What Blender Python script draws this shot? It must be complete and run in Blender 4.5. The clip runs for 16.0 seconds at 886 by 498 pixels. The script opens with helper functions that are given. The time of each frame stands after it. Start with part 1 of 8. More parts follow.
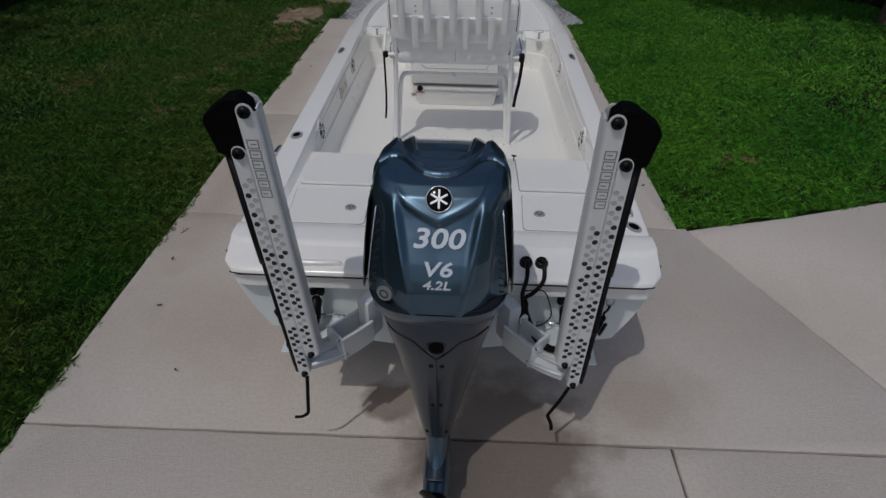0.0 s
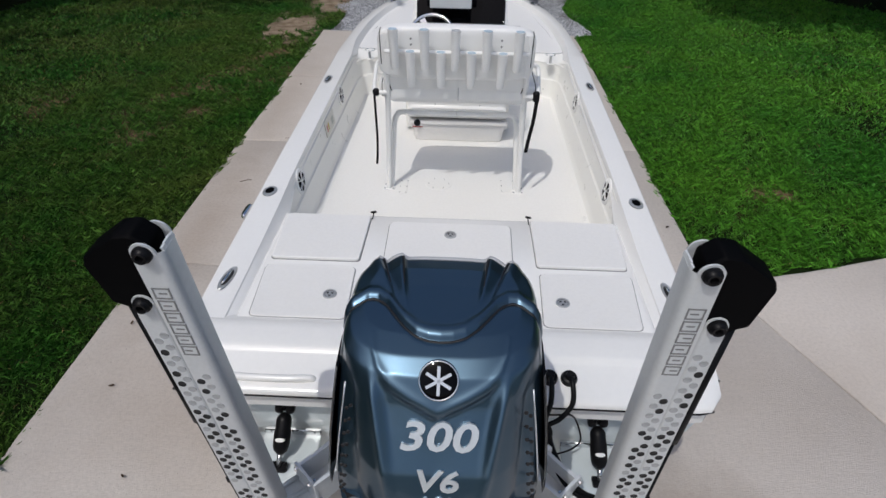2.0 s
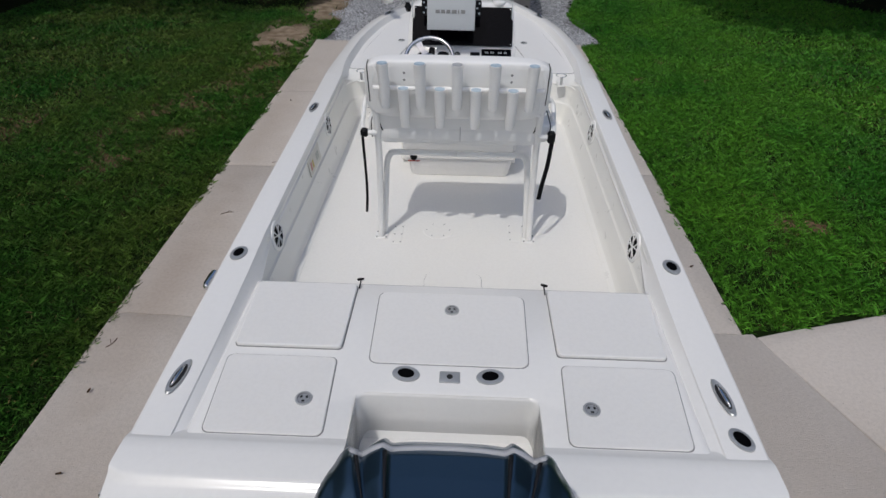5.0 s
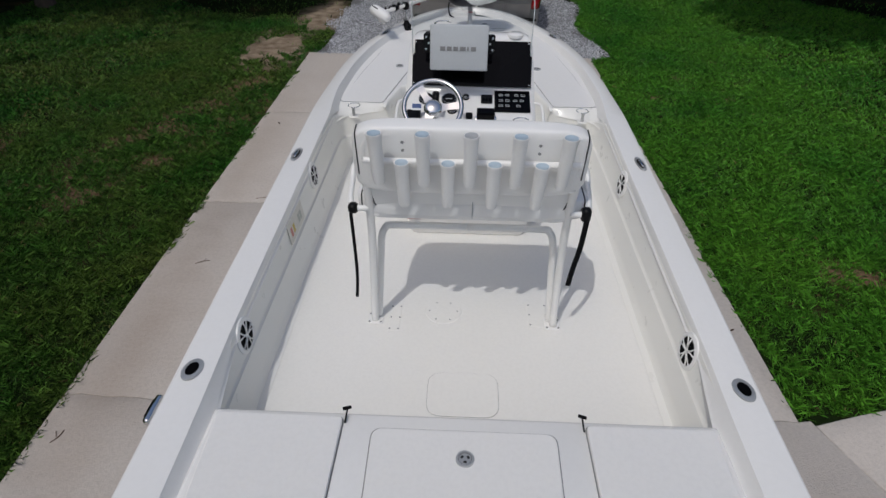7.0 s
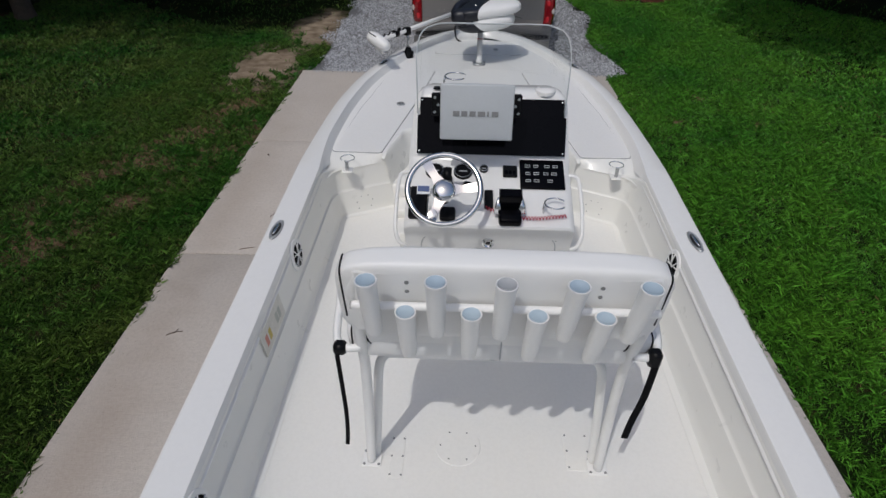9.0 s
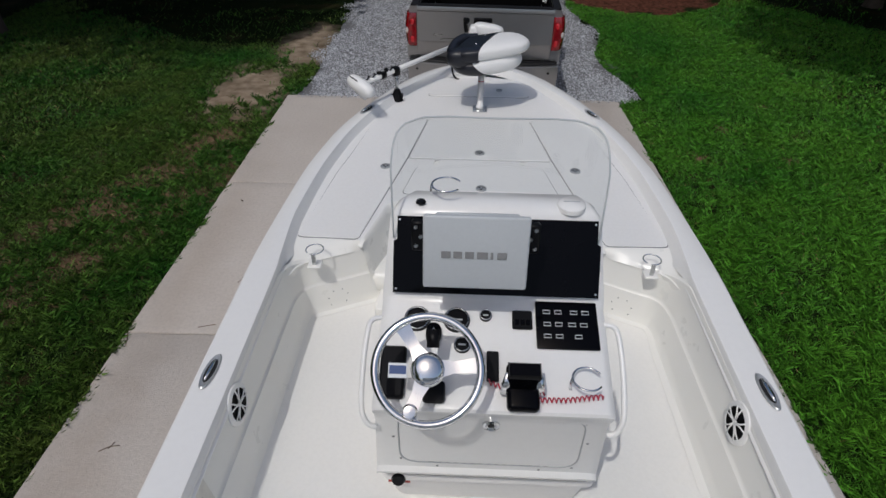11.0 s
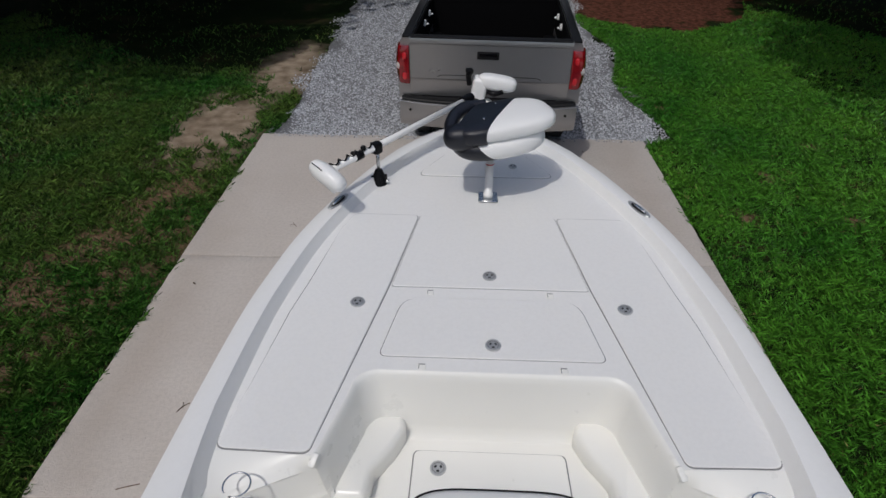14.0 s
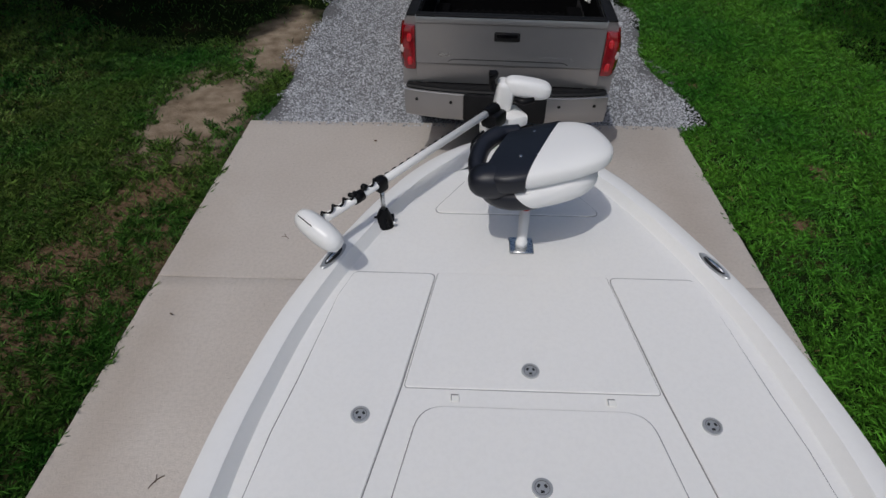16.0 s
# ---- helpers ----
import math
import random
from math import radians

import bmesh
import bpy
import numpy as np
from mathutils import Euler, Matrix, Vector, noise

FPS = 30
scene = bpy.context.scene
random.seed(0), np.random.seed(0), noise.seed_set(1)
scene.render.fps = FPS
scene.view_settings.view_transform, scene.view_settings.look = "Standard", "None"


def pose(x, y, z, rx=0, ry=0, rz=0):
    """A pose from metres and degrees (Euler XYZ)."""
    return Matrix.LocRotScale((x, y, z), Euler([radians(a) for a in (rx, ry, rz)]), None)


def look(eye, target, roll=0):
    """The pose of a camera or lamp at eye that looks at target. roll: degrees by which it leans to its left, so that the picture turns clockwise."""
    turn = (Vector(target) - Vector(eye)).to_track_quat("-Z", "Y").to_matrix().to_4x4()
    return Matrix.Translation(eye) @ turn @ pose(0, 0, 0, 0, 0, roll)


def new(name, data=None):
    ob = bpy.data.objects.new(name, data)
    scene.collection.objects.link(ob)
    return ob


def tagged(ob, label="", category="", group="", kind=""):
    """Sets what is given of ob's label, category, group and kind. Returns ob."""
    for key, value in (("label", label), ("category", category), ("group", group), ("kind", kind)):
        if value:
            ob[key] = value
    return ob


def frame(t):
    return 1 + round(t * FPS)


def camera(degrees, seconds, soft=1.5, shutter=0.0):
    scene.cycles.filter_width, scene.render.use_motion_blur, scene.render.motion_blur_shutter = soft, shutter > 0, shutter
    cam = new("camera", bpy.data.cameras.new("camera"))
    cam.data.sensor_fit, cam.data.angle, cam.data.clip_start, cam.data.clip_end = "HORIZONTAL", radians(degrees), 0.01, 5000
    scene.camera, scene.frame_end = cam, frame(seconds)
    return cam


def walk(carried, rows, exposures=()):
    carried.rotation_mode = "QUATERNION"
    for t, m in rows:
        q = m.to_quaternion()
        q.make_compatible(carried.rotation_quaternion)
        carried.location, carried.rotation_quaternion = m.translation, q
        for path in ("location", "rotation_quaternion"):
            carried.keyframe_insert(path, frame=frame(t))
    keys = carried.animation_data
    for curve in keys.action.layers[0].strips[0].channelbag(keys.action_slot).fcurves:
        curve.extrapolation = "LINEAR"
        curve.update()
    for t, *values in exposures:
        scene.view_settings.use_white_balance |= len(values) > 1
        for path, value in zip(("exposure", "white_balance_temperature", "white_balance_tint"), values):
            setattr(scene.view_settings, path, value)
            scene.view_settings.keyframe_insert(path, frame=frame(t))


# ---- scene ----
cam = camera(76.0, 16.0)
PATH = [
    (0, (-0.009, -0.011, 3.007), (-0.048, 1.608, 1.833), 1.0),
    (0.5, (-0.032, 0.122, 3.012), (-0.072, 1.74, 1.838), 1.0),
    (1, (-0.048, 0.311, 3.013), (-0.088, 1.929, 1.838), 1.0),
    (1.5, (-0.042, 0.548, 3.006), (-0.081, 2.167, 1.832), 1.0),
    (2, (-0.04, 0.791, 3.008), (-0.079, 2.41, 1.835), 1.0),
    (2.5, (-0.045, 0.934, 3.007), (-0.086, 2.554, 1.834), 0.8),
    (3, (-0.048, 0.996, 2.997), (-0.09, 2.615, 1.825), 0.8),
    (3.5, (-0.055, 1.05, 2.998), (-0.098, 2.67, 1.826), 0.7),
    (4, (-0.054, 1.141, 2.996), (-0.098, 2.762, 1.825), 0.7),
    (6.5, (-0.103, 2.026, 3.009), (-0.135, 3.642, 1.831), 0.8),
    (7, (-0.128, 2.225, 3.014), (-0.163, 3.842, 1.837), 0.8),
    (7.5, (-0.152, 2.427, 3.018), (-0.188, 4.044, 1.841), 0.7),
    (8, (-0.163, 2.636, 3.025), (-0.201, 4.254, 1.849), 0.6),
    (8.5, (-0.188, 2.848, 3.033), (-0.225, 4.465, 1.857), 0.6),
    (9, (-0.211, 3.062, 3.046), (-0.248, 4.677, 1.867), 0.6),
    (9.5, (-0.226, 3.296, 3.065), (-0.263, 4.91, 1.885), 0.7),
    (10, (-0.217, 3.54, 3.08), (-0.256, 5.154, 1.9), 0.7),
    (12.5, (-0.15, 4.738, 3.093), (-0.19, 6.351, 1.911), 0.5),
    (13, (-0.144, 4.955, 3.096), (-0.183, 6.566, 1.913), 0.6),
    (13.5, (-0.173, 5.169, 3.105), (-0.212, 6.78, 1.92), 0.5),
    (14, (-0.206, 5.377, 3.098), (-0.248, 6.988, 1.913), 0.4),
    (14.5, (-0.234, 5.586, 3.096), (-0.275, 7.196, 1.91), 0.4),
    (15, (-0.259, 5.794, 3.101), (-0.301, 7.397, 1.907), 0.3),
    (15.5, (-0.287, 6.006, 3.083), (-0.33, 7.582, 1.852), 0.2),
    (16, (-0.329, 6.215, 3.092), (-0.371, 7.731, 1.788), 0.1),
]
EXPOSURE = [(0.0, -1.08), (0.4, -0.26), (2.0, -0.36), (4.0, -0.52), (7.0, -0.69), (10.0, -0.67), (13.0, -0.63), (16.0, -0.66)]
walk(cam, [(t, look(eye, target, roll)) for t, eye, target, roll in PATH], EXPOSURE)

# ---- world and sun ----
SUN_RAY = Vector((0.24, 0.456, -0.857)).normalized()
SUN_TO = -SUN_RAY
world = bpy.data.worlds.new("sky")
scene.world = world
world.use_nodes = True
wn = world.node_tree
sky = wn.nodes.new("ShaderNodeTexSky")
sky.sky_type = "NISHITA"
sky.sun_disc = False
sky.dust_density = 2.6
sky.sun_elevation = math.asin(SUN_TO.z)
sky.sun_rotation = math.atan2(SUN_TO.x, SUN_TO.y)
wn.nodes["Background"].inputs["Strength"].default_value = 0.15
wn.links.new(sky.outputs["Color"], wn.nodes["Background"].inputs["Color"])
sun_data = bpy.data.lights.new("sun", "SUN")
sun_data.energy = 2.0
sun_data.angle = radians(0.6)
sun_data.color = (1.0, 0.985, 0.96)
sun = new("sun", sun_data)
sun.matrix_world = look((-6, -11, 20), Vector((-6, -11, 20)) + SUN_RAY)

# ---- materials ----
def mat(name, base, rough=0.5, metal=0.0, var=0.0, scale=8.0, tint=None, bump=0.0, bump_scale=60.0,
        coat=0.0, fine=0.0, fine_scale=120.0, isle=0.0, rand=0.0, spec=0.5, rough_var=0.0, coat_rough=0.08):
    """A procedural surface: colour varied at two scales, fine relief, and variation per island or per object."""
    m = bpy.data.materials.new(name)
    m.use_nodes = True
    nt = m.node_tree
    bs = nt.nodes["Principled BSDF"]
    bs.inputs["Roughness"].default_value = rough
    bs.inputs["Metallic"].default_value = metal
    bs.inputs["Specular IOR Level"].default_value = spec
    bs.inputs["Coat Weight"].default_value = coat
    bs.inputs["Coat Roughness"].default_value = coat_rough
    geo = nt.nodes.new("ShaderNodeNewGeometry")
    rgb = nt.nodes.new("ShaderNodeRGB")
    rgb.outputs[0].default_value = (*base, 1)
    out = rgb.outputs[0]

    def blend(a, fac, b, kind="MIX"):
        mx = nt.nodes.new("ShaderNodeMix")
        mx.data_type = "RGBA"
        mx.blend_type = kind
        nt.links.new(fac, mx.inputs[0]) if not isinstance(fac, float) else setattr(mx.inputs[0], "default_value", fac)
        nt.links.new(a, mx.inputs[6])
        if isinstance(b, tuple):
            mx.inputs[7].default_value = (*b, 1)
        else:
            nt.links.new(b, mx.inputs[7])
        return mx.outputs[2]

    def noisy(sc, detail=5.0, rougher=0.6):
        n = nt.nodes.new("ShaderNodeTexNoise")
        n.inputs["Scale"].default_value = sc
        n.inputs["Detail"].default_value = detail
        n.inputs["Roughness"].default_value = rougher
        nt.links.new(geo.outputs["Position"], n.inputs["Vector"])
        return n.outputs["Fac"]

    def ramp(fac, lo, hi, a=0.0, b=1.0):
        r = nt.nodes.new("ShaderNodeMapRange")
        r.inputs[1].default_value, r.inputs[2].default_value = lo, hi
        r.inputs[3].default_value, r.inputs[4].default_value = a, b
        nt.links.new(fac, r.inputs[0])
        return r.outputs[0]

    if var > 0:
        out = blend(out, ramp(noisy(scale), 0.35, 0.68, 0, var), tint or tuple(c * 0.55 for c in base))
    if fine > 0:
        out = blend(out, ramp(noisy(fine_scale, 2.0), 0.4, 0.66, 0, fine), tuple(c * 0.5 for c in base))
    if isle > 0:
        r = ramp(geo.outputs["Random Per Island"], 0, 1, 1 - isle, 1 + isle)
        v = nt.nodes.new("ShaderNodeHueSaturation")
        nt.links.new(r, v.inputs["Value"])
        nt.links.new(out, v.inputs["Color"])
        out = v.outputs[0]
    if rand > 0:
        oi = nt.nodes.new("ShaderNodeObjectInfo")
        r = ramp(oi.outputs["Random"], 0, 1, 1 - rand, 1 + rand)
        v = nt.nodes.new("ShaderNodeHueSaturation")
        nt.links.new(r, v.inputs["Value"])
        nt.links.new(out, v.inputs["Color"])
        out = v.outputs[0]
    nt.links.new(out, bs.inputs["Base Color"])
    if rough_var > 0:
        nt.links.new(ramp(noisy(scale * 3), 0.3, 0.7, rough - rough_var, rough + rough_var), bs.inputs["Roughness"])
    if bump > 0:
        b = nt.nodes.new("ShaderNodeBump")
        b.inputs["Strength"].default_value = 1.0
        b.inputs["Distance"].default_value = bump
        nt.links.new(noisy(bump_scale, 3.0), b.inputs["Height"])
        nt.links.new(b.outputs[0], bs.inputs["Normal"])
    return m


def glassy(name, tint=(0.95, 0.97, 0.97), rough=0.02, clear=0.95):
    """Thin clear sheet: mostly see-through, with real gloss."""
    m = bpy.data.materials.new(name)
    m.use_nodes = True
    nt = m.node_tree
    nt.nodes.remove(nt.nodes["Principled BSDF"])
    tr = nt.nodes.new("ShaderNodeBsdfTransparent")
    tr.inputs[0].default_value = (*tint, 1)
    gl = nt.nodes.new("ShaderNodeBsdfGlossy")
    gl.inputs["Roughness"].default_value = rough
    mx = nt.nodes.new("ShaderNodeMixShader")
    mx.inputs[0].default_value = 1 - clear
    nt.links.new(tr.outputs[0], mx.inputs[1])
    nt.links.new(gl.outputs[0], mx.inputs[2])
    nt.links.new(mx.outputs[0], nt.nodes["Material Output"].inputs[0])
    return m


GEL = mat("white_gelcoat", (0.835, 0.828, 0.808), 0.22, var=0.10, scale=1.7, tint=(0.77, 0.775, 0.76), coat=0.25, rough_var=0.05, fine=0.03, fine_scale=40)
LINER = mat("cream_liner_gelcoat", (0.85, 0.84, 0.795), 0.32, var=0.12, scale=2.5, tint=(0.80, 0.785, 0.73), rough_var=0.06, coat=0.15)
DECK = mat("white_nonskid_deck", (0.815, 0.808, 0.788), 0.55, var=0.12, scale=2.2, tint=(0.775, 0.765, 0.74), bump=0.0012, bump_scale=420, fine=0.05, fine_scale=55)
FLOOR = mat("cream_nonskid_floor", (0.85, 0.838, 0.80), 0.55, var=0.14, scale=1.8, tint=(0.81, 0.793, 0.75), bump=0.0012, bump_scale=420, fine=0.05, fine_scale=60)
HULLSIDE = mat("pale_blue_grey_hull", (0.62, 0.68, 0.70), 0.2, var=0.12, scale=2.0, tint=(0.52, 0.57, 0.58), coat=0.4)
# dark grey painted for the shade in hatch gaps; also screws and marks
GAP = mat("grey_gap_shade_and_marks", (0.24, 0.24, 0.24), 0.8, var=0.3, scale=30)
RUB = mat("grey_rub_rail", (0.42, 0.43, 0.44), 0.45, var=0.2, scale=12)
VINYL = mat("white_vinyl", (0.84, 0.835, 0.815), 0.42, var=0.10, scale=4, tint=(0.76, 0.76, 0.74), bump=0.0004, bump_scale=260, rough_var=0.06)
BLACKVINYL = mat("black_vinyl", (0.008, 0.009, 0.014), 0.38, var=0.4, scale=8, tint=(0.015, 0.017, 0.025), bump=0.0010, bump_scale=240)
POWDER = mat("white_powder_coat", (0.85, 0.845, 0.825), 0.33, var=0.08, scale=6, tint=(0.78, 0.78, 0.75), fine=0.04, fine_scale=90)
ANODE = mat("pale_aluminium", (0.66, 0.68, 0.69), 0.38, 0.15, var=0.15, scale=9, tint=(0.56, 0.58, 0.59), fine=0.08, fine_scale=80)
CHROME = mat("polished_steel", (0.78, 0.79, 0.80), 0.10, 1.0, var=0.1, scale=20, rough_var=0.04)
STEEL = mat("brushed_steel", (0.55, 0.56, 0.57), 0.28, 1.0, var=0.2, scale=30, rough_var=0.08)
SATIN = mat("satin_stainless", (0.50, 0.51, 0.515), 0.42, 0.55, var=0.2, scale=30, rough_var=0.08)
BLACK = mat("black_plastic", (0.004, 0.004, 0.005), 0.42, var=0.4, scale=14, tint=(0.009, 0.009, 0.010), rough_var=0.1, spec=0.16)
JET = mat("jet_black_plastic", (0.002, 0.002, 0.0025), 0.6, var=0.3, scale=20, spec=0.05)
BLACKGLOSS = mat("gloss_black_acrylic", (0.002, 0.002, 0.003), 0.10, var=0.3, scale=6, tint=(0.004, 0.004, 0.005), spec=0.10)
BLACKCLOTH = mat("black_webbing", (0.005, 0.005, 0.006), 0.9, var=0.4, scale=60, tint=(0.012, 0.012, 0.012), spec=0.1, bump=0.001, bump_scale=500)
# dark colour painted for the shade inside holes that are not cut
HOLE = mat("hole_shade_dark", (0.015, 0.015, 0.016), 0.7, var=0.3, scale=25)
SEABLUE = mat("pale_blue_tube_lining", (0.42, 0.52, 0.60), 0.5, var=0.2, scale=20)

# ---- shaping helpers ----
from mathutils.bvhtree import BVHTree


def part(name, bm, material, parent=None, label="", smooth=40.0, base=None):
    """Links a bmesh as one mesh object under a thing or a part. Its points are in the space of the whole place or boat."""
    me = bpy.data.meshes.new(name)
    if smooth:
        for fc in bm.faces:
            fc.smooth = True
        lim = radians(smooth)
        for e in bm.edges:
            if len(e.link_faces) == 2 and e.calc_face_angle(0) > lim:
                e.smooth = False
    bm.to_mesh(me)
    bm.free()
    me.materials.append(material)
    ob = new(name, me)
    if parent is not None:
        ob.parent = parent
        off = Vector(parent.get("at", (0, 0, 0)))
        if any(off):
            me.transform(Matrix.Translation(-off))
        ob["at"] = (0.0, 0.0, 0.0)
        if any(off):
            ob["at"] = tuple(off)
    if label:
        tagged(ob, label)
    return ob


def thing(name, label, category, at=(0, 0, 0), frame_of=Matrix(), group="", kind=""):
    """An Empty at the thing's base; its parts are built in the frame's own space."""
    ob = new(name)
    ob.empty_display_size = 0.05
    ob["at"] = tuple(float(v) for v in at)
    ob.matrix_world = frame_of @ Matrix.Translation(at)
    return tagged(ob, label, category, group, kind)


def box(bm, c, s, m=None, bevel=0.0, seg=2):
    r = bmesh.ops.create_cube(bm, size=1.0)
    vs = r["verts"]
    bmesh.ops.scale(bm, vec=s, verts=vs)
    if bevel:
        es = list({e for v in vs for e in v.link_edges})
        nb = bmesh.ops.bevel(bm, geom=es, offset=bevel, segments=seg, affect="EDGES", profile=0.5)
        vs = list({v for f in nb["faces"] for v in f.verts} | {v for v in vs if v.is_valid})
    if m is not None:
        bmesh.ops.transform(bm, matrix=m, verts=vs)
    bmesh.ops.translate(bm, vec=c, verts=vs)
    return vs


def tube(bm, pts, r, seg=10, caps=True, closed=False, flat=1.0, up=None):
    """A round (or flattened) bar along a line of points; r is one number or one for each point."""
    pts = [Vector(p) for p in pts]
    n = len(pts)
    rs = [r] * n if isinstance(r, (int, float)) else list(r)
    rings = []
    ref = None
    for i, p in enumerate(pts):
        a = pts[(i - 1) % n] if closed or i > 0 else p
        b = pts[(i + 1) % n] if closed or i < n - 1 else p
        d = (b - a).normalized()
        if ref is None:
            ref = Vector(up) if up else (Vector((0, 0, 1)) if abs(d.z) < 0.9 else Vector((0, 1, 0)))
        u = (ref - d * ref.dot(d)).normalized()
        ref = u
        w = d.cross(u)
        rings.append([bm.verts.new(p + (u * math.cos(k * math.tau / seg) * flat + w * math.sin(k * math.tau / seg)) * rs[i]) for k in range(seg)])
    skin(bm, rings, closed, caps)
    return rings


def skin(bm, rings, loop=False, caps=True, around=True):
    n = len(rings)
    for i in range(n if loop else n - 1):
        a, b = rings[i], rings[(i + 1) % n]
        m = len(a)
        for k in range(m if around else m - 1):
            j = (k + 1) % m
            try:
                bm.faces.new((a[k], a[j], b[j], b[k]))
            except ValueError:
                pass
    if caps and not loop and around:
        for ring in (list(reversed(rings[0])), rings[-1]):
            try:
                bm.faces.new(ring)
            except ValueError:
                pass


def loft(bm, sections, loop=False, caps=True, around=True):
    """Joins lists of points into a skin."""
    rings = [[bm.verts.new(p) for p in s] for s in sections]
    skin(bm, rings, loop, caps, around)
    bmesh.ops.recalc_face_normals(bm, faces=list(bm.faces))
    return rings


def cyl(bm, p0, p1, r0, r1=None, seg=16, caps=True):
    tube(bm, [p0, p1], [r0, r0 if r1 is None else r1], seg, caps)


def lathe(bm, prof, m=None, seg=20):
    """Turns (radius, height) points round z."""
    rings = []
    for r, h in prof:
        ring = []
        for k in range(seg):
            a = k * math.tau / seg
            p = Vector((max(r, 1e-4) * math.cos(a), max(r, 1e-4) * math.sin(a), h))
            ring.append(bm.verts.new(m @ p if m is not None else p))
        rings.append(ring)
    skin(bm, rings)
    bmesh.ops.recalc_face_normals(bm, faces=list(bm.faces))


def rounded(pts, r, n=5):
    """A plan outline with its corners rounded."""
    out = []
    m = len(pts)
    for i in range(m):
        p, a, b = Vector(pts[i]), Vector(pts[i - 1]), Vector(pts[(i + 1) % m])
        rr = r[i] if isinstance(r, (list, tuple)) else r
        if rr <= 0:
            out.append(p)
            continue
        u, v = (a - p).normalized(), (b - p).normalized()
        half = u.angle(v) / 2
        t = min(rr / math.tan(half), (a - p).length * 0.49, (b - p).length * 0.49)
        for k in range(n + 1):
            q = k / n
            out.append(p + u * t * (1 - q) ** 2 + v * t * q ** 2)
    return out


def plate(bm, outline, z0, z1, edge=0.0, slope=None):
    """A slab on a plan outline from z0 to z1 with a softened upper edge. slope(x, y) lifts it."""
    f = slope or (lambda x, y: 0.0)
    o = [Vector(p) for p in outline]
    area = sum(o[i - 1].x * o[i].y - o[i].x * o[i - 1].y for i in range(len(o)))
    if area < 0:
        o.reverse()

    def inset(d):
        res = []
        for i, p in enumerate(o):
            t = (o[(i + 1) % len(o)] - o[i - 1]).normalized()
            res.append(Vector((p.x - t.y * d, p.y + t.x * d)))
        return res

    rings = []
    levels = [(0.0, z0), (0.0, z1 - edge)] + ([(edge * 0.3, z1 - edge * 0.3), (edge, z1)] if edge else [])
    for d, z in levels:
        rings.append([bm.verts.new((p.x, p.y, z + f(p.x, p.y))) for p in (inset(d) if d else o)])
    skin(bm, rings)


def words(name, text, size, depth, m, material, parent, squeeze=1.0, shear=0.0, label=""):
    """Raised lettering in the built-in font."""
    cu = bpy.data.curves.new(name, "FONT")
    cu.body, cu.size, cu.extrude, cu.shear = text, size, depth, shear
    cu.align_x, cu.align_y = "CENTER", "CENTER"
    cu.offset = size * 0.02
    cu.resolution_u = 3
    tmp = bpy.data.objects.new(name, cu)
    me = bpy.data.meshes.new_from_object(tmp)
    bpy.data.objects.remove(tmp)
    bm = bmesh.new()
    bm.from_mesh(me)
    bmesh.ops.transform(bm, matrix=m @ Matrix.Diagonal((squeeze, 1, 1, 1)), verts=bm.verts)
    return part(name, bm, material, parent, label, smooth=0)


def facing(at, right, up):
    """A pose whose x runs along right and y along up."""
    x = Vector(right).normalized()
    y = (Vector(up) - x * Vector(up).dot(x)).normalized()
    z = x.cross(y)
    return Matrix.Translation(at) @ Matrix((x, y, z)).transposed().to_4x4()


def lerp(a, b, t):
    return a + (b - a) * t


def table(xs, ys, x):
    return float(np.interp(x, xs, ys))


def curve(pts, n=8, closed=False):
    """A smooth line through points."""
    p = [Vector(q) for q in pts]
    m = len(p)
    out = []
    for i in range(m if closed else m - 1):
        p0 = p[(i - 1) % m] if closed or i > 0 else p[i]
        p1, p2 = p[i], p[(i + 1) % m]
        p3 = p[(i + 2) % m] if closed or i + 2 < m else p2
        for k in range(n):
            t = k / n
            out.append(0.5 * ((2 * p1) + (p2 - p0) * t + (2 * p0 - 5 * p1 + 4 * p2 - p3) * t * t + (3 * p1 - p0 - 3 * p2 + p3) * t ** 3))
    if not closed:
        out.append(p[-1])
    return out

# ---- ground: lawn, drive, gravel ----
BARE = ((2.71, 10.25, 0.10), (3.78, 10.25, 0.11), (3.3, 11.15, 0.11), (4.16, 11.94, 0.13), (3.2, 6.2, 0.12), (3.45, 6.12, 0.13), (2.67, 13.1, 0.1),
        (-3.45, 9.6, 0.50), (-3.75, 8.8, 0.45), (-3.3, 10.5, 0.40), (-3.6, 7.9, 0.32), (-4.2, 7.3, 0.30), (-5.6, 8.1, 0.25))


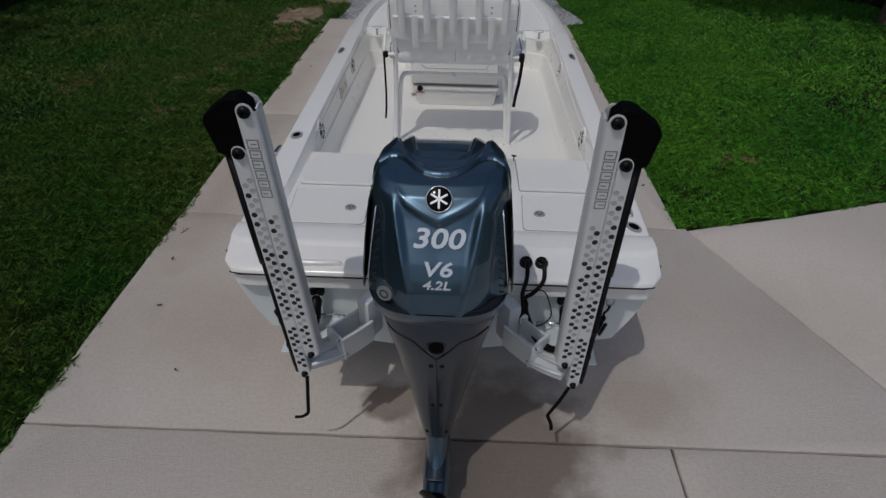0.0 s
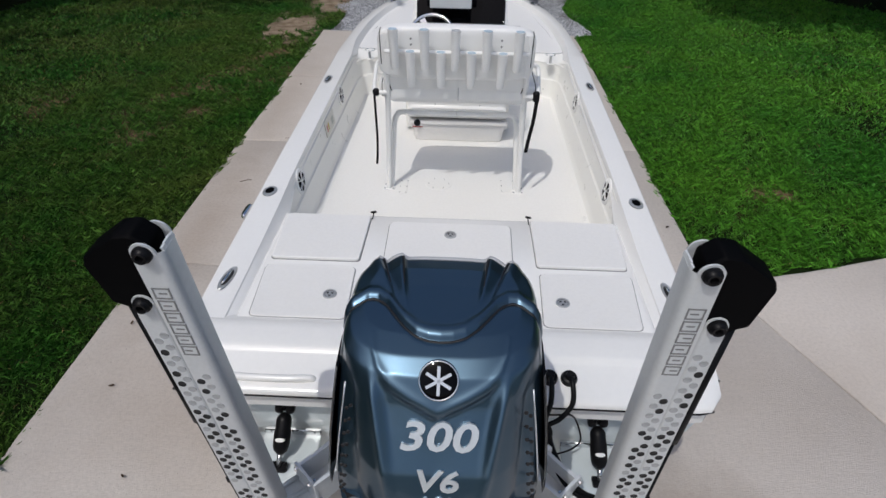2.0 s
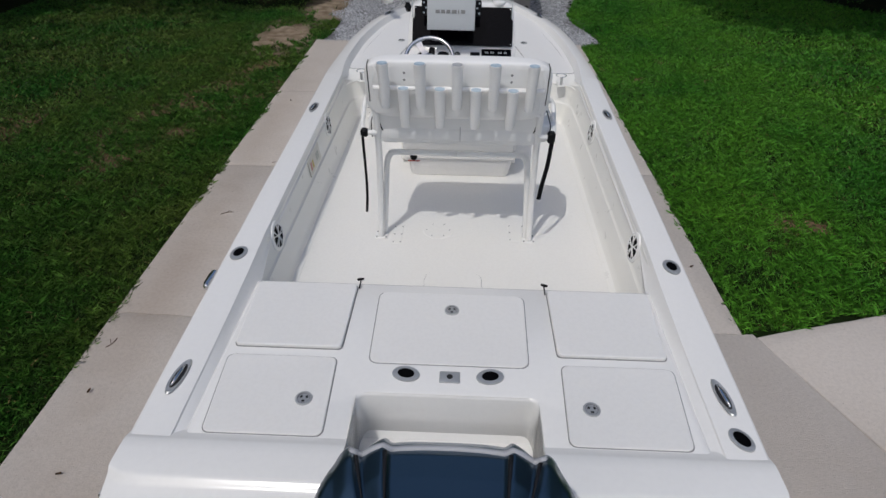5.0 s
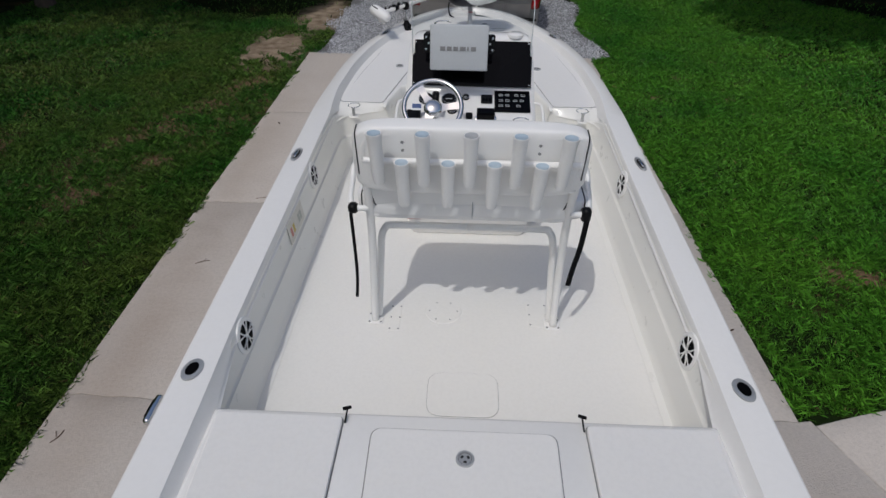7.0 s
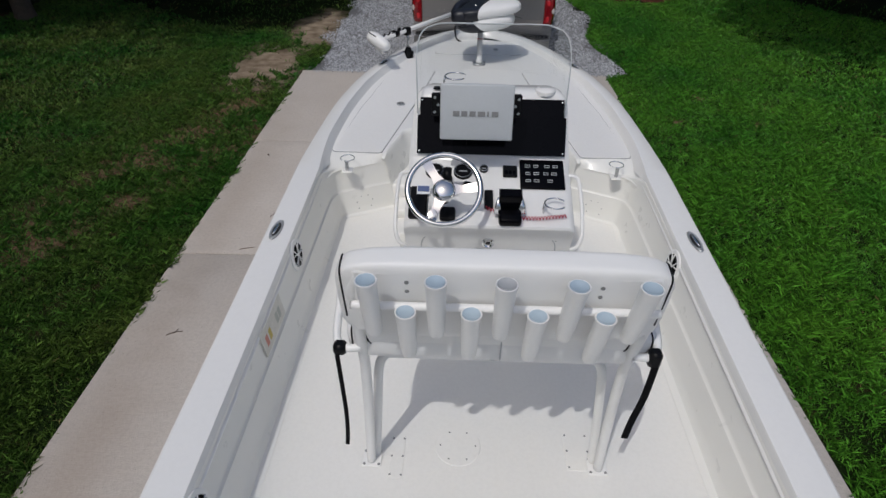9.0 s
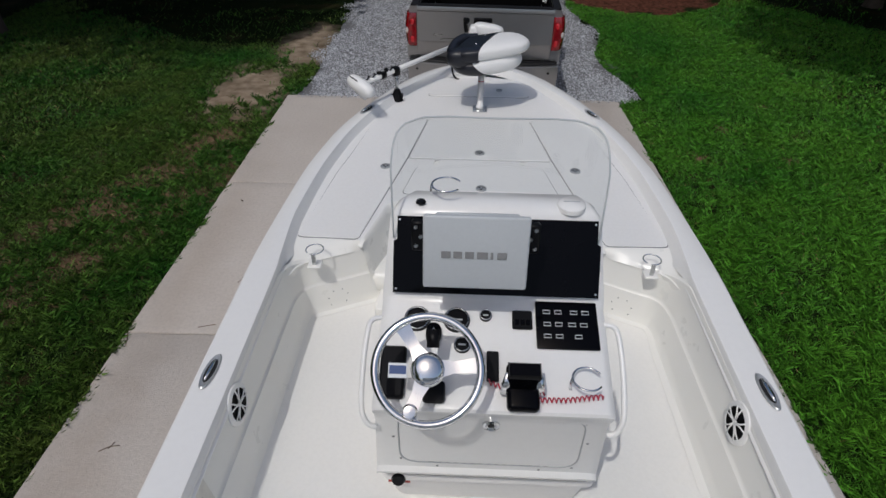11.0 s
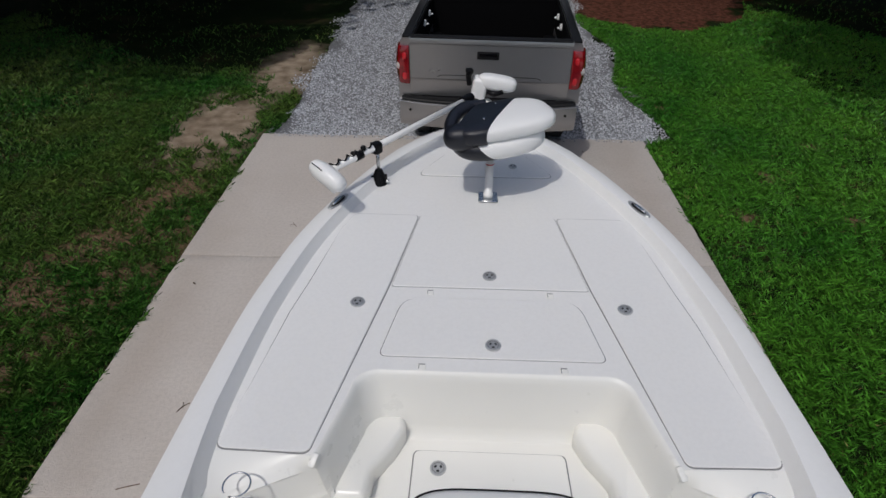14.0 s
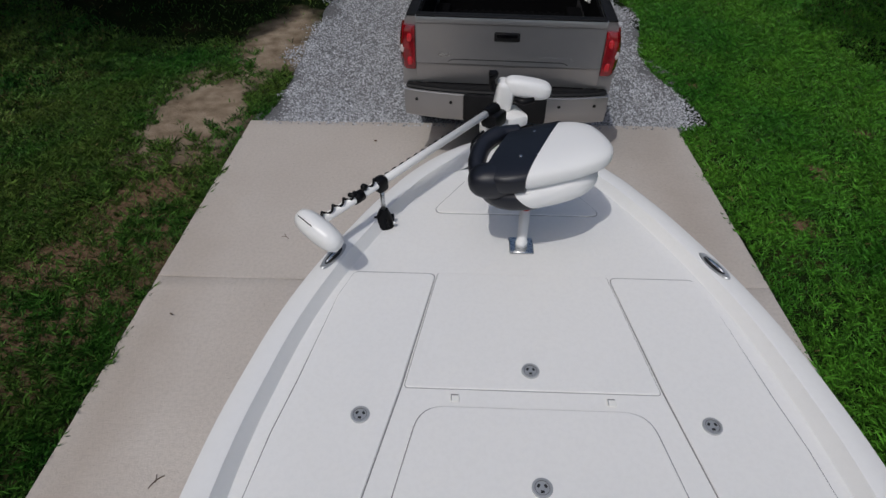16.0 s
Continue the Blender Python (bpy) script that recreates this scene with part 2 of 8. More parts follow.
def lawn_material():
    """Soil and thatch under the grass, with a bare sandy patch, dry patches and a bed of brown pine straw."""
    m = mat("lawn_soil", (0.045, 0.095, 0.018), 0.95, spec=0.05)
    nt = m.node_tree
    bs = nt.nodes["Principled BSDF"]
    geo = nt.nodes.new("ShaderNodeNewGeometry")

    def noise_at(sc, d=5.0):
        n = nt.nodes.new("ShaderNodeTexNoise")
        n.inputs["Scale"].default_value, n.inputs["Detail"].default_value = sc, d
        nt.links.new(geo.outputs["Position"], n.inputs["Vector"])
        return n.outputs["Fac"]

    def ramp(fac, stops):
        r = nt.nodes.new("ShaderNodeValToRGB")
        while len(r.color_ramp.elements) < len(stops):
            r.color_ramp.elements.new(0.5)
        for e, (p, c) in zip(r.color_ramp.elements, stops):
            e.position, e.color = p, (*c, 1)
        nt.links.new(fac, r.inputs[0])
        return r.outputs[0]

    def blob(cx, cy, rx, ry, soft):
        sub = nt.nodes.new("ShaderNodeVectorMath")
        sub.operation = "SUBTRACT"
        nt.links.new(geo.outputs["Position"], sub.inputs[0])
        sub.inputs[1].default_value = (cx, cy, 0)
        mul = nt.nodes.new("ShaderNodeVectorMath")
        mul.operation = "MULTIPLY"
        nt.links.new(sub.outputs[0], mul.inputs[0])
        mul.inputs[1].default_value = (1 / rx, 1 / ry, 0)
        ln = nt.nodes.new("ShaderNodeVectorMath")
        ln.operation = "LENGTH"
        nt.links.new(mul.outputs[0], ln.inputs[0])
        ad = nt.nodes.new("ShaderNodeMath")
        nt.links.new(ln.outputs["Value"], ad.inputs[0])
        sc = nt.nodes.new("ShaderNodeMath")
        sc.operation = "MULTIPLY_ADD"
        nt.links.new(noise_at(2.3), sc.inputs[0])
        sc.inputs[1].default_value, sc.inputs[2].default_value = 1.5, -0.75
        nt.links.new(sc.outputs[0], ad.inputs[1])
        mr = nt.nodes.new("ShaderNodeMapRange")
        mr.inputs[1].default_value, mr.inputs[2].default_value = 1 + soft, 1 - soft
        nt.links.new(ad.outputs[0], mr.inputs[0])
        return mr.outputs[0]

    def over(a, fac, b):
        mx = nt.nodes.new("ShaderNodeMix")
        mx.data_type = "RGBA"
        nt.links.new(fac, mx.inputs[0])
        nt.links.new(a, mx.inputs[6])
        nt.links.new(b, mx.inputs[7])
        return mx.outputs[2]

    # soil kept near black, which also deepens the shade under the trees
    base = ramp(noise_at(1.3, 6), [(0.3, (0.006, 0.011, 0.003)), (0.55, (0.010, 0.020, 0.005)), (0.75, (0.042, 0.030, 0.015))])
    sandy = ramp(noise_at(5.0, 6), [(0.3, (0.17, 0.125, 0.085)), (0.7, (0.36, 0.29, 0.215))])
    earth = ramp(noise_at(22.0, 5), [(0.3, (0.085, 0.050, 0.028)), (0.7, (0.20, 0.135, 0.085))])
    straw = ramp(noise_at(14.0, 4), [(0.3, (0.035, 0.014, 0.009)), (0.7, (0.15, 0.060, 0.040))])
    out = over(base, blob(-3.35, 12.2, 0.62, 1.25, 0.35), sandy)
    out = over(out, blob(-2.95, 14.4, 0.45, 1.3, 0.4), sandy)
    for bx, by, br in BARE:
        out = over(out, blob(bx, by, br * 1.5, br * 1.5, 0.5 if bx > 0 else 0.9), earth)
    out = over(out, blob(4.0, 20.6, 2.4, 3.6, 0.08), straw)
    nt.links.new(out, bs.inputs["Base Color"])
    b = nt.nodes.new("ShaderNodeBump")
    b.inputs["Distance"].default_value = 0.02
    nt.links.new(noise_at(28.0, 6), b.inputs["Height"])
    nt.links.new(b.outputs[0], bs.inputs["Normal"])
    return m


CONCRETE = mat("beige_concrete", (0.56, 0.512, 0.470), 0.85, var=0.45, scale=0.9, tint=(0.47, 0.42, 0.378), fine=0.2, fine_scale=38, bump=0.004, bump_scale=90, rand=0.05)


def add_stains(m, spots):
    """Old brown oil and water stains with ragged edges, and dark pits, on the concrete."""
    nt = m.node_tree
    bs = nt.nodes["Principled BSDF"]
    out = bs.inputs["Base Color"].links[0].from_socket
    geo = nt.nodes.new("ShaderNodeNewGeometry")
    rough = nt.nodes.new("ShaderNodeTexNoise")
    rough.inputs["Scale"].default_value, rough.inputs["Detail"].default_value = 4.0, 6.0
    nt.links.new(geo.outputs["Position"], rough.inputs["Vector"])
    for cx, cy, rx, ry, soft, strength, tone in spots:
        sub = nt.nodes.new("ShaderNodeVectorMath")
        sub.operation = "SUBTRACT"
        nt.links.new(geo.outputs["Position"], sub.inputs[0])
        sub.inputs[1].default_value = (cx, cy, 0)
        mul = nt.nodes.new("ShaderNodeVectorMath")
        mul.operation = "MULTIPLY"
        nt.links.new(sub.outputs[0], mul.inputs[0])
        mul.inputs[1].default_value = (1 / rx, 1 / ry, 0)
        ln = nt.nodes.new("ShaderNodeVectorMath")
        ln.operation = "LENGTH"
        nt.links.new(mul.outputs[0], ln.inputs[0])
        sc = nt.nodes.new("ShaderNodeMath")
        sc.operation = "MULTIPLY_ADD"
        nt.links.new(rough.outputs["Fac"], sc.inputs[0])
        sc.inputs[1].default_value = 1.4
        nt.links.new(ln.outputs["Value"], sc.inputs[2])
        mr = nt.nodes.new("ShaderNodeMapRange")
        mr.inputs[1].default_value, mr.inputs[2].default_value = 1.7 + soft, 1.7 - soft
        mr.inputs[3].default_value, mr.inputs[4].default_value = 0.0, strength
        nt.links.new(sc.outputs[0], mr.inputs[0])
        mx = nt.nodes.new("ShaderNodeMix")
        mx.data_type = "RGBA"
        nt.links.new(mr.outputs[0], mx.inputs[0])
        nt.links.new(out, mx.inputs[6])
        mx.inputs[7].default_value = (*tone, 1)
        out = mx.outputs[2]
    pits = nt.nodes.new("ShaderNodeTexNoise")
    pits.inputs["Scale"].default_value, pits.inputs["Detail"].default_value = 85.0, 2.0
    nt.links.new(geo.outputs["Position"], pits.inputs["Vector"])
    mr = nt.nodes.new("ShaderNodeMapRange")
    mr.inputs[1].default_value, mr.inputs[2].default_value = 0.70, 0.76
    mr.inputs[4].default_value = 0.7
    nt.links.new(pits.outputs["Fac"], mr.inputs[0])
    mx = nt.nodes.new("ShaderNodeMix")
    mx.data_type = "RGBA"
    nt.links.new(mr.outputs[0], mx.inputs[0])
    nt.links.new(out, mx.inputs[6])
    mx.inputs[7].default_value = (0.12, 0.09, 0.07, 1)
    nt.links.new(mx.outputs[2], bs.inputs["Base Color"])


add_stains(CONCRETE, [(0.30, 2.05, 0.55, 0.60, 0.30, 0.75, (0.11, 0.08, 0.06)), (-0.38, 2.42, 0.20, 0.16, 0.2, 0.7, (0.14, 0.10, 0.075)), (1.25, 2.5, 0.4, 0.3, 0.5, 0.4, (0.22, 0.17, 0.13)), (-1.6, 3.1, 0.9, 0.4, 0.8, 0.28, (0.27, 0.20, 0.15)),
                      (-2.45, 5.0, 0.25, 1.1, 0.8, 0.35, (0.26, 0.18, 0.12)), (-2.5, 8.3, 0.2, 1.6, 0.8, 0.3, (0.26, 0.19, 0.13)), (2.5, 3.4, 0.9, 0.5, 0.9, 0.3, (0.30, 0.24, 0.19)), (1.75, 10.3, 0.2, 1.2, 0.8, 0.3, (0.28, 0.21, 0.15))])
JOINT = mat("dark_joint_grit", (0.13, 0.11, 0.09), 0.95, var=0.5, scale=14, tint=(0.05, 0.06, 0.03))
GRAVELBED = mat("grey_gravel_bed", (0.22, 0.225, 0.237), 0.95, var=0.7, scale=75, tint=(0.10, 0.10, 0.107), fine=0.7, fine_scale=160, bump=0.02, bump_scale=90)
STONE = mat("grey_gravel", (0.385, 0.40, 0.43), 0.85, var=0.4, scale=2.2, tint=(0.25, 0.255, 0.265), isle=0.6)
GRASS = mat("grass_blades", (0.036, 0.158, 0.015), 0.5, var=0.95, scale=0.5, tint=(0.095, 0.262, 0.024), isle=0.85, spec=0.25)
OLDGRASS = mat("dull_grass_blades", (0.028, 0.118, 0.013), 0.55, var=0.95, scale=0.6, tint=(0.100, 0.150, 0.028), isle=0.85, spec=0.25)
STRAW = mat("dry_straw_blades", (0.24, 0.19, 0.085), 0.8, var=0.7, scale=3.0, tint=(0.13, 0.11, 0.04), isle=0.5, spec=0.1)
TWIG = mat("dry_brown_leaf", (0.12, 0.07, 0.04), 0.8, var=0.4, scale=30, rand=0.3)

bm = bmesh.new()
bmesh.ops.create_grid(bm, x_segments=2, y_segments=2, size=400)
bmesh.ops.translate(bm, vec=(0, 0, -0.035), verts=bm.verts)
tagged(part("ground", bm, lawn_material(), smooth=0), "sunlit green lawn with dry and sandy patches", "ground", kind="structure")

SLAB_L, SLAB_R, SLAB_END = -2.68, 2.12, 12.0
JOINTS = [-5.3, -2.8, -0.33, 2.14, 4.6, 7.08, 9.42, SLAB_END]
drive = tagged(new("driveway"), "beige concrete driveway of square-cut slabs with stained joints", "driveway", kind="structure")
bm = bmesh.new()
box(bm, ((SLAB_L + SLAB_R) / 2, 3.35, -0.06), (SLAB_R - SLAB_L - 0.03, 17.25, 0.06))
box(bm, (4.6, -1.2, -0.06), (5.0, 7.9, 0.06))
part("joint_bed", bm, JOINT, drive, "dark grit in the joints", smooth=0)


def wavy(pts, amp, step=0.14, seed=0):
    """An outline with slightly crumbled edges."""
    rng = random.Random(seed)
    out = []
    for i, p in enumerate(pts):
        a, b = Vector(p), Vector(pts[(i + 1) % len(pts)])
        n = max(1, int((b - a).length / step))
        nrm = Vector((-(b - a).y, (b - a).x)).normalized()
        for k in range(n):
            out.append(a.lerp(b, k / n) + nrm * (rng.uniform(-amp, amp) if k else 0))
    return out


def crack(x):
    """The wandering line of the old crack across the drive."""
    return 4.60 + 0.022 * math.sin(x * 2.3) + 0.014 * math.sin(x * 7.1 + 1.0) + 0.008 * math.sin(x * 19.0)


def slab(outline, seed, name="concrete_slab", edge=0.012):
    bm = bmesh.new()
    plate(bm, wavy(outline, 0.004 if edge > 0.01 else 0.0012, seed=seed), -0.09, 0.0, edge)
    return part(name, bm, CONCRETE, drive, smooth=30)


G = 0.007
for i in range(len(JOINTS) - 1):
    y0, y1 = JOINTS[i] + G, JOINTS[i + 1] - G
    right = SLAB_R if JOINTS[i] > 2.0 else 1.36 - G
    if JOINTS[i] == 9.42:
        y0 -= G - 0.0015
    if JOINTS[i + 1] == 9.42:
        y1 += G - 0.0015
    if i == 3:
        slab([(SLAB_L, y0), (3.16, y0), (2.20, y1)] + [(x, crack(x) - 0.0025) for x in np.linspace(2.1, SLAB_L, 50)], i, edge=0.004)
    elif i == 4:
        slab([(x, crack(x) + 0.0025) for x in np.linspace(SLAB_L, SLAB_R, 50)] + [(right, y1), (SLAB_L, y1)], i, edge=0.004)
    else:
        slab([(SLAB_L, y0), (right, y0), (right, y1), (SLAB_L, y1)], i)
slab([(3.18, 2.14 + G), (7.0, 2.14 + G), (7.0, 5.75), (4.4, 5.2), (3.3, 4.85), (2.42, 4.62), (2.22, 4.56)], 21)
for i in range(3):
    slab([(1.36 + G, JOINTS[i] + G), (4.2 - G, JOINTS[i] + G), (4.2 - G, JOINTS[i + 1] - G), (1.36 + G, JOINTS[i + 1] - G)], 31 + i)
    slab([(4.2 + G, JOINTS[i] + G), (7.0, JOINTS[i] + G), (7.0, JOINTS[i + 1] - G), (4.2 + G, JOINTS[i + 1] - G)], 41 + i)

bm = bmesh.new()
gravel_edge = wavy([(-2.66, SLAB_END - 0.1), (2.2, SLAB_END - 0.1), (2.45, 13.2), (2.3, 16.5), (2.4, 45), (-2.7, 45), (-2.55, 16.0), (-2.5, 13.4)], 0.07, 0.3, 5)
plate(bm, gravel_edge, -0.06, -0.022)
tagged(part("gravel_drive", bm, GRAVELBED, smooth=0), "loose grey crushed-stone gravel drive", "gravel", kind="structure")


def many_stones(n, seed):
    """Low pointed stones, scattered on the gravel drive."""
    rng = np.random.default_rng(seed)
    x = rng.uniform(-2.85, 2.55, n)
    y = 11.9 + 12.5 * rng.uniform(0, 1, n) ** 1.35
    edge_l = -2.52 + 0.14 * np.sin(y * 2.1) + 0.10 * np.sin(y * 5.3)
    edge_r = 2.28 + 0.14 * np.sin(y * 1.7) + 0.10 * np.sin(y * 4.1)
    keep = (x > edge_l + rng.normal(0, 0.07, n)) & (x < edge_r + rng.normal(0, 0.09, n)) & (y > 12.0 - np.abs(rng.normal(0, 0.10, n)) * (rng.uniform(0, 1, n) < 0.2))
    x, y = x[keep], y[keep]
    n = len(x)
    s = rng.uniform(0.006, 0.017, n)
    top = np.where(y < 12.0, 0.004, -0.018)
    peak = np.array([(1, 0, -0.4), (0, 1, -0.4), (-1, 0, -0.4), (0, -1, -0.4), (0, 0, 1)], float)
    tri = np.array([(0, 1, 4), (1, 2, 4), (2, 3, 4), (3, 0, 4)])
    jit = peak[None] * rng.uniform(0.6, 1.25, (n, 5, 1)) + rng.normal(0, 0.2, (n, 5, 3))
    a = rng.uniform(0, math.tau, n)
    v = np.empty_like(jit)
    v[..., 0] = jit[..., 0] * np.cos(a)[:, None] - jit[..., 1] * np.sin(a)[:, None]
    v[..., 1] = jit[..., 0] * np.sin(a)[:, None] + jit[..., 1] * np.cos(a)[:, None]
    v[..., 2] = jit[..., 2] * 0.75
    v *= s[:, None, None]
    v += np.stack([x, y, top + s * 0.3], -1)[:, None]
    f = (tri[None] + 5 * np.arange(n)[:, None, None]).reshape(-1, 3)
    return v.reshape(-1, 3), f


def mass(name, v, f, material, label, category):
    me = bpy.data.meshes.new(name)
    me.vertices.add(len(v))
    me.vertices.foreach_set("co", np.ascontiguousarray(v, dtype=np.float32).ravel())
    k = f.shape[1]
    me.loops.add(f.size)
    me.loops.foreach_set("vertex_index", f.astype(np.int32).ravel())
    me.polygons.add(len(f))
    me.polygons.foreach_set("loop_start", np.arange(0, f.size, k, dtype=np.int32))
    me.update(calc_edges=True)
    me.materials.append(material)
    return tagged(new(name, me), label, category, kind="stuff")


v, f = many_stones(130000, 3)
mass("gravel_stones", v, f, STONE, "loose grey crushed stones covering the drive", "gravel")


def patchy(x, y):
    """Smooth waves between 0 and 1, for thin and dry places in the lawn."""
    return 0.5 + 0.25 * np.sin(x * 1.9 + 1.3 * np.sin(y * 0.9)) * np.cos(y * 1.1 + 0.7 * x) + 0.25 * np.sin(x * 4.3 - y * 3.1 + 2 * np.sin(x * 1.7))


def blades(n, x0, x1, y0, y1, seed, near=1.0, broad=1.0, tall=1.0):
    rng = np.random.default_rng(seed)
    x, y = rng.uniform(x0, x1, n), y0 + (y1 - y0) * rng.uniform(0, 1, n) ** near
    p = patchy(x, y)
    left_edge = SLAB_L + 0.018 * np.sin(y * 3.1) + 0.016 * np.sin(y * 11.0) + 0.005
    right_edge = SLAB_R + 0.005 + 0.02 * np.sin(y * 2.7) + 0.016 * np.sin(y * 9.0)
    corner = 4.62 + (x - 2.3) * 0.285 + 0.05 * np.sin(x * 9)
    grav = y > SLAB_END
    ok = np.where(x < 0, x < np.where(grav, -2.6 + 0.16 * np.sin(y * 2.1), left_edge),
                  (x > np.where(grav, 2.36 + 0.16 * np.sin(y * 1.7), right_edge)) & (y > corner))
    sand = np.minimum(((x + 3.35) / 0.62) ** 2 + ((y - 12.2) / 1.2) ** 2, ((x + 2.95) / 0.45) ** 2 + ((y - 14.4) / 1.2) ** 2)
    ragged = 0.45 * np.sin(x * 9.1 + 2.0 * np.sin(y * 4.3)) * np.sin(y * 7.7 + 1.7 * np.sin(x * 5.9)) + 0.25 * np.sin(x * 23.0) * np.sin(y * 19.0)
    ok &= rng.uniform(0, 1, n) < np.clip(0.10 + (sand + ragged - 0.55) * 0.8, 0.0, 1)
    bed = ((x - 4.0) / 2.4) ** 2 + ((y - 20.6) / 3.6) ** 2
    ok &= bed > 1.0
    bare = np.zeros(n)
    for bx, by, br in BARE:
        bare = np.maximum(bare, (1.0 if bx > 0 else 0.72) * np.exp(-(((x - bx) ** 2 + (y - by) ** 2) / br ** 2 * (1.0 + 0.8 * ragged))))
    ok &= rng.uniform(0, 1, n) > bare * 1.1
    ok &= rng.uniform(0, 1, n) < 0.45 + 0.75 * p
    tuft = np.sin(17 * x + 3 * np.sin(5.3 * y)) * np.sin(19 * y + 3 * np.sin(6.1 * x)) + 0.6 * np.sin(41 * x + 2 * np.sin(13 * y)) * np.sin(37 * y)
    ok &= rng.uniform(0, 1, n) < np.clip(0.66 + 0.55 * tuft, 0.22, 1.0)
    # grass thinned under the trees along their shade's edge, to darken the shade
    shade_thin = np.clip((np.where(x < 0, y - (13.4 - 0.75 * np.minimum(0, x + 5.0)), y - (20.0 - 1.6 * np.maximum(0, x - 5.2)))) / 1.2, 0, 1)
    ok &= rng.uniform(0, 1, n) > shade_thin * 0.985
    x, y, p, tuft = x[ok], y[ok], p[ok], tuft[ok]
    n = len(x)
    far = np.clip((y - 4) / 14, 0, 1)
    h = rng.uniform(0.022, 0.062, n) * (0.65 + 0.6 * p) * (1.0 + 0.35 * tuft) * tall
    w = rng.uniform(0.0015, 0.0032, n) * (1 + 1.6 * far) * broad
    a = rng.uniform(0, math.tau, n)
    lean = rng.uniform(0.2, 1.5, n) * h
    la = rng.uniform(0, math.tau, n)
    v = np.empty((n, 4, 3))
    c, s = np.cos(a) * w, np.sin(a) * w
    v[:, 0] = np.stack([x - c, y - s, np.full(n, -0.035)], -1)
    v[:, 1] = np.stack([x + c, y + s, np.full(n, -0.035)], -1)
    mx, my = x + np.cos(la) * lean * 0.35, y + np.sin(la) * lean * 0.35
    v[:, 2] = np.stack([mx + c * 0.8, my + s * 0.8, -0.035 + h * 0.6], -1)
    v[:, 3] = np.stack([x + np.cos(la) * lean, y + np.sin(la) * lean, -0.035 + h], -1)
    q = 4 * np.arange(n)[:, None]
    f = np.concatenate([q + np.array([[0, 1, 2]]), q + np.array([[0, 2, 3]])], 1).reshape(-1, 3)
    return v.reshape(-1, 3), f


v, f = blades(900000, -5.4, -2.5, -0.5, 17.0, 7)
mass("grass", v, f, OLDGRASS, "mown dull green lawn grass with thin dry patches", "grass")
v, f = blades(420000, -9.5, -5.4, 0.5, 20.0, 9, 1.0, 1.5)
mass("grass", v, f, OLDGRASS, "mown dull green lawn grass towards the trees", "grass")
v, f = blades(900000, 1.9, 5.2, 4.3, 20.0, 8)
mass("grass", v, f, GRASS, "mown bright green lawn grass", "grass")
v, f = blades(360000, 5.2, 9.5, 4.3, 21.0, 10, 1.0, 1.5)
mass("grass", v, f, GRASS, "mown bright green lawn grass towards the trees", "grass")
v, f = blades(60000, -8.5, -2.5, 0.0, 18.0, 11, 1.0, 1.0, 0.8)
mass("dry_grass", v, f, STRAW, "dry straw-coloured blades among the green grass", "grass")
v, f = blades(26000, 2.0, 8.5, 4.4, 20.0, 12, 1.0, 1.0, 0.8)
mass("dry_grass", v, f, STRAW, "scattered dry blades among the bright grass", "grass")


v, f = blades(70000, -15.0, -2.5, -9.0, -0.5, 17, 1.0, 2.6)
mass("grass", v, f, OLDGRASS, "mown dull green lawn grass beside the driveway", "grass")
v, f = blades(60000, 7.05, 15.0, 4.0, 22.0, 18, 1.0, 2.6)
mass("grass", v, f, GRASS, "mown bright green lawn grass farther off", "grass")


def twig(x, y, turn, length):
    """A dry brown twig or curled leaf stalk on the concrete."""
    rng = random.Random(int(x * 1000 + y * 77))
    bm = bmesh.new()
    d = Vector((math.cos(turn), math.sin(turn), 0))
    q = Vector((-d.y, d.x, 0))
    p = Vector((x, y, 0.004))
    tube(bm, curve([p, p + d * length * 0.5 + q * rng.uniform(-0.02, 0.02), p + d * length], 4), 0.0028, 5)
    if rng.random() < 0.6:
        tube(bm, [p + d * length * 0.45, p + d * length * 0.75 + q * 0.04], 0.0020, 5)
    return tagged(part("twig", bm, TWIG), "thin dry brown twig lying on the concrete", "twig", "fallen bits")


def fallen_leaf(x, y, turn, size):
    """A dry curled leaf."""
    bm = bmesh.new()
    m = Matrix.Translation((x, y, 0.004)) @ Matrix.Rotation(turn, 4, "Z")
    loft(bm, [[m @ Vector((k * size * 0.5, s * size * 0.22 * (1 - k * k) ** 0.5 if abs(k) < 1 else 0.0005 * s, 0.012 * s * s + 0.006 * k * k + 0.002)) for s in (-1, 0, 1)] for k in (-1, -0.6, 0, 0.6, 1)], around=False)
    bmesh.ops.solidify(bm, geom=list(bm.faces), thickness=0.001)
    return tagged(part("fallen_leaf", bm, TWIG), "small dry brown leaf lying on the concrete", "leaf", "fallen bits")


for x, y, a, ln in ((-2.02, 7.70, 0.9, 0.10), (-2.15, 7.15, 0.3, 0.13), (-2.62, 6.95, 1.9, 0.14), (-2.35, 6.05, 0.4, 0.12), (-1.75, 9.9, 2.2, 0.08), (-2.55, 4.25, 1.2, 0.10), (1.95, 7.2, 2.0, 0.09)):
    twig(x, y, a, ln)
for x, y, a, sz in ((-2.3, 3.25, 0.4, 0.06), (-2.45, 3.85, 1.5, 0.07), (1.55, 1.75, 0.8, 0.05), (-1.9, 2.6, 2.4, 0.05), (-1.2, 11.55, 0.2, 0.05), (1.3, 11.6, 1.1, 0.05), (-2.4, 9.0, 2.8, 0.05), (2.0, 5.4, 0.3, 0.06)):
    fallen_leaf(x, y, a, sz * 0.55)

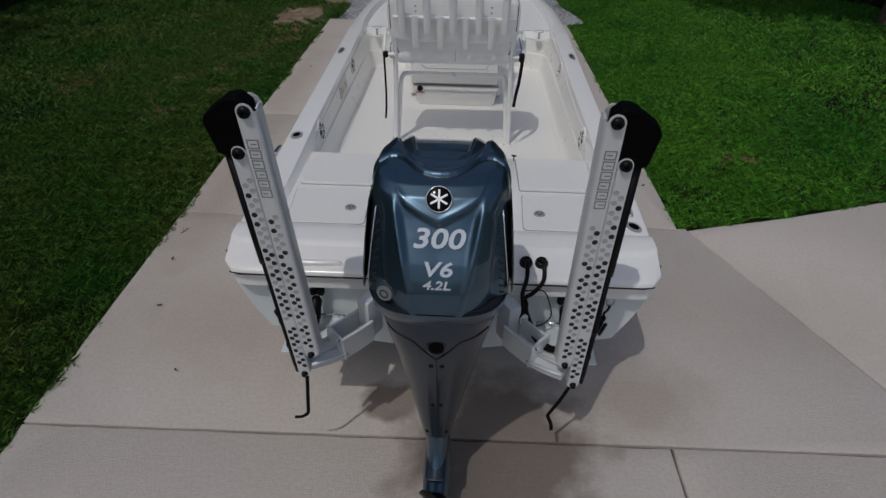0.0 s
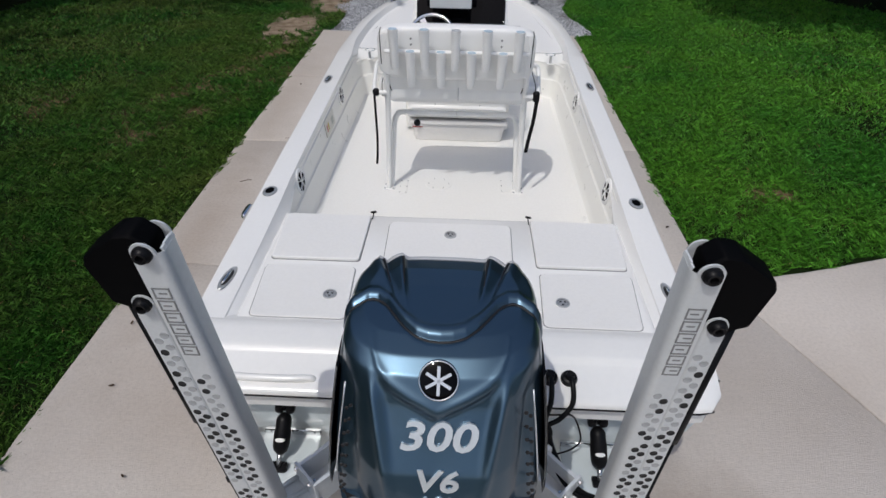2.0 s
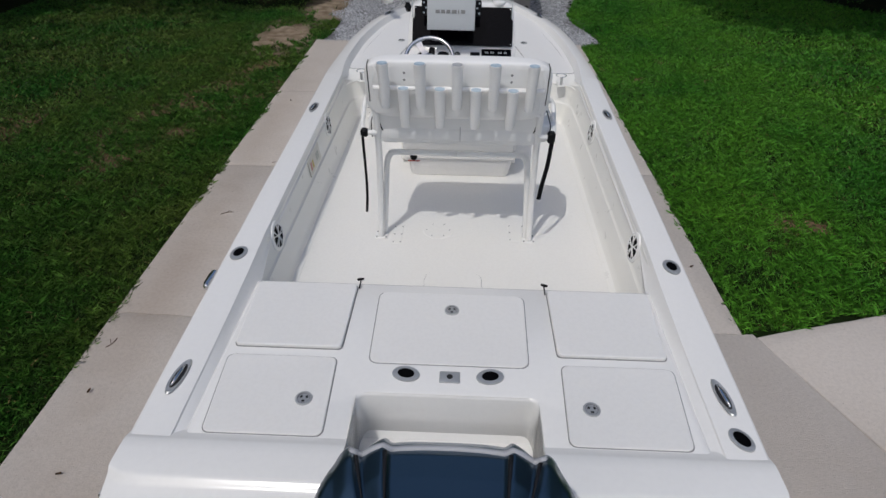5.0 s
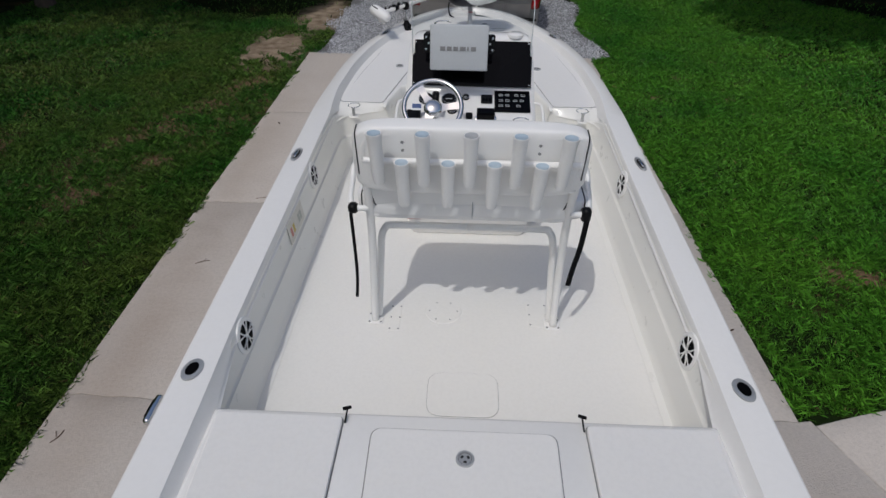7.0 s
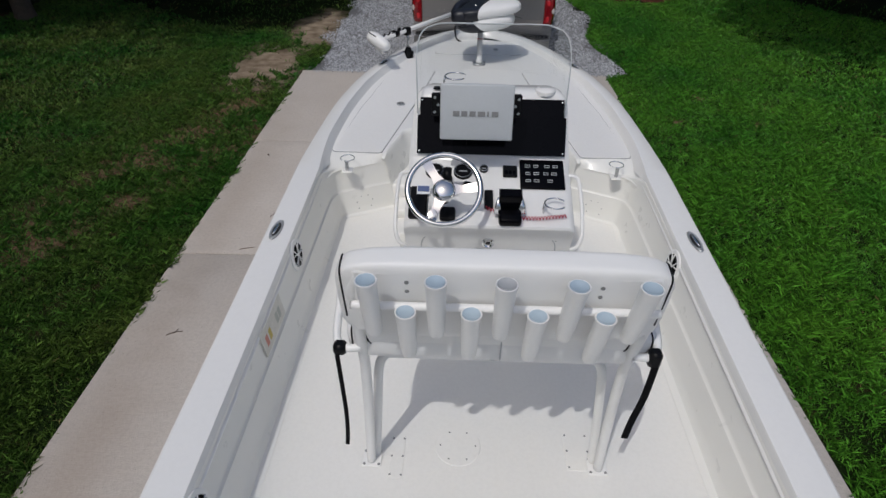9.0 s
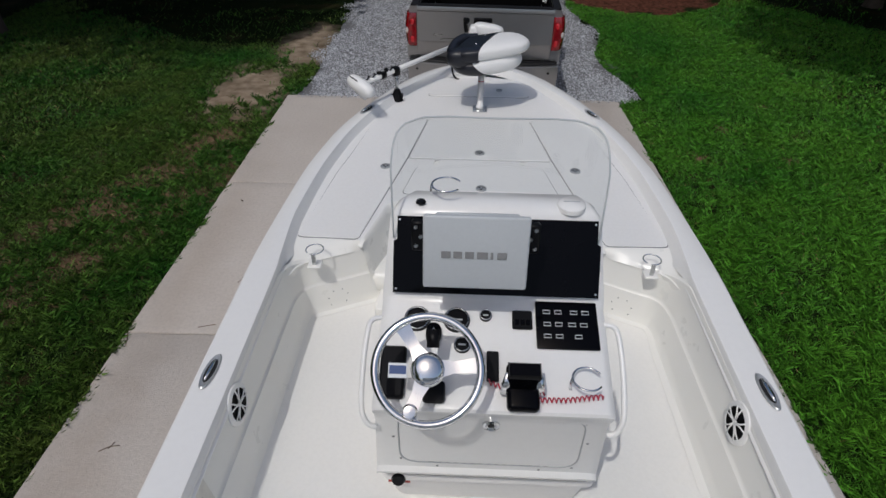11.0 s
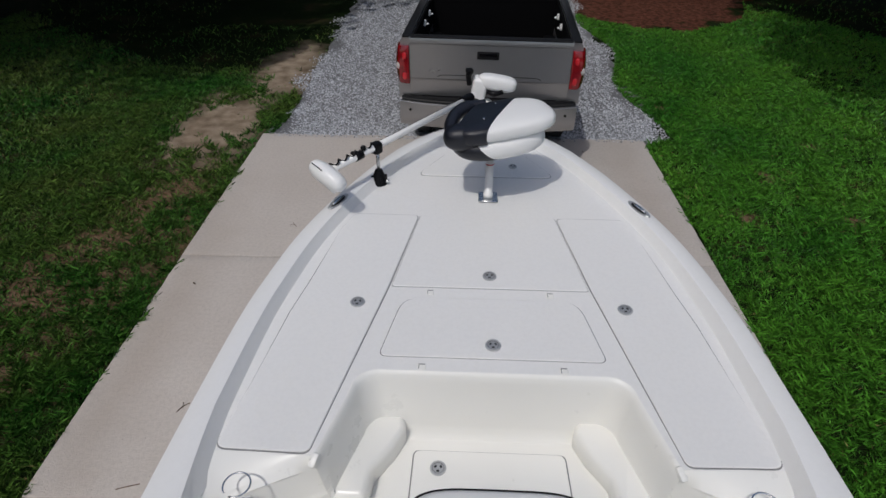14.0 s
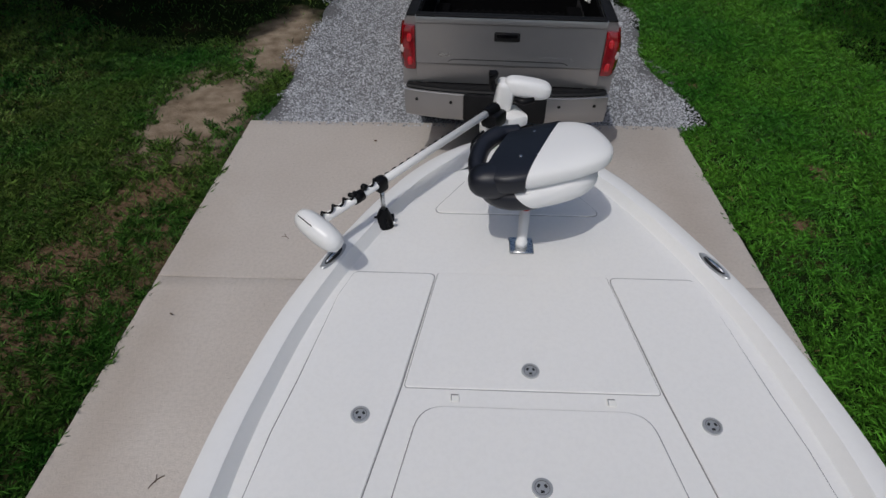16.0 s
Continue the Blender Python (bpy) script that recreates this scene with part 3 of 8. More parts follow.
# ---- the boat: hull, decks and cockpit ----
BM = Matrix.Translation((-0.078, 2.38, -0.08)) @ Matrix.Rotation(radians(-0.5), 4, "Z") @ Matrix.Scale(1.018, 4) @ Matrix.Translation((0, -2.35, 0))
HALF_Y = [2.30, 3.0, 4.2, 5.2, 5.9, 6.25, 6.75, 7.1, 7.35, 7.65, 7.95, 8.3, 8.5, 8.65, 8.82, 8.95, 9.0]
HALF_X = [1.16, 1.165, 1.160, 1.160, 1.162, 1.160, 1.13, 1.10, 1.06, 0.995, 0.895, 0.74, 0.63, 0.535, 0.385, 0.20, 0.0]
FLOOR_Z, AFT_Z = 0.95, 1.235


def half(y):
    return table(HALF_Y, HALF_X, y)


def sheer(y):
    return table([2.3, 2.6, 3.4, 4.2, 5.2, 6.0, 7.0, 9.1], [1.229, 1.239, 1.277, 1.318, 1.354, 1.379, 1.413, 1.497], y)


def fore_z(y):
    return 1.335 + 0.047 * (y - 6.45)


side = curve([(x, y) for x, y in [(1.16, 2.42), (1.165, 3.0), (1.160, 4.2), (1.160, 5.2), (1.162, 5.9), (1.160, 6.25), (1.13, 6.75), (1.10, 7.1), (1.06, 7.35),
              (0.995, 7.65), (0.895, 7.95), (0.74, 8.3), (0.63, 8.5), (0.535, 8.65), (0.385, 8.82), (0.20, 8.95), (0.0, 9.0)]], 4)
side = [Vector((p.x, p.y)) for p in side]
sheer_line = side + [Vector((-p.x, p.y)) for p in reversed(side[:-1])]


def inward(line, i):
    a, b = line[max(0, i - 1)], line[min(len(line) - 1, i + 1)]
    t = (b - a).normalized()
    return Vector((-t.y, t.x))


def sweep(bm, line, prof):
    """Runs a profile of (inward, height) points, which may change with y, along a plan line."""
    secs = []
    for i, p in enumerate(line):
        n = inward(line, i)
        secs.append([(p.x + n.x * d, p.y + n.y * d, z) for d, z in prof(p.y)])
    return loft(bm, secs, caps=False, around=False)


boat = thing("bay_boat", "white fibreglass bay fishing boat with an open cockpit", "boat", (0, 2.35, 0.55), BM)


def hull_section(y):
    hb = half(y)
    zs = sheer(y) - 0.04 if y > 2.6 else lerp(1.13, sheer(2.6) - 0.04, (y - 2.3) / 0.3)
    k = np.clip((y - 5.5) / 3.5, 0, 1)
    keel = 0.52 + 0.75 * k ** 3
    chine = min(keel + 0.16 + 0.20 * k, zs - 0.06)
    keel = min(keel, chine - 0.03)
    cw = hb * (0.86 - 0.22 * k)
    right = [(hb, y, zs), (hb * (0.985 - 0.02 * k), y, lerp(zs, chine, 0.35)), (lerp(hb, cw, 0.55), y, lerp(zs, chine, 0.72)), (cw, y, chine), (cw * 0.93, y, chine - 0.015), (0, y, keel)]
    return right + [(-x, yy, z) for x, yy, z in reversed(right[:-1])]


bm = bmesh.new()
ys = list(np.linspace(2.42, 8.2, 22)) + list(np.linspace(8.3, 8.99, 12))
loft(bm, [hull_section(y) for y in ys], around=False)
bm.faces.new([v for v in bm.verts if abs(v.co.y - 2.42) < 1e-4])
bmesh.ops.recalc_face_normals(bm, faces=list(bm.faces))
part("hull", bm, HULLSIDE, boat, "pale blue-grey hull below the rub rail")

WIDE_Y = [2.3, 3.0, 3.5, 3.75, 5.2, 6.15, 6.6, 9.1]


def top_width(y):
    return table(WIDE_Y, [0.155, 0.165, 0.165, 0.153, 0.152, 0.150, 0.099, 0.090], y)


def gunwale_profile(y):
    z, w = sheer(y), top_width(y)
    if y < 3.62:
        s, h = 0.040, z - AFT_Z + 0.01
    elif y < 6.3:
        s, h = 0.006, 0.05
    else:
        s, h = 0.034, z - fore_z(y) + 0.006
    return [(0.0, z - 0.050), (0.0, z - 0.011), (0.0035, z - 0.0035), (0.011, z), (w - 0.010, z + 0.002), (w - 0.003, z), (w, z - 0.007), (w + s, z - h), (w + s + 0.01, z - h - 0.01)]


bm = bmesh.new()
deck_line = [p for p in sheer_line if p.y > 2.60]
deck_line = [Vector((1.165, 2.6))] + deck_line + [Vector((-1.165, 2.6))]
sweep(bm, deck_line, gunwale_profile)
part("gunwale", bm, GEL, boat, "glossy white moulded gunwale cap", smooth=24)
bm = bmesh.new()
rub_line = [Vector((1.165, 2.45))] + [p for p in sheer_line if p.y > 2.45] + [Vector((-1.165, 2.45))]
sweep(bm, rub_line, lambda y: [(0.004, sheer(y) - 0.03), (-0.010, sheer(y) - 0.034), (-0.013, sheer(y) - 0.048), (-0.010, sheer(y) - 0.062), (0.006, sheer(y) - 0.066)])
part("rub_rail", bm, RUB, boat, "thin grey rubber rub rail")

# transom platform: rounds down from the deck coaming to the aft rim, with a well for the motor
WELL = 0.36


def transom_piece(x0, x1):
    bm = bmesh.new()
    prof = [(2.70, AFT_Z - 0.005), (2.672, AFT_Z + 0.004), (2.655, 1.246), (2.64, 1.252), (2.60, 1.253), (2.51, 1.252), (2.492, 1.248), (2.48, 1.236), (2.465, 1.230), (2.40, 1.212), (2.335, 1.192), (2.312, 1.184), (2.303, 1.174), (2.302, 1.160), (2.308, 1.153), (2.335, 1.151), (2.338, 1.05), (2.42, 1.04)]
    n = 14
    secs = []
    for k in range(n + 1):
        x = lerp(x0, x1, k / n)
        edge = min(1.0, max(0.0, (1.165 - abs(x)) / 0.10))
        pull = 0.10 * (1 - math.sqrt(max(0.0, 1 - (1 - edge) ** 2)))
        secs.append([(x, y + pull * np.clip((2.62 - y) / 0.3, 0, 1), z) for y, z in prof])
    loft(bm, secs, around=False)
    return bm


for a, b in ((-1.163, -WELL), (WELL, 1.163)):
    part("transom_platform", transom_piece(a, b), GEL, boat)
for sx in (-1, 1):
    bm = bmesh.new()
    tube(bm, [(sx * lerp(WELL, 1.12, k / 12), 2.305 + 0.10 * (1 - math.sqrt(max(0.0, 1 - (1 - min(1.0, (1.165 - lerp(WELL, 1.12, k / 12)) / 0.10)) ** 2))), 1.152) for k in range(13)], 0.005, 6)
    part("platform_seam", bm, BLACK, boat, "thin black seam under the platform edge")
bm = bmesh.new()
for sx in (-1, 1):
    loft(bm, [[(sx * WELL, 2.30, 1.10), (sx * WELL, 2.30, 0.92)], [(sx * WELL, 2.30, 1.165), (sx * WELL, 2.30, 0.92)], [(sx * WELL, 2.47, 1.25), (sx * WELL, 2.47, 0.92)], [(sx * WELL, 2.9, AFT_Z), (sx * WELL, 2.9, 0.92)]], around=False)
loft(bm, [[(-WELL, 2.30, 0.93), (WELL, 2.30, 0.93)], [(-WELL, 2.88, 0.97), (WELL, 2.88, 0.97)], [(-WELL, 2.9, 1.0), (WELL, 2.9, 1.0)], [(-WELL, 2.905, AFT_Z), (WELL, 2.905, AFT_Z)]], around=False)
part("motor_well", bm, GEL, boat, "white moulded splash well behind the motor", smooth=30)

# aft deck
bm = bmesh.new()
IN_X = 0.968
aft = [(-IN_X, 3.585), (-IN_X, 2.66), (-WELL, 2.66), (-WELL, 2.9), (WELL, 2.9), (WELL, 2.66), (IN_X, 2.66), (IN_X, 3.585)]
plate(bm, rounded([Vector(p) for p in aft], [0.02, 0.04, 0, 0.05, 0.05, 0, 0.04, 0.02]), FLOOR_Z - 0.02, AFT_Z, 0.015)
part("aft_deck", bm, GEL, boat, "white casting deck at the stern")

# cockpit floor and side liner
bm = bmesh.new()
plate(bm, [Vector(p) for p in [(-0.965, 3.4), (0.965, 3.4), (0.965, 6.5), (-0.965, 6.5)]], FLOOR_Z - 0.05, FLOOR_Z)
part("cockpit_floor", bm, FLOOR, boat, "cream non-skid cockpit floor", smooth=0)

wall_r = curve([(0.998, 3.5, 0), (1.003, 4.0, 0), (1.004, 4.4, 0), (1.005, 5.2, 0), (1.005, 5.8, 0), (1.005, 6.05, 0), (1.0, 6.17, 0), (0.975, 6.265, 0), (0.93, 6.317, 0), (0.86, 6.351, 0), (0.76, 6.40, 0), (0.66, 6.448, 0), (0.64, 6.458, 0), (0.62, 6.468, 0), (0.60, 6.478, 0), (0.56, 6.497, 0)], 5)
wall_r = [Vector((p.x, p.y)) for p in wall_r]


def liner_profile(y):
    """Section of the liner: upright above, a ledge, then a slope to the floor; steeper across the bulkhead."""
    top = sheer(y) - 0.03 if y < 6.12 else lerp(sheer(6.12) - 0.03, 1.285, min(1, (y - 6.12) / 0.2))
    if y > 6.458:
        top = table([6.458, 6.466, 6.478, 6.497], [1.285, 1.268, 1.10, 1.03], y)
    k = lerp(1.0, 0.7, np.clip((y - 6.1) / 0.2, 0, 1))
    rows = [(-0.02, top + 0.012), (-0.001, top), (0.004, top - 0.02), (0.018, 1.140), (0.024, 1.129), (0.032, 1.124), (0.036, 1.112), (0.058, 1.01), (0.066, 0.982), (0.080, 0.962), (0.112, FLOOR_Z + 0.002)]
    return [(d * k, min(z, top + 0.012 - 0.002 * i)) for i, (d, z) in enumerate(rows)]


for sx in (1, -1):
    bm = bmesh.new()
    sweep(bm, wall_r, liner_profile)
    if sx < 0:
        bmesh.ops.scale(bm, vec=(-1, 1, 1), verts=bm.verts)
        bmesh.ops.recalc_face_normals(bm, faces=list(bm.faces))
    part("cockpit_side", bm, LINER, boat, "cream moulded cockpit side with a ledge", smooth=32)

# foredeck: a broad deck with a recessed footwell in front of the console
WELL_Y, WELL_IN, WELL_OUT = 6.855, 0.537, 0.655


def deck_edge(y):
    return half(y) - top_width(y) - 0.024


arc = [(WELL_IN + (WELL_OUT - WELL_IN) * (WELL_Y - y) / (WELL_Y - 6.44), y) for y in np.linspace(6.462, WELL_Y - 0.10, 8)]
slope_x = WELL_IN + (WELL_OUT - WELL_IN) * 0.10 / (WELL_Y - 6.44)
arc += [(slope_x - 0.10 * (1 - math.cos(a)), WELL_Y - 0.10 + 0.10 * math.sin(a)) for a in np.linspace(0.2, math.pi / 2, 7)]
for sx in (1, -1):
    bm = bmesh.new()
    loft(bm, [[(sx * lerp(x, deck_edge(y), k), y, fore_z(y)) for k in np.linspace(0, 1, 5)] for x, y in arc], around=False)
    for fc in bm.faces:
        if fc.normal.z < 0:
            fc.normal_flip()
    part("side_deck", bm, DECK, boat, "white non-skid deck beside the recess", smooth=0)
bm = bmesh.new()
rows = [(0.0, WELL_Y)] + [(0.0, y) for y in np.linspace(6.9, 8.66, 22)] + [(0, 8.72), (0, 8.77)]
secs = []
for _, y in rows:
    e = deck_edge(y) if y < 8.67 else table([8.66, 8.72, 8.77], [deck_edge(8.66), 0.27, 0.05], y)
    secs.append([(lerp(-e, e, k), y, fore_z(y)) for k in np.linspace(0, 1, 9)])
loft(bm, secs, around=False)
for fc in bm.faces:
    if fc.normal.z < 0:
        fc.normal_flip()
part("fore_deck", bm, DECK, boat, "white non-skid bow casting deck", smooth=0)

# sloping shelf behind the foredeck, and the footwell
for sx in (1, -1):
    bm = bmesh.new()
    secs = []
    for k in range(12):
        t = k / 11
        x = lerp(1.035, 0.645, t)
        y1 = table([0.62, 0.66, 0.76, 0.86, 0.93, 0.975, 1.0, 1.035], [6.468, 6.448, 6.40, 6.351, 6.317, 6.265, 6.17, 6.06], x)
        secs.append([(sx * x, 6.469, fore_z(6.469) + 0.001), (sx * x, lerp(6.469, y1, 0.25), 1.332), (sx * x, lerp(6.469, y1, 0.6), 1.312), (sx * x, y1 - 0.006, 1.283), (sx * x, y1 + 0.005, 1.24)])
    loft(bm, secs, around=False)
    part("deck_shelf", bm, LINER, boat, "cream moulded step below the bow deck")
bm = bmesh.new()
half_rim = [(0.664, 6.444)] + arc
rim = [Vector(p) for p in half_rim] + [Vector((-x, y)) for x, y in reversed(half_rim)]
sink = []
for p in rim:
    rows = []
    for d, z in ((0.0, 0.0), (0.010, -0.003), (0.024, -0.016), (0.036, -0.045), (0.085, -0.28), (0.10, -0.325), (0.14, -0.345)):
        q = Vector((p.x * (1 - d * 1.05), p.y - 0.6 * d * np.clip((p.y - 6.4) / 0.4, 0, 1)))
        rows.append((q.x, q.y, fore_z(p.y) + z + 0.001))
    sink.append(rows)
loft(bm, sink, around=False)
part("footwell", bm, LINER, boat, "cream moulded recess in front of the console")
bm = bmesh.new()
plate(bm, rounded([Vector(p) for p in [(-0.58, 6.27), (0.58, 6.27), (0.52, 6.82), (-0.52, 6.82)]], 0.04), FLOOR_Z - 0.02, 1.012, 0.01)
part("footwell_floor", bm, LINER, boat)
for sx in (1, -1):
    bm = bmesh.new()
    plate(bm, rounded([Vector((sx * a, b)) for a, b in [(0.62, 6.44), (0.475, 6.44), (0.465, 6.56), (0.395, 6.665), (0.352, 6.76), (0.365, 6.83), (0.60, 6.83)]], 0.04), 0.95, 1.115, 0.03)
    part("footwell_step", bm, LINER, boat, "cream moulded side box in the recess")

# ---- hatches and deck fittings ----
def deck_level(y):
    return AFT_Z if y < 5 else fore_z(y)


def latch(x, y, z, parent, r=0.034):
    bm = bmesh.new()
    lathe(bm, [(0.0, 0.004), (r * 0.72, 0.003), (r * 0.75, 0.007), (r * 0.95, 0.007), (r, 0.003), (r, -0.002)], Matrix.Translation((x, y, z)), 20)
    ob = part("latch", bm, SATIN, parent, "round stainless flush pull latch")
    bm = bmesh.new()
    tube(bm, [(x + r * 0.70 * math.cos(a), y + r * 0.70 * math.sin(a), z + 0.0045) for a in np.linspace(0, math.tau, 21)[:-1]], 0.0014, 5, closed=True)
    part("groove", bm, GAP, ob)
    for a in (0.5, 2.6, 4.7):
        bm = bmesh.new()
        box(bm, (x + math.cos(a) * r * 0.38, y + math.sin(a) * r * 0.38, z + 0.004), (r * 0.26, r * 0.36, 0.0025), Matrix.Rotation(a, 4, "Z"), 0.001, 1)
        part("finger_hole", bm, HOLE, ob, smooth=0)
    return ob


def hatch(outline, radius, zf, label, name="hatch", lift=0.007, gap=0.003, material=None):
    """A lid over a grey slab painted for the shade in its gap, set into a deck of height zf(y)."""
    o = [Vector(p) for p in outline]
    c = sum(o, Vector((0, 0))) / len(o)
    bm = bmesh.new()
    plate(bm, rounded(o, radius, 6), -0.012, lift, 0.004, slope=lambda x, y: zf(y))
    lid = part(name, bm, material or DECK, boat, label, smooth=0)
    big = [p + (p - c).normalized() * gap * 1.5 for p in o]
    bm = bmesh.new()
    plate(bm, rounded(big, radius, 6), -0.012, 0.002, slope=lambda x, y: zf(y))
    part("gasket", bm, GAP, lid, "grey slab painted for the shade in the gap round the lid", smooth=0)
    return lid


az = lambda y: AFT_Z
for sx in (-1, 1):
    lid = hatch([(sx * 0.455, 2.69), (sx * 0.905, 2.69), (sx * 0.935, 3.08), (sx * 0.472, 3.08)], 0.035, az, "white non-skid aft hatch lid")
    latch(sx * 0.56, 2.855, AFT_Z + 0.007, lid)
    bm = bmesh.new()
    plate(bm, rounded([Vector(p) for p in [(sx * 0.463, 3.13), (sx * 0.925, 3.13), (sx * 0.945, 3.555), (sx * 0.46, 3.555)]], 0.025), AFT_Z - 0.05, AFT_Z + 0.018, 0.006)
    seat = part("jump_seat", bm, DECK, boat, "raised white folding jump seat lid", smooth=0)
    # grey rim painted for the shade in the seat lid's gap
    bm = bmesh.new()
    plate(bm, rounded([Vector(p) for p in [(sx * 0.459, 3.126), (sx * 0.929, 3.126), (sx * 0.949, 3.559), (sx * 0.456, 3.559)]], 0.025), AFT_Z - 0.03, AFT_Z + 0.003)
    part("gasket", bm, GAP, seat, smooth=0)
    bm = bmesh.new()
    box(bm, (sx * 0.452, 3.592, AFT_Z + 0.016), (0.034, 0.014, 0.010), Matrix.Rotation(sx * -0.3, 4, "Z"), 0.003, 1)
    tube(bm, [(sx * 0.449, 3.59, AFT_Z + 0.022), (sx * 0.449, 3.56, AFT_Z + 0.016), (sx * 0.450, 3.53, AFT_Z + 0.008)], 0.0035, 6)
    part("strap", bm, BLACKCLOTH, seat, "black pull strap")
lid = hatch([(-0.335, 3.06), (0.335, 3.06), (0.345, 3.515), (-0.345, 3.515)], 0.045, az, "white non-skid centre hatch lid", gap=0.003)
latch(0.005, 3.395, AFT_Z + 0.007, lid)

# side hatches of the bow deck, their inner edges closing towards the bow
for sx in (-1, 1):
    lid = hatch([(sx * a, b) for a, b in [(1.012, 6.478), (0.668, 6.47), (0.479, 7.355), (0.377, 7.93), (0.735, 7.93), (0.785, 7.79), (0.862, 7.36), (0.905, 7.16), (0.968, 6.72)]], [0.04, 0.035, 0, 0.03, 0.03, 0.05, 0, 0, 0], fore_z, "long white non-skid bow side hatch", gap=0.0040)
    latch(sx * 0.61, 7.232, fore_z(7.225) + 0.007, lid)
lid = hatch([(-0.466, 7.352), (0.466, 7.352), (0.367, 7.935), (-0.367, 7.935)], 0.015, fore_z, "white non-skid bow centre hatch", gap=0.0022)
latch(0.0, 7.435, fore_z(7.435) + 0.007, lid)
lid = hatch([(-0.474, 6.925), (0.474, 6.925), (0.40, 7.278), (-0.40, 7.278)], [0.03, 0.03, 0.11, 0.11], fore_z, "white non-skid hatch with rounded corners", gap=0.0028)
latch(0.005, 6.995, fore_z(7.0) + 0.007, lid)
lid = hatch([(-0.42, 8.35), (0.42, 8.35), (0.25, 8.62), (-0.25, 8.62)], 0.04, fore_z, "small white anchor hatch at the bow", gap=0.003)
latch(0.17, 8.47, fore_z(8.47) + 0.007, lid, 0.026)
for y in (6.872, 7.313):
    for sx in (-1, 1):
        bm = bmesh.new()
        box(bm, (sx * (0.28 if y > 7 else 0.29), y, fore_z(y) + 0.004), (0.034, 0.034, 0.006), None, 0.003, 1)
        notch = part("hinge", bm, LINER, boat, "small cream drain notch")
        # grey bars painted for the shade inside the notch, which is not sunk
        bm = bmesh.new()
        box(bm, (sx * (0.28 if y > 7 else 0.29), y + 0.012, fore_z(y) + 0.0072), (0.026, 0.005, 0.001), None)
        box(bm, (sx * (0.28 if y > 7 else 0.29) - 0.012, y, fore_z(y) + 0.0072), (0.003, 0.026, 0.001), None)
        part("notch_edge", bm, GAP, notch, smooth=0)
for sx in (-1, 1):
    bm = bmesh.new()
    box(bm, (sx * 0.646, 6.452, fore_z(6.45) - 0.012), (0.030, 0.055, 0.022), Matrix.Rotation(sx * 0.35, 4, "Z") @ Matrix.Rotation(0.5, 4, "X"), 0.010, 2)
    part("drain_channel", bm, LINER, boat, "small cream drain channel at the hatch corner")
lid = hatch([(-0.32, 6.43), (0.32, 6.43), (0.315, 6.715), (-0.315, 6.715)], 0.03, lambda y: 1.012, "cream floor hatch in the recess", gap=0.004, material=LINER)
latch(-0.212, 6.632, 1.019, lid)
# cockpit floor plate and base plates
hatch([(-0.165, 3.80), (0.165, 3.80), (0.165, 4.055), (-0.165, 4.055)], 0.075, lambda y: FLOOR_Z, "cream oval floor hatch", lift=0.005, gap=0.0006, material=FLOOR)
bm = bmesh.new()
lathe(bm, [(0.0, 0.004), (0.095, 0.004), (0.098, 0.0)], Matrix.Translation((-0.11, 4.49, FLOOR_Z)), 24)
disc = part("deck_plate", bm, FLOOR, boat, "round cream deck plate with screws")
for k in range(6):
    bm = bmesh.new()
    lathe(bm, [(0, 0.002), (0.004, 0.001), (0.004, 0)], Matrix.Translation((-0.11 + 0.075 * math.cos(k * 1.047), 4.49 + 0.075 * math.sin(k * 1.047), FLOOR_Z + 0.004)), 8)
    part("screw", bm, GAP, disc)


for sx in (-1, 1):
    for k in range(7):
        a = k * math.tau / 7 + 0.2
        bm = bmesh.new()
        lathe(bm, [(0, 0.003), (0.0035, 0.002), (0.0042, -0.004)], facing((sx * (0.783 + 0.050 * math.cos(a)), 6.346 - 0.0243 * math.cos(a) + 0.010 * math.sin(a), 1.022 + 0.052 * math.sin(a)), (1, -0.487 * sx, 0), (0, 0.19, 1)), 8)
        part("screw", bm, GAP, boat)
for px, py, sx_, sy in ((-0.365, 4.43, 0.058, 0.205), (0.398, 4.485, 0.110, 0.185)):
    bm = bmesh.new()
    box(bm, (px, py, FLOOR_Z + 0.001), (sx_, sy, 0.004), None, 0.0015, 1)
    floor_plate = part("floor_plate", bm, FLOOR, boat, "thin cream plate screwed to the cockpit floor", smooth=0)
    for dx in (-0.4, 0.4):
        for dy in (-0.42, 0.0, 0.42):
            bm = bmesh.new()
            lathe(bm, [(0, 0.002), (0.004, 0.0015), (0.005, 0)], Matrix.Translation((px + dx * sx_, py + dy * sy, FLOOR_Z + 0.003)), 8)
            part("screw", bm, GAP, floor_plate)


def gunwale_spot(sx, y, inset):
    return Vector((sx * (half(y) - inset), y, sheer(y) + 0.003))


def rod_holder(x, y, z, tilt, name="rod_holder", r=0.05):
    bm = bmesh.new()
    m = Matrix.Translation((x, y, z)) @ Matrix.Rotation(tilt, 4, "Z") @ Matrix.Diagonal((0.78, 1.12, 1, 1))
    lathe(bm, [(0.028, 0.001), (0.032, 0.007), (r, 0.005), (r * 1.04, -0.001)], m, 24)
    ob = part(name, bm, SATIN, boat, "polished flush rod holder")
    # black disc painted for the dark inside of the holder
    bm = bmesh.new()
    lathe(bm, [(0.0, 0.0072), (0.031, 0.0075), (0.033, 0.0)], m, 20)
    part("cap", bm, JET, ob, "black disc painted for the shade inside the holder")
    return ob


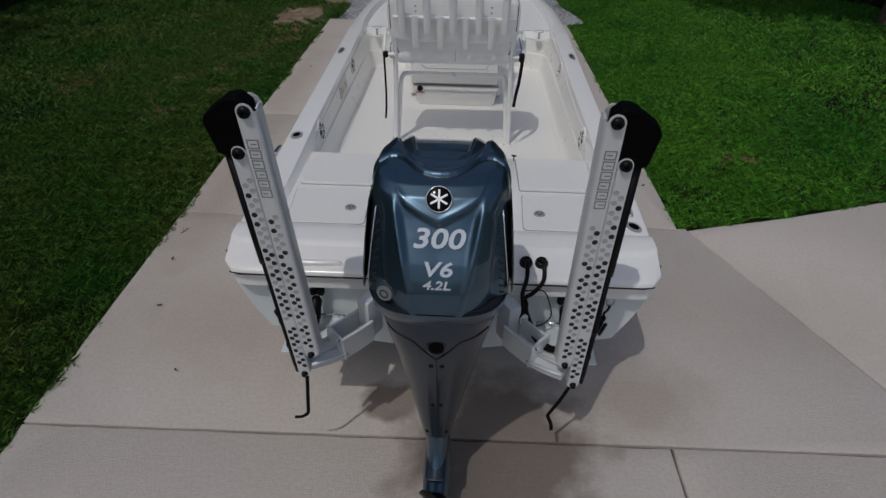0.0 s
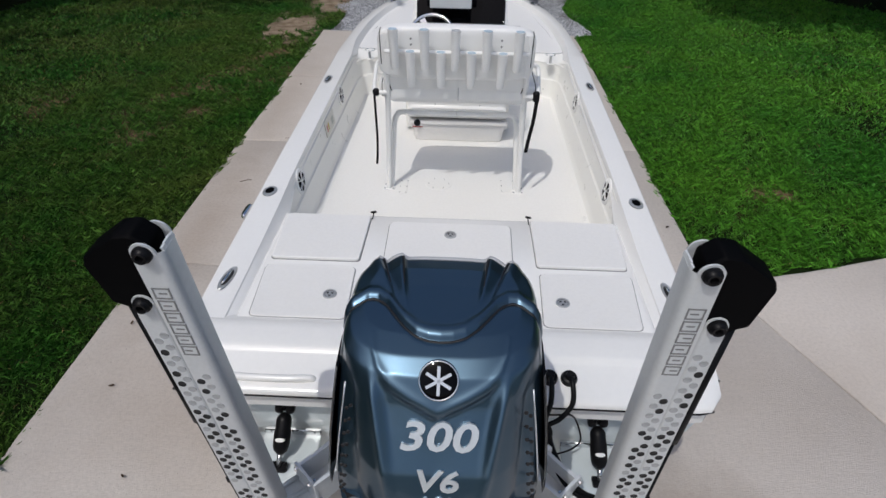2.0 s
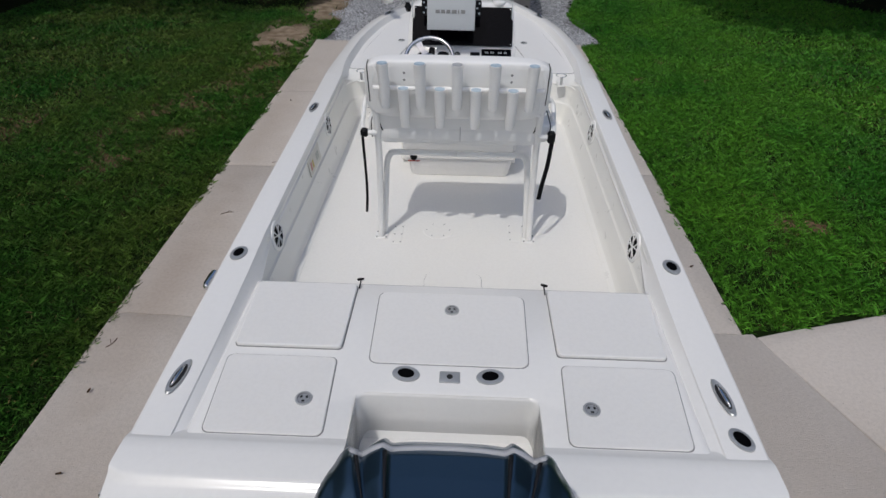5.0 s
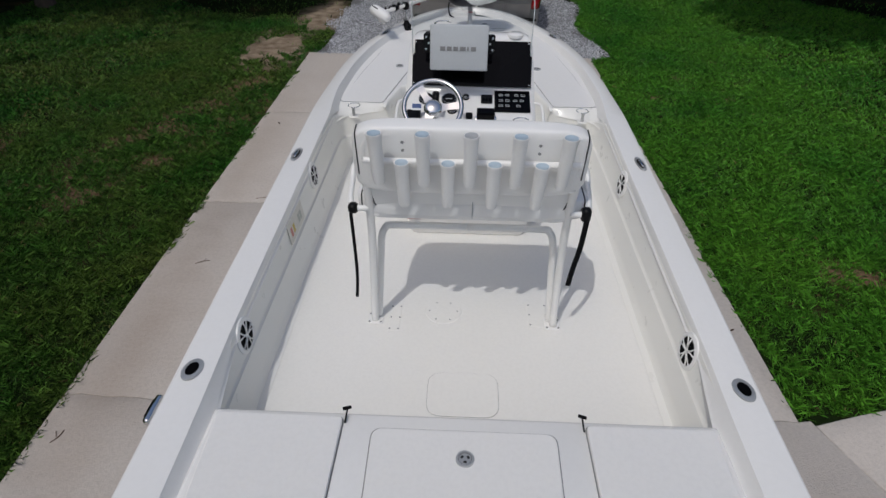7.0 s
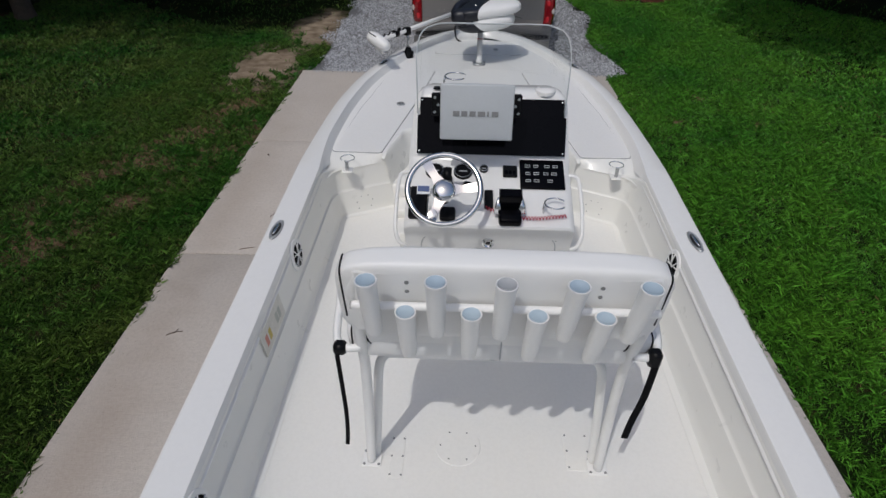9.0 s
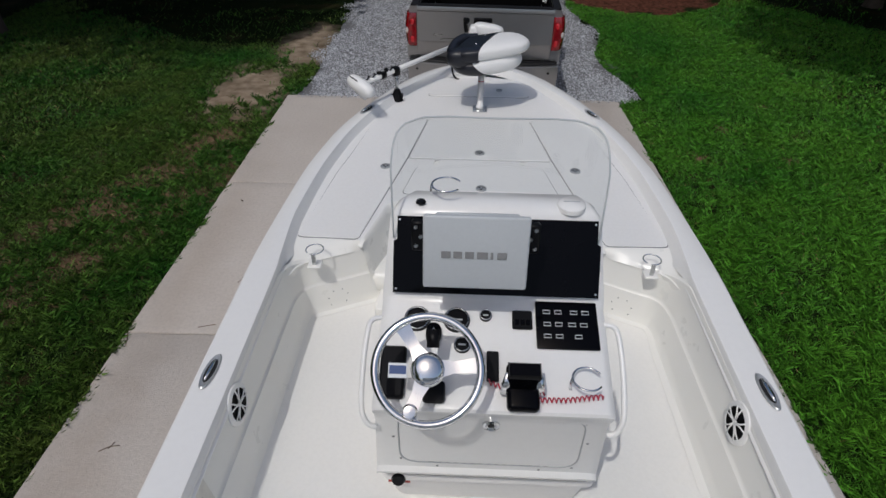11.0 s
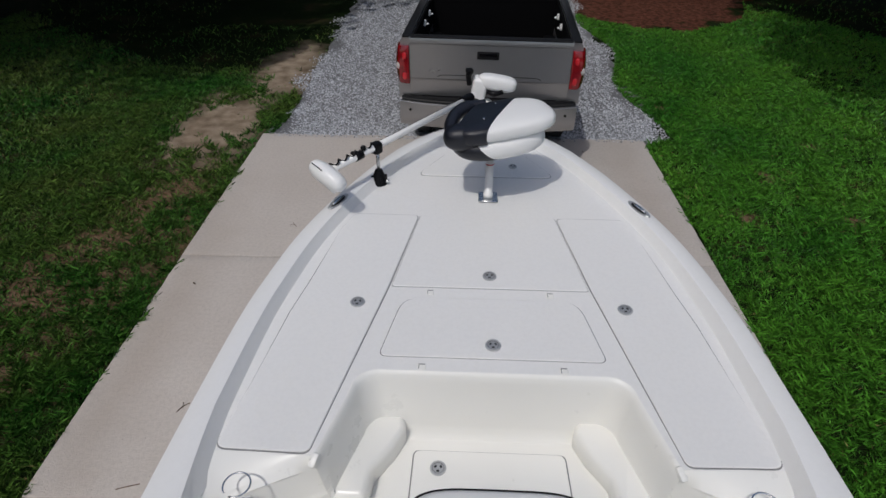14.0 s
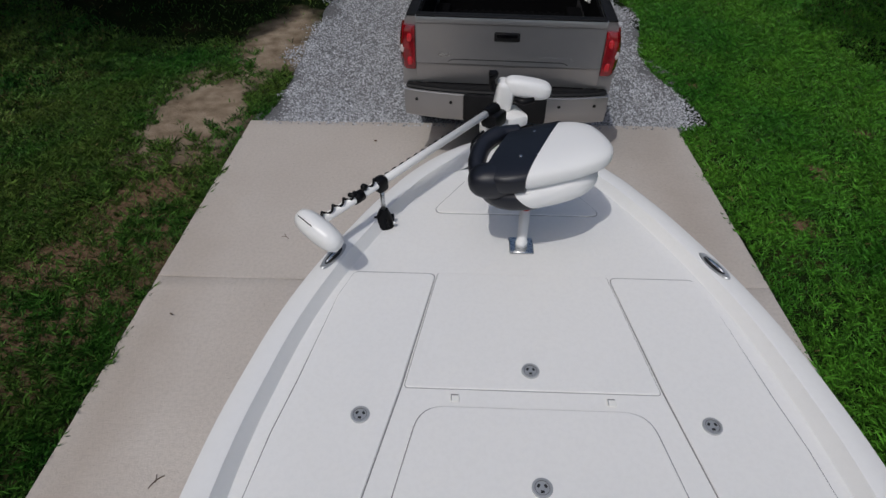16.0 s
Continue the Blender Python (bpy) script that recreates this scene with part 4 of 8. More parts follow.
for sx in (-1, 1):
    p = gunwale_spot(sx, 3.715, 0.068)
    rod_holder(p.x, p.y, p.z, sx * 0.12)
rod_holder(-0.173, 3.005, AFT_Z + 0.002, 1.4)
rod_holder(0.173, 3.005, AFT_Z + 0.002, -1.4)
p = gunwale_spot(1, 2.74, 0.078)
rod_holder(p.x, p.y, p.z, 0.5, r=0.046)
bm = bmesh.new()
box(bm, (0.007, 2.995, AFT_Z + 0.003), (0.085, 0.06, 0.008), None, 0.004, 2)
plate_ob = part("socket_plate", bm, SATIN, boat, "square stainless socket plate")
bm = bmesh.new()
lathe(bm, [(0, 0.001), (0.012, 0.001), (0.013, 0)], Matrix.Translation((0.007, 2.995, AFT_Z + 0.008)), 14)
part("socket", bm, HOLE, plate_ob)


def cleat(p, turn):
    """A pop-up cleat lying flush in its oval plate."""
    m = Matrix.Translation(p) @ Matrix.Rotation(turn, 4, "Z") @ Matrix.Diagonal((0.30, 1, 1, 1))
    bm = bmesh.new()
    lathe(bm, [(0.0, 0.003), (0.072, 0.003), (0.086, 0.0065), (0.094, 0.001)], m, 28)
    ob = part("pop_up_cleat", bm, SATIN, boat, "polished flush pop-up cleat")
    # dark disc painted for the shade in the cleat's recess
    bm = bmesh.new()
    lathe(bm, [(0.0, 0.0045), (0.060, 0.0045), (0.064, 0.002)], m, 24)
    pit = part("recess", bm, HOLE, ob)
    bm = bmesh.new()
    tube(bm, [Matrix.Translation(p) @ Matrix.Rotation(turn, 4, "Z") @ Vector((0, k * 0.055, 0.009)) for k in (-1, -0.4, 0.4, 1)], [0.004, 0.008, 0.008, 0.004], 8)
    part("horn", bm, CHROME, pit)


for sx in (-1, 1):
    cleat(gunwale_spot(sx, 2.93, 0.082), sx * 0.12)
    cleat(gunwale_spot(sx, 5.485, 0.058), sx * 0.05)
    q = gunwale_spot(sx, 7.98, 0.05)
    cleat(q + Vector((0, 0, -0.001)), sx * 0.42)


def speaker(sx, y, z, x):
    """A grille of curved spokes over a dark cone, on the cockpit side."""
    m = Matrix.Translation((sx * x, y, z)) @ Matrix.Rotation(sx * radians(-83), 4, "Y")
    bm = bmesh.new()
    lathe(bm, [(0.064, 0.003), (0.067, 0.007), (0.078, 0.007), (0.086, 0.002), (0.088, -0.012)], m, 30)
    ob = part("speaker", bm, POWDER, boat, "round white marine speaker grille")
    bm = bmesh.new()
    lathe(bm, [(0.0, 0.0070), (0.03, 0.0055), (0.0645, 0.0060), (0.0645, 0.001)], m, 24)
    part("cone", bm, JET, ob, "black speaker cone")
    for k in range(5):
        bm = bmesh.new()
        a = k * math.tau / 5 + 0.3
        for d in (-0.13, 0.13):
            tube(bm, [m @ Vector((0.012 * math.cos(a), 0.012 * math.sin(a), 0.009)), m @ Vector((0.04 * math.cos(a + d), 0.04 * math.sin(a + d), 0.009)), m @ Vector((0.070 * math.cos(a + d * 1.8), 0.070 * math.sin(a + d * 1.8), 0.009))], [0.0045, 0.0032, 0.003], 6)
        part("spoke", bm, POWDER, ob)
    bm = bmesh.new()
    lathe(bm, [(0.0, 0.012), (0.012, 0.010), (0.014, 0.004)], m, 14)
    part("hub", bm, POWDER, ob)


for sx in (-1, 1):
    speaker(sx, 4.005, 1.207, 0.9905)
    speaker(sx, 5.415, 1.255, 0.9915)


def ring_holder(x, y, z):
    """An open wire ring on a short flat stem, on a small pad."""
    bm = bmesh.new()
    box(bm, (x, y, z + 0.004), (0.07, 0.07, 0.012), None, 0.004, 1)
    ob = part("cup_holder", bm, LINER, boat, "stainless open-ring cup holder on a stem")
    bm = bmesh.new()
    box(bm, (x, y - 0.012, z + 0.04), (0.022, 0.006, 0.075), None, 0.002, 1)
    part("stem", bm, STEEL, ob)
    bm = bmesh.new()
    tube(bm, [(x + 0.045 * math.cos(a), y + 0.03 + 0.045 * math.sin(a), z + 0.078) for a in np.linspace(-1.9, 3.9, 26)], 0.0035, 7)
    part("ring", bm, CHROME, ob)


for sx in (-1, 1):
    ring_holder(sx * 0.868, 6.29, 1.292)
# faint safety placard on the port cockpit side
PLACARD = mat("pale_safety_placard", (0.70, 0.68, 0.62), 0.5, var=0.3, scale=30)
bm = bmesh.new()
box(bm, (-0.9885, 4.92, 1.222), (0.006, 0.30, 0.13), Matrix.Rotation(radians(-7), 4, "Y"), 0.001, 1)
card = part("safety_placard", bm, PLACARD, boat, "pale printed safety placard")
for k, (c, dy) in enumerate((((0.55, 0.42, 0.10), -0.03), ((0.55, 0.22, 0.18), -0.055), ((0.45, 0.47, 0.42), 0.05), ((0.45, 0.47, 0.42), 0.03))):
    bm = bmesh.new()
    box(bm, (-0.9855, 4.92 + dy * 1.8, 1.214), (0.003, 0.030, 0.055), Matrix.Rotation(radians(-7), 4, "Y"))
    part("print_bar", bm, mat("placard_print", c, 0.6, var=0.2, scale=40), card, smooth=0)
# chrome side light on the port rub rail
bm = bmesh.new()
box(bm, (-1.186, 3.545, sheer(3.55) - 0.03), (0.03, 0.13, 0.035), None, 0.012, 3)
lamp = part("side_light", bm, CHROME, boat, "chrome navigation side light")
bm = bmesh.new()
box(bm, (-1.194, 3.545, sheer(3.55) - 0.026), (0.022, 0.085, 0.02), None, 0.006, 2)
part("lens", bm, BLACKGLOSS, lamp)
# moulded grab handle on the port platform
bm = bmesh.new()
tube(bm, curve([(-0.92, 2.365, 1.185), (-0.90, 2.36, 1.205), (-0.80, 2.352, 1.208), (-0.64, 2.352, 1.208), (-0.55, 2.36, 1.205), (-0.53, 2.365, 1.187)], 4), 0.016, 10)
part("grab_handle", bm, GEL, boat, "white moulded grab handle")

# ---- outboard motor ----
def metal_flake(name, base, hi, rough=0.28):
    m = mat(name, base, rough, 0.9, var=0.6, scale=2.6, tint=hi, coat=0.5, fine=0.12, fine_scale=900, coat_rough=0.06)
    return m


COWL = metal_flake("metallic_blue_grey_paint", (0.060, 0.112, 0.168), (0.085, 0.140, 0.185), 0.36)
LEG = metal_flake("metallic_dark_blue_grey_paint", (0.030, 0.046, 0.070), (0.042, 0.058, 0.080), 0.34)
SILVER = mat("silver_lettering", (0.72, 0.74, 0.76), 0.3, 0.6, var=0.1, scale=30)
SEAM = mat("black_seam", (0.008, 0.008, 0.010), 0.6, var=0.3, scale=30)
MX = 0.018
LV = [1.50, 1.56, 1.61, 1.66, 1.75, 1.85, 1.93, 2.0, 2.045, 2.07, 2.085, 2.09]
LA = [1.595, 1.54, 1.505, 1.487, 1.497, 1.53, 1.575, 1.62, 1.655, 1.695, 1.75, 1.80]
LF = [2.20, 2.23, 2.24, 2.24, 2.23, 2.215, 2.190, 2.155, 2.122, 2.080, 2.02, 1.94]
LW = [0.235, 0.26, 0.272, 0.277, 0.275, 0.268, 0.261, 0.254, 0.246, 0.232, 0.195, 0.11]
EXPO = 3.4


def cowl_ring(z, grow=0.0, n=40):
    ya, yf, w = table(LV, LA, z) - grow, table(LV, LF, z) + grow, table(LV, LW, z) + grow
    yc, b = (ya + yf) / 2, (yf - ya) / 2
    pts = []
    for k in range(n):
        a = k * math.tau / n
        c, s = math.cos(a), math.sin(a)
        pts.append((MX + w * math.copysign(abs(c) ** (2 / EXPO), c), yc + b * math.copysign(abs(s) ** (2 / EXPO), s), z))
    return pts


def cowl_aft(x, z, out=0.0):
    """The point of the cowl's after face at (x, z), x from its middle."""
    ya, yf, w = table(LV, LA, z), table(LV, LF, z), table(LV, LW, z)
    yc, b = (ya + yf) / 2, (yf - ya) / 2
    q = max(0.0, 1 - abs(x / w) ** EXPO) ** (1 / EXPO)
    return Vector((MX + x, yc - b * q - out, z))


def cowl_top(x, y, out=0.0):
    """The point of the cowl's top at (x, y)."""
    best = 1.6
    for z in np.linspace(2.09, 1.6, 80):
        ya, yf, w = table(LV, LA, z), table(LV, LF, z), table(LV, LW, z)
        yc, b = (ya + yf) / 2, (yf - ya) / 2
        if abs(x / w) ** EXPO + abs((y - yc) / b) ** EXPO <= 1:
            best = z
            break
    return Vector((MX + x, y, best + out))


motor = thing("outboard_motor", "metallic blue-grey outboard motor bolted to the transom", "outboard motor", (MX, 2.2, 0.6), BM)
def smooth01(a, b, x):
    t = min(1.0, max(0.0, (x - a) / (b - a)))
    return t * t * (3 - 2 * t)


HALF_V = [(-0.262, 1.835), (-0.235, 1.852), (-0.19, 1.876), (-0.165, 1.874), (-0.14, 1.852), (-0.115, 1.814), (-0.09, 1.780), (-0.06, 1.752), (-0.03, 1.741), (0.0, 1.738)]


def v_line(x):
    return table([p[0] for p in HALF_V], [p[1] for p in HALF_V], -abs(x))


def relief(x, y, z):
    """How far the cowl's skin stands out at a point: the scooped top with its fingers, the brow and the two ridges."""
    ax = abs(x)
    d = 0.0
    if z > 1.96 and y > 1.66:
        s = y - v_line(x)
        top = smooth01(1.96, 2.0, z)
        d -= 0.010 * math.exp(-(s / 0.008) ** 2) * top
        d += 0.007 * math.exp(-((s - 0.028) / 0.016) ** 2) * top
        e1 = table([1.80, 1.90, 2.0, 2.12], [0.098, 0.128, 0.156, 0.184], y)
        e2 = table([1.80, 1.90, 2.0, 2.12], [0.074, 0.098, 0.114, 0.126], y)
        deep = smooth01(0.025, 0.14, s) * top
        if s > 0:
            inside = 1 - smooth01(e2 - 0.012, e2, ax)
            d -= 0.010 * deep * inside * smooth01(0.03, 0.25, s)
            finger = smooth01(e2 - 0.002, e2 + 0.004, ax) * (1 - smooth01(e1 - 0.003, e1 + 0.006, ax))
            u = min(1.0, max(0.0, (ax - e2) / (e1 - e2)))
            d += (0.006 - 0.020 * u ** 1.2) * deep * finger
            d += 0.010 * deep * smooth01(e1 + 0.004, e1 + 0.014, ax) * (1 - smooth01(e1 + 0.02, e1 + 0.055, ax))
    if y < 1.76 and z > 1.66:
        ridge = lerp(0.152, 0.085, (2.01 - z) / 0.33)
        fade = smooth01(2.06, 1.98, z)
        d += 0.008 * math.exp(-((ax - ridge) / 0.011) ** 2) * fade
        d -= 0.30 * max(0.0, ax - ridge - 0.006) * (1 - smooth01(0.215, 0.262, ax)) * smooth01(2.06, 1.97, z)
        brow = table([0.0, 0.010, 0.03, 0.07, 0.115, 0.145, 0.165], [1.968, 1.971, 1.980, 1.997, 2.018, 2.040, 2.066], ax)
        under = brow - z
        if under > -0.01:
            d -= 0.016 * smooth01(-0.004, 0.006, under) * (1 - smooth01(0.05, 0.22, under)) * (1 - smooth01(ridge - 0.03, ridge + 0.004, ax)) * fade
        else:
            d += 0.003 * math.exp(-((under + 0.014) / 0.010) ** 2) * (1 - smooth01(ridge - 0.02, ridge + 0.01, ax))
    return d


def even_ring(z, n):
    """The cowl's outline at a height, in even steps along its length."""
    pts = np.array(cowl_ring(z, 0.0, 1600))
    pts = np.vstack([pts, pts[:1]])
    ln = np.concatenate([[0], np.cumsum(np.linalg.norm(np.diff(pts, axis=0), axis=1))])
    q = np.linspace(0, ln[-1], n, endpoint=False)
    return np.stack([np.interp(q, ln, pts[:, k]) for k in range(3)], 1)


N = 340
levels = [1.665, 1.67] + list(np.linspace(1.678, 1.985, 52))
rows = [even_ring(z, N) for z in levels]
rim = even_ring(1.99, N)
mid = np.array([MX, 1.86, 0.0])
zs = np.linspace(1.99, 2.0899, 260)
ka, kf, kw = np.interp(zs, LV, LA), np.interp(zs, LV, LF), np.interp(zs, LV, LW)
for k in np.linspace(1.0, 0.02, 84):
    ring = mid + (rim - mid) * k
    inside = (np.abs(ring[:, None, 0] - MX) / kw[None]) ** EXPO + (np.abs(ring[:, None, 1] - (ka + kf)[None] / 2) / ((kf - ka)[None] / 2)) ** EXPO
    first = np.argmax(inside > 1.0, axis=1)
    first = np.where((inside <= 1.0).all(axis=1), len(zs) - 1, np.maximum(first - 1, 0))
    v0 = np.take_along_axis(inside, first[:, None], 1)[:, 0]
    nxt = np.minimum(first + 1, len(zs) - 1)
    v1 = np.take_along_axis(inside, nxt[:, None], 1)[:, 0]
    frac = np.clip((1 - v0) / np.maximum(v1 - v0, 1e-9), 0, 1)
    ring[:, 2] = zs[first] + frac * (zs[nxt] - zs[first])
    rows.append(ring)
bm = bmesh.new()
loft(bm, [[tuple(p) for p in ring] for ring in rows])
for _ in range(2):
    bmesh.ops.smooth_vert(bm, verts=[v for v in bm.verts if v.co.z > 1.985], factor=0.5, use_axis_z=True)
bm.normal_update()
moves = [(v, v.normal.copy(), relief(v.co.x - MX, v.co.y, v.co.z)) for v in bm.verts]
for v, n, d in moves:
    v.co += n * d
bmesh.ops.smooth_vert(bm, verts=[v for v in bm.verts if v.co.z > 1.70], factor=0.35, use_axis_x=True, use_axis_y=True, use_axis_z=True)
bm.normal_update()
skin_tree = BVHTree.FromBMesh(bm)
cowl = part("cowl", bm, COWL, motor, "glossy metallic blue-grey cowl", smooth=70)
bm = bmesh.new()
loft(bm, [cowl_ring(z) for z in (1.565, 1.58, 1.595, 1.61, 1.635, 1.657)])
part("lower_cowl", bm, COWL, motor, "metallic blue-grey lower cowl", smooth=60)
bm = bmesh.new()
loft(bm, [cowl_ring(z, -0.008) for z in (1.65, 1.672)])
part("cowl_gasket", bm, SEAM, motor)


def onto(p, way):
    """Where a line from p meets the finished cowl."""
    hit = skin_tree.ray_cast(Vector(p), Vector(way))[0]
    return hit if hit is not None else Vector(p)


# dark shoulder seam below the scooped top
v_plan = curve([Vector((x, y, 0)) for x, y in HALF_V[1:] + [(-x, y) for x, y in reversed(HALF_V[1:-1])]], 8)
seam = [onto((MX + p.x, p.y, 2.3), (0, 0, -1)) for p in v_plan]
bm = bmesh.new()
tube(bm, seam, 0.0042, 8)
part("shoulder_seam", bm, SEAM, cowl, "dark seam below the scooped top")
# tapering dark lines in the grooves between the fingers and the scoop
for sx in (-1, 1):
    for xa, xb, ya, yb in ((0.121, 0.104, 2.07, 1.93), (0.176, 0.142, 2.06, 1.945)):
        bm = bmesh.new()
        line = [onto((MX + sx * lerp(xa, xb, t), lerp(ya, yb, t), 2.3), (0, 0, -1)) for t in np.linspace(0, 1, 9)]
        tube(bm, line, [0.0055 * (1 - 0.75 * t) for t in np.linspace(0, 1, 9)], 8)
        part("air_slot", bm, SEAM, cowl, "dark line in the groove beside the scoop")
for sx in (-1, 1):
    bm = bmesh.new()
    tube(bm, [cowl_aft(sx * table([1.68, 1.99], [0.262, 0.222], z), z, 0.001) for z in np.linspace(1.99, 1.69, 10)], 0.0022, 6)
    part("trim_line", bm, SILVER, cowl, "thin silver trim line")
    bm = bmesh.new()
    secs = []
    for z in np.linspace(1.68, 1.98, 12):
        ya, yf, w = table(LV, LA, z), table(LV, LF, z), table(LV, LW, z)
        k = (z - 1.68) / 0.30
        secs.append([(MX + sx * (w - 0.006), ya + 0.12, z), (MX + sx * (w + 0.002), ya + 0.135, z), (MX + sx * (w + 0.005), ya + 0.17 + 0.06 * k, z), (MX + sx * (w + 0.004), ya + 0.26, z), (MX + sx * (w - 0.004), ya + 0.28, z)])
    loft(bm, secs)
    side_panel = part("side_panel", bm, BLACKGLOSS, motor, "black louvred side panel of the cowl")
    for k in range(9):
        bm = bmesh.new()
        z = 1.70 + k * 0.030
        x = table([1.68, 1.99], [0.243, 0.212], z)
        for j in range(2):
            lathe(bm, [(0, 0.0015), (0.0045, 0.0015), (0.0058, -0.002)], facing(cowl_aft(sx * (x - 0.012 * j), z + 0.015 * j, -0.001), (1, 0, 0), (0, 0.1, 1)), 6)
        part("louvre", bm, SEAM, side_panel, "dark perforation dots")
# thin pale dust line along the top's front lip
bm = bmesh.new()
tube(bm, [onto((MX + x, 2.098 - 0.7 * x * x, 2.3), (0, 0, -1)) for x in np.linspace(-0.19, 0.19, 37)], 0.0075, 8)
part("front_lip", bm, mat("pale_grey_trim", (0.42, 0.43, 0.45), 0.6, var=0.3, scale=20), cowl, "pale dusty lip at the cowl's front edge")
# badge: black roundel with a plain six-armed star
bmx = facing(Vector((MX, 1.652, 2.042)), (1, 0, 0), (0, 0.62, 0.78))
bm = bmesh.new()
lathe(bm, [(0.0, 0.010), (0.035, 0.009), (0.043, 0.006), (0.046, 0.0), (0.046, -0.01)], bmx, 32)
badge = part("badge", bm, BLACKGLOSS, cowl, "round black badge")
bm = bmesh.new()
tube(bm, [bmx @ Vector((0.044 * math.cos(a), 0.044 * math.sin(a), 0.006)) for a in np.linspace(0, math.tau, 33)[:-1]], 0.0025, 6, closed=True)
part("badge_rim", bm, CHROME, badge)
bm = bmesh.new()
for k in range(3):
    box(bm, bmx @ Vector((0, 0, 0.0105)), (0.0075, 0.066, 0.002), bmx.to_3x3().to_4x4() @ Matrix.Rotation(k * math.pi / 3, 4, "Z"), 0.0006, 1)
part("badge_star", bm, SILVER, badge, "plain silver star shape")


def on_cowl(z, out):
    hi, lo = onto((MX, 1.2, z + 0.03), (0, 1, 0)), onto((MX, 1.2, z - 0.03), (0, 1, 0))
    return facing((hi + lo) / 2 + Vector((0, -out, 0)), (1, 0, 0), hi - lo)


words("power_figure", "300", 0.096, 0.0045, on_cowl(1.922, 0.004), SILVER, cowl, 1.24, 0.18, "raised silver figures")
words("engine_figure", "V6", 0.072, 0.004, on_cowl(1.832, 0.004), SILVER, cowl, 1.32, 0.18, "raised silver figures")
words("engine_figure", "4.2L", 0.042, 0.003, on_cowl(1.782, 0.004), SILVER, cowl, 1.35, 0.18, "raised silver figures")
bm = bmesh.new()
st = cowl_aft(-0.185, 1.725, 0.002)
sm = facing(st, (1, -0.35, 0), (0, 0.1, 1))
lathe(bm, [(0, 0.003), (0.024, 0.003), (0.03, 0.001), (0.03, -0.004)], sm, 24)
sticker = part("round_sticker", bm, mat("pale_sticker", (0.17, 0.19, 0.21), 0.4, var=0.3, scale=40), cowl, "round pale sticker with a plain ring")
bm = bmesh.new()
tube(bm, [sm @ Vector((0.015 * math.cos(a), 0.015 * math.sin(a), 0.003)) for a in np.linspace(0, math.tau, 17)[:-1]], 0.003, 6, closed=True)
part("sticker_ring", bm, LEG, sticker)


def leg_ring(z, ya, yf, w, n=32, e=2.6):
    yc, b = (ya + yf) / 2, (yf - ya) / 2
    out = []
    for k in range(n):
        a = k * math.tau / n
        c, s = math.cos(a), math.sin(a)
        out.append((MX + w * math.copysign(abs(c) ** (2 / e), c), yc + b * math.copysign(abs(s) ** (2 / e), s), z))
    return out


bm = bmesh.new()
loft(bm, [leg_ring(*r) for r in ((1.60, 1.535, 2.20, 0.258), (1.56, 1.540, 2.20, 0.259), (1.50, 1.543, 2.18, 0.250), (1.42, 1.553, 2.14, 0.230), (1.32, 1.577, 2.10, 0.205), (1.16, 1.617, 2.05, 0.173), (1.01, 1.65, 2.02, 0.144), (0.86, 1.67, 1.99, 0.116), (0.72, 1.685, 1.97, 0.088), (0.66, 1.69, 1.96, 0.076))])
leg = part("leg_apron", bm, LEG, motor, "metallic dark blue-grey midsection cover", smooth=60)
bm = bmesh.new()
loft(bm, [leg_ring(*r) for r in ((0.68, 1.688, 1.96, 0.068), (0.58, 1.675, 1.97, 0.055), (0.52, 1.62, 2.0, 0.052), (0.50, 1.60, 2.0, 0.05), (0.44, 1.64, 1.97, 0.04))])
part("lower_leg", bm, COWL, motor, "blue-grey lower leg", smooth=60)
bm = bmesh.new()
plate(bm, rounded([Vector((MX + a, b)) for a, b in [(-0.050, 1.56), (0.050, 1.56), (0.045, 2.02), (-0.045, 2.02)]], 0.03), 0.505, 0.52, 0.004)
part("cavitation_plate", bm, LEG, motor)
bm = bmesh.new()
tube(bm, [(MX, 2.08, 0.33), (MX, 2.03, 0.33), (MX, 1.93, 0.33), (MX, 1.75, 0.33), (MX, 1.62, 0.33), (MX, 1.58, 0.33)], [0.005, 0.045, 0.07, 0.072, 0.065, 0.06], 18)
loft(bm, [[(MX - 0.025, 1.72, 0.45), (MX + 0.025, 1.72, 0.45), (MX + 0.025, 1.96, 0.45), (MX - 0.025, 1.96, 0.45)], [(MX - 0.02, 1.74, 0.3), (MX + 0.02, 1.74, 0.3), (MX + 0.02, 1.95, 0.3), (MX - 0.02, 1.95, 0.3)], [(MX - 0.006, 1.72, 0.12), (MX + 0.006, 1.72, 0.12), (MX + 0.006, 1.86, 0.12), (MX - 0.006, 1.86, 0.12)]])
part("gearcase", bm, COWL, motor, "blue-grey gearcase with skeg", smooth=50)
bm = bmesh.new()
tube(bm, [(MX, 1.58, 0.33), (MX, 1.54, 0.33), (MX, 1.43, 0.33), (MX, 1.40, 0.33)], [0.058, 0.056, 0.045, 0.03], 16)
prop = part("propeller", bm, BLACK, motor, "black three-bladed propeller")
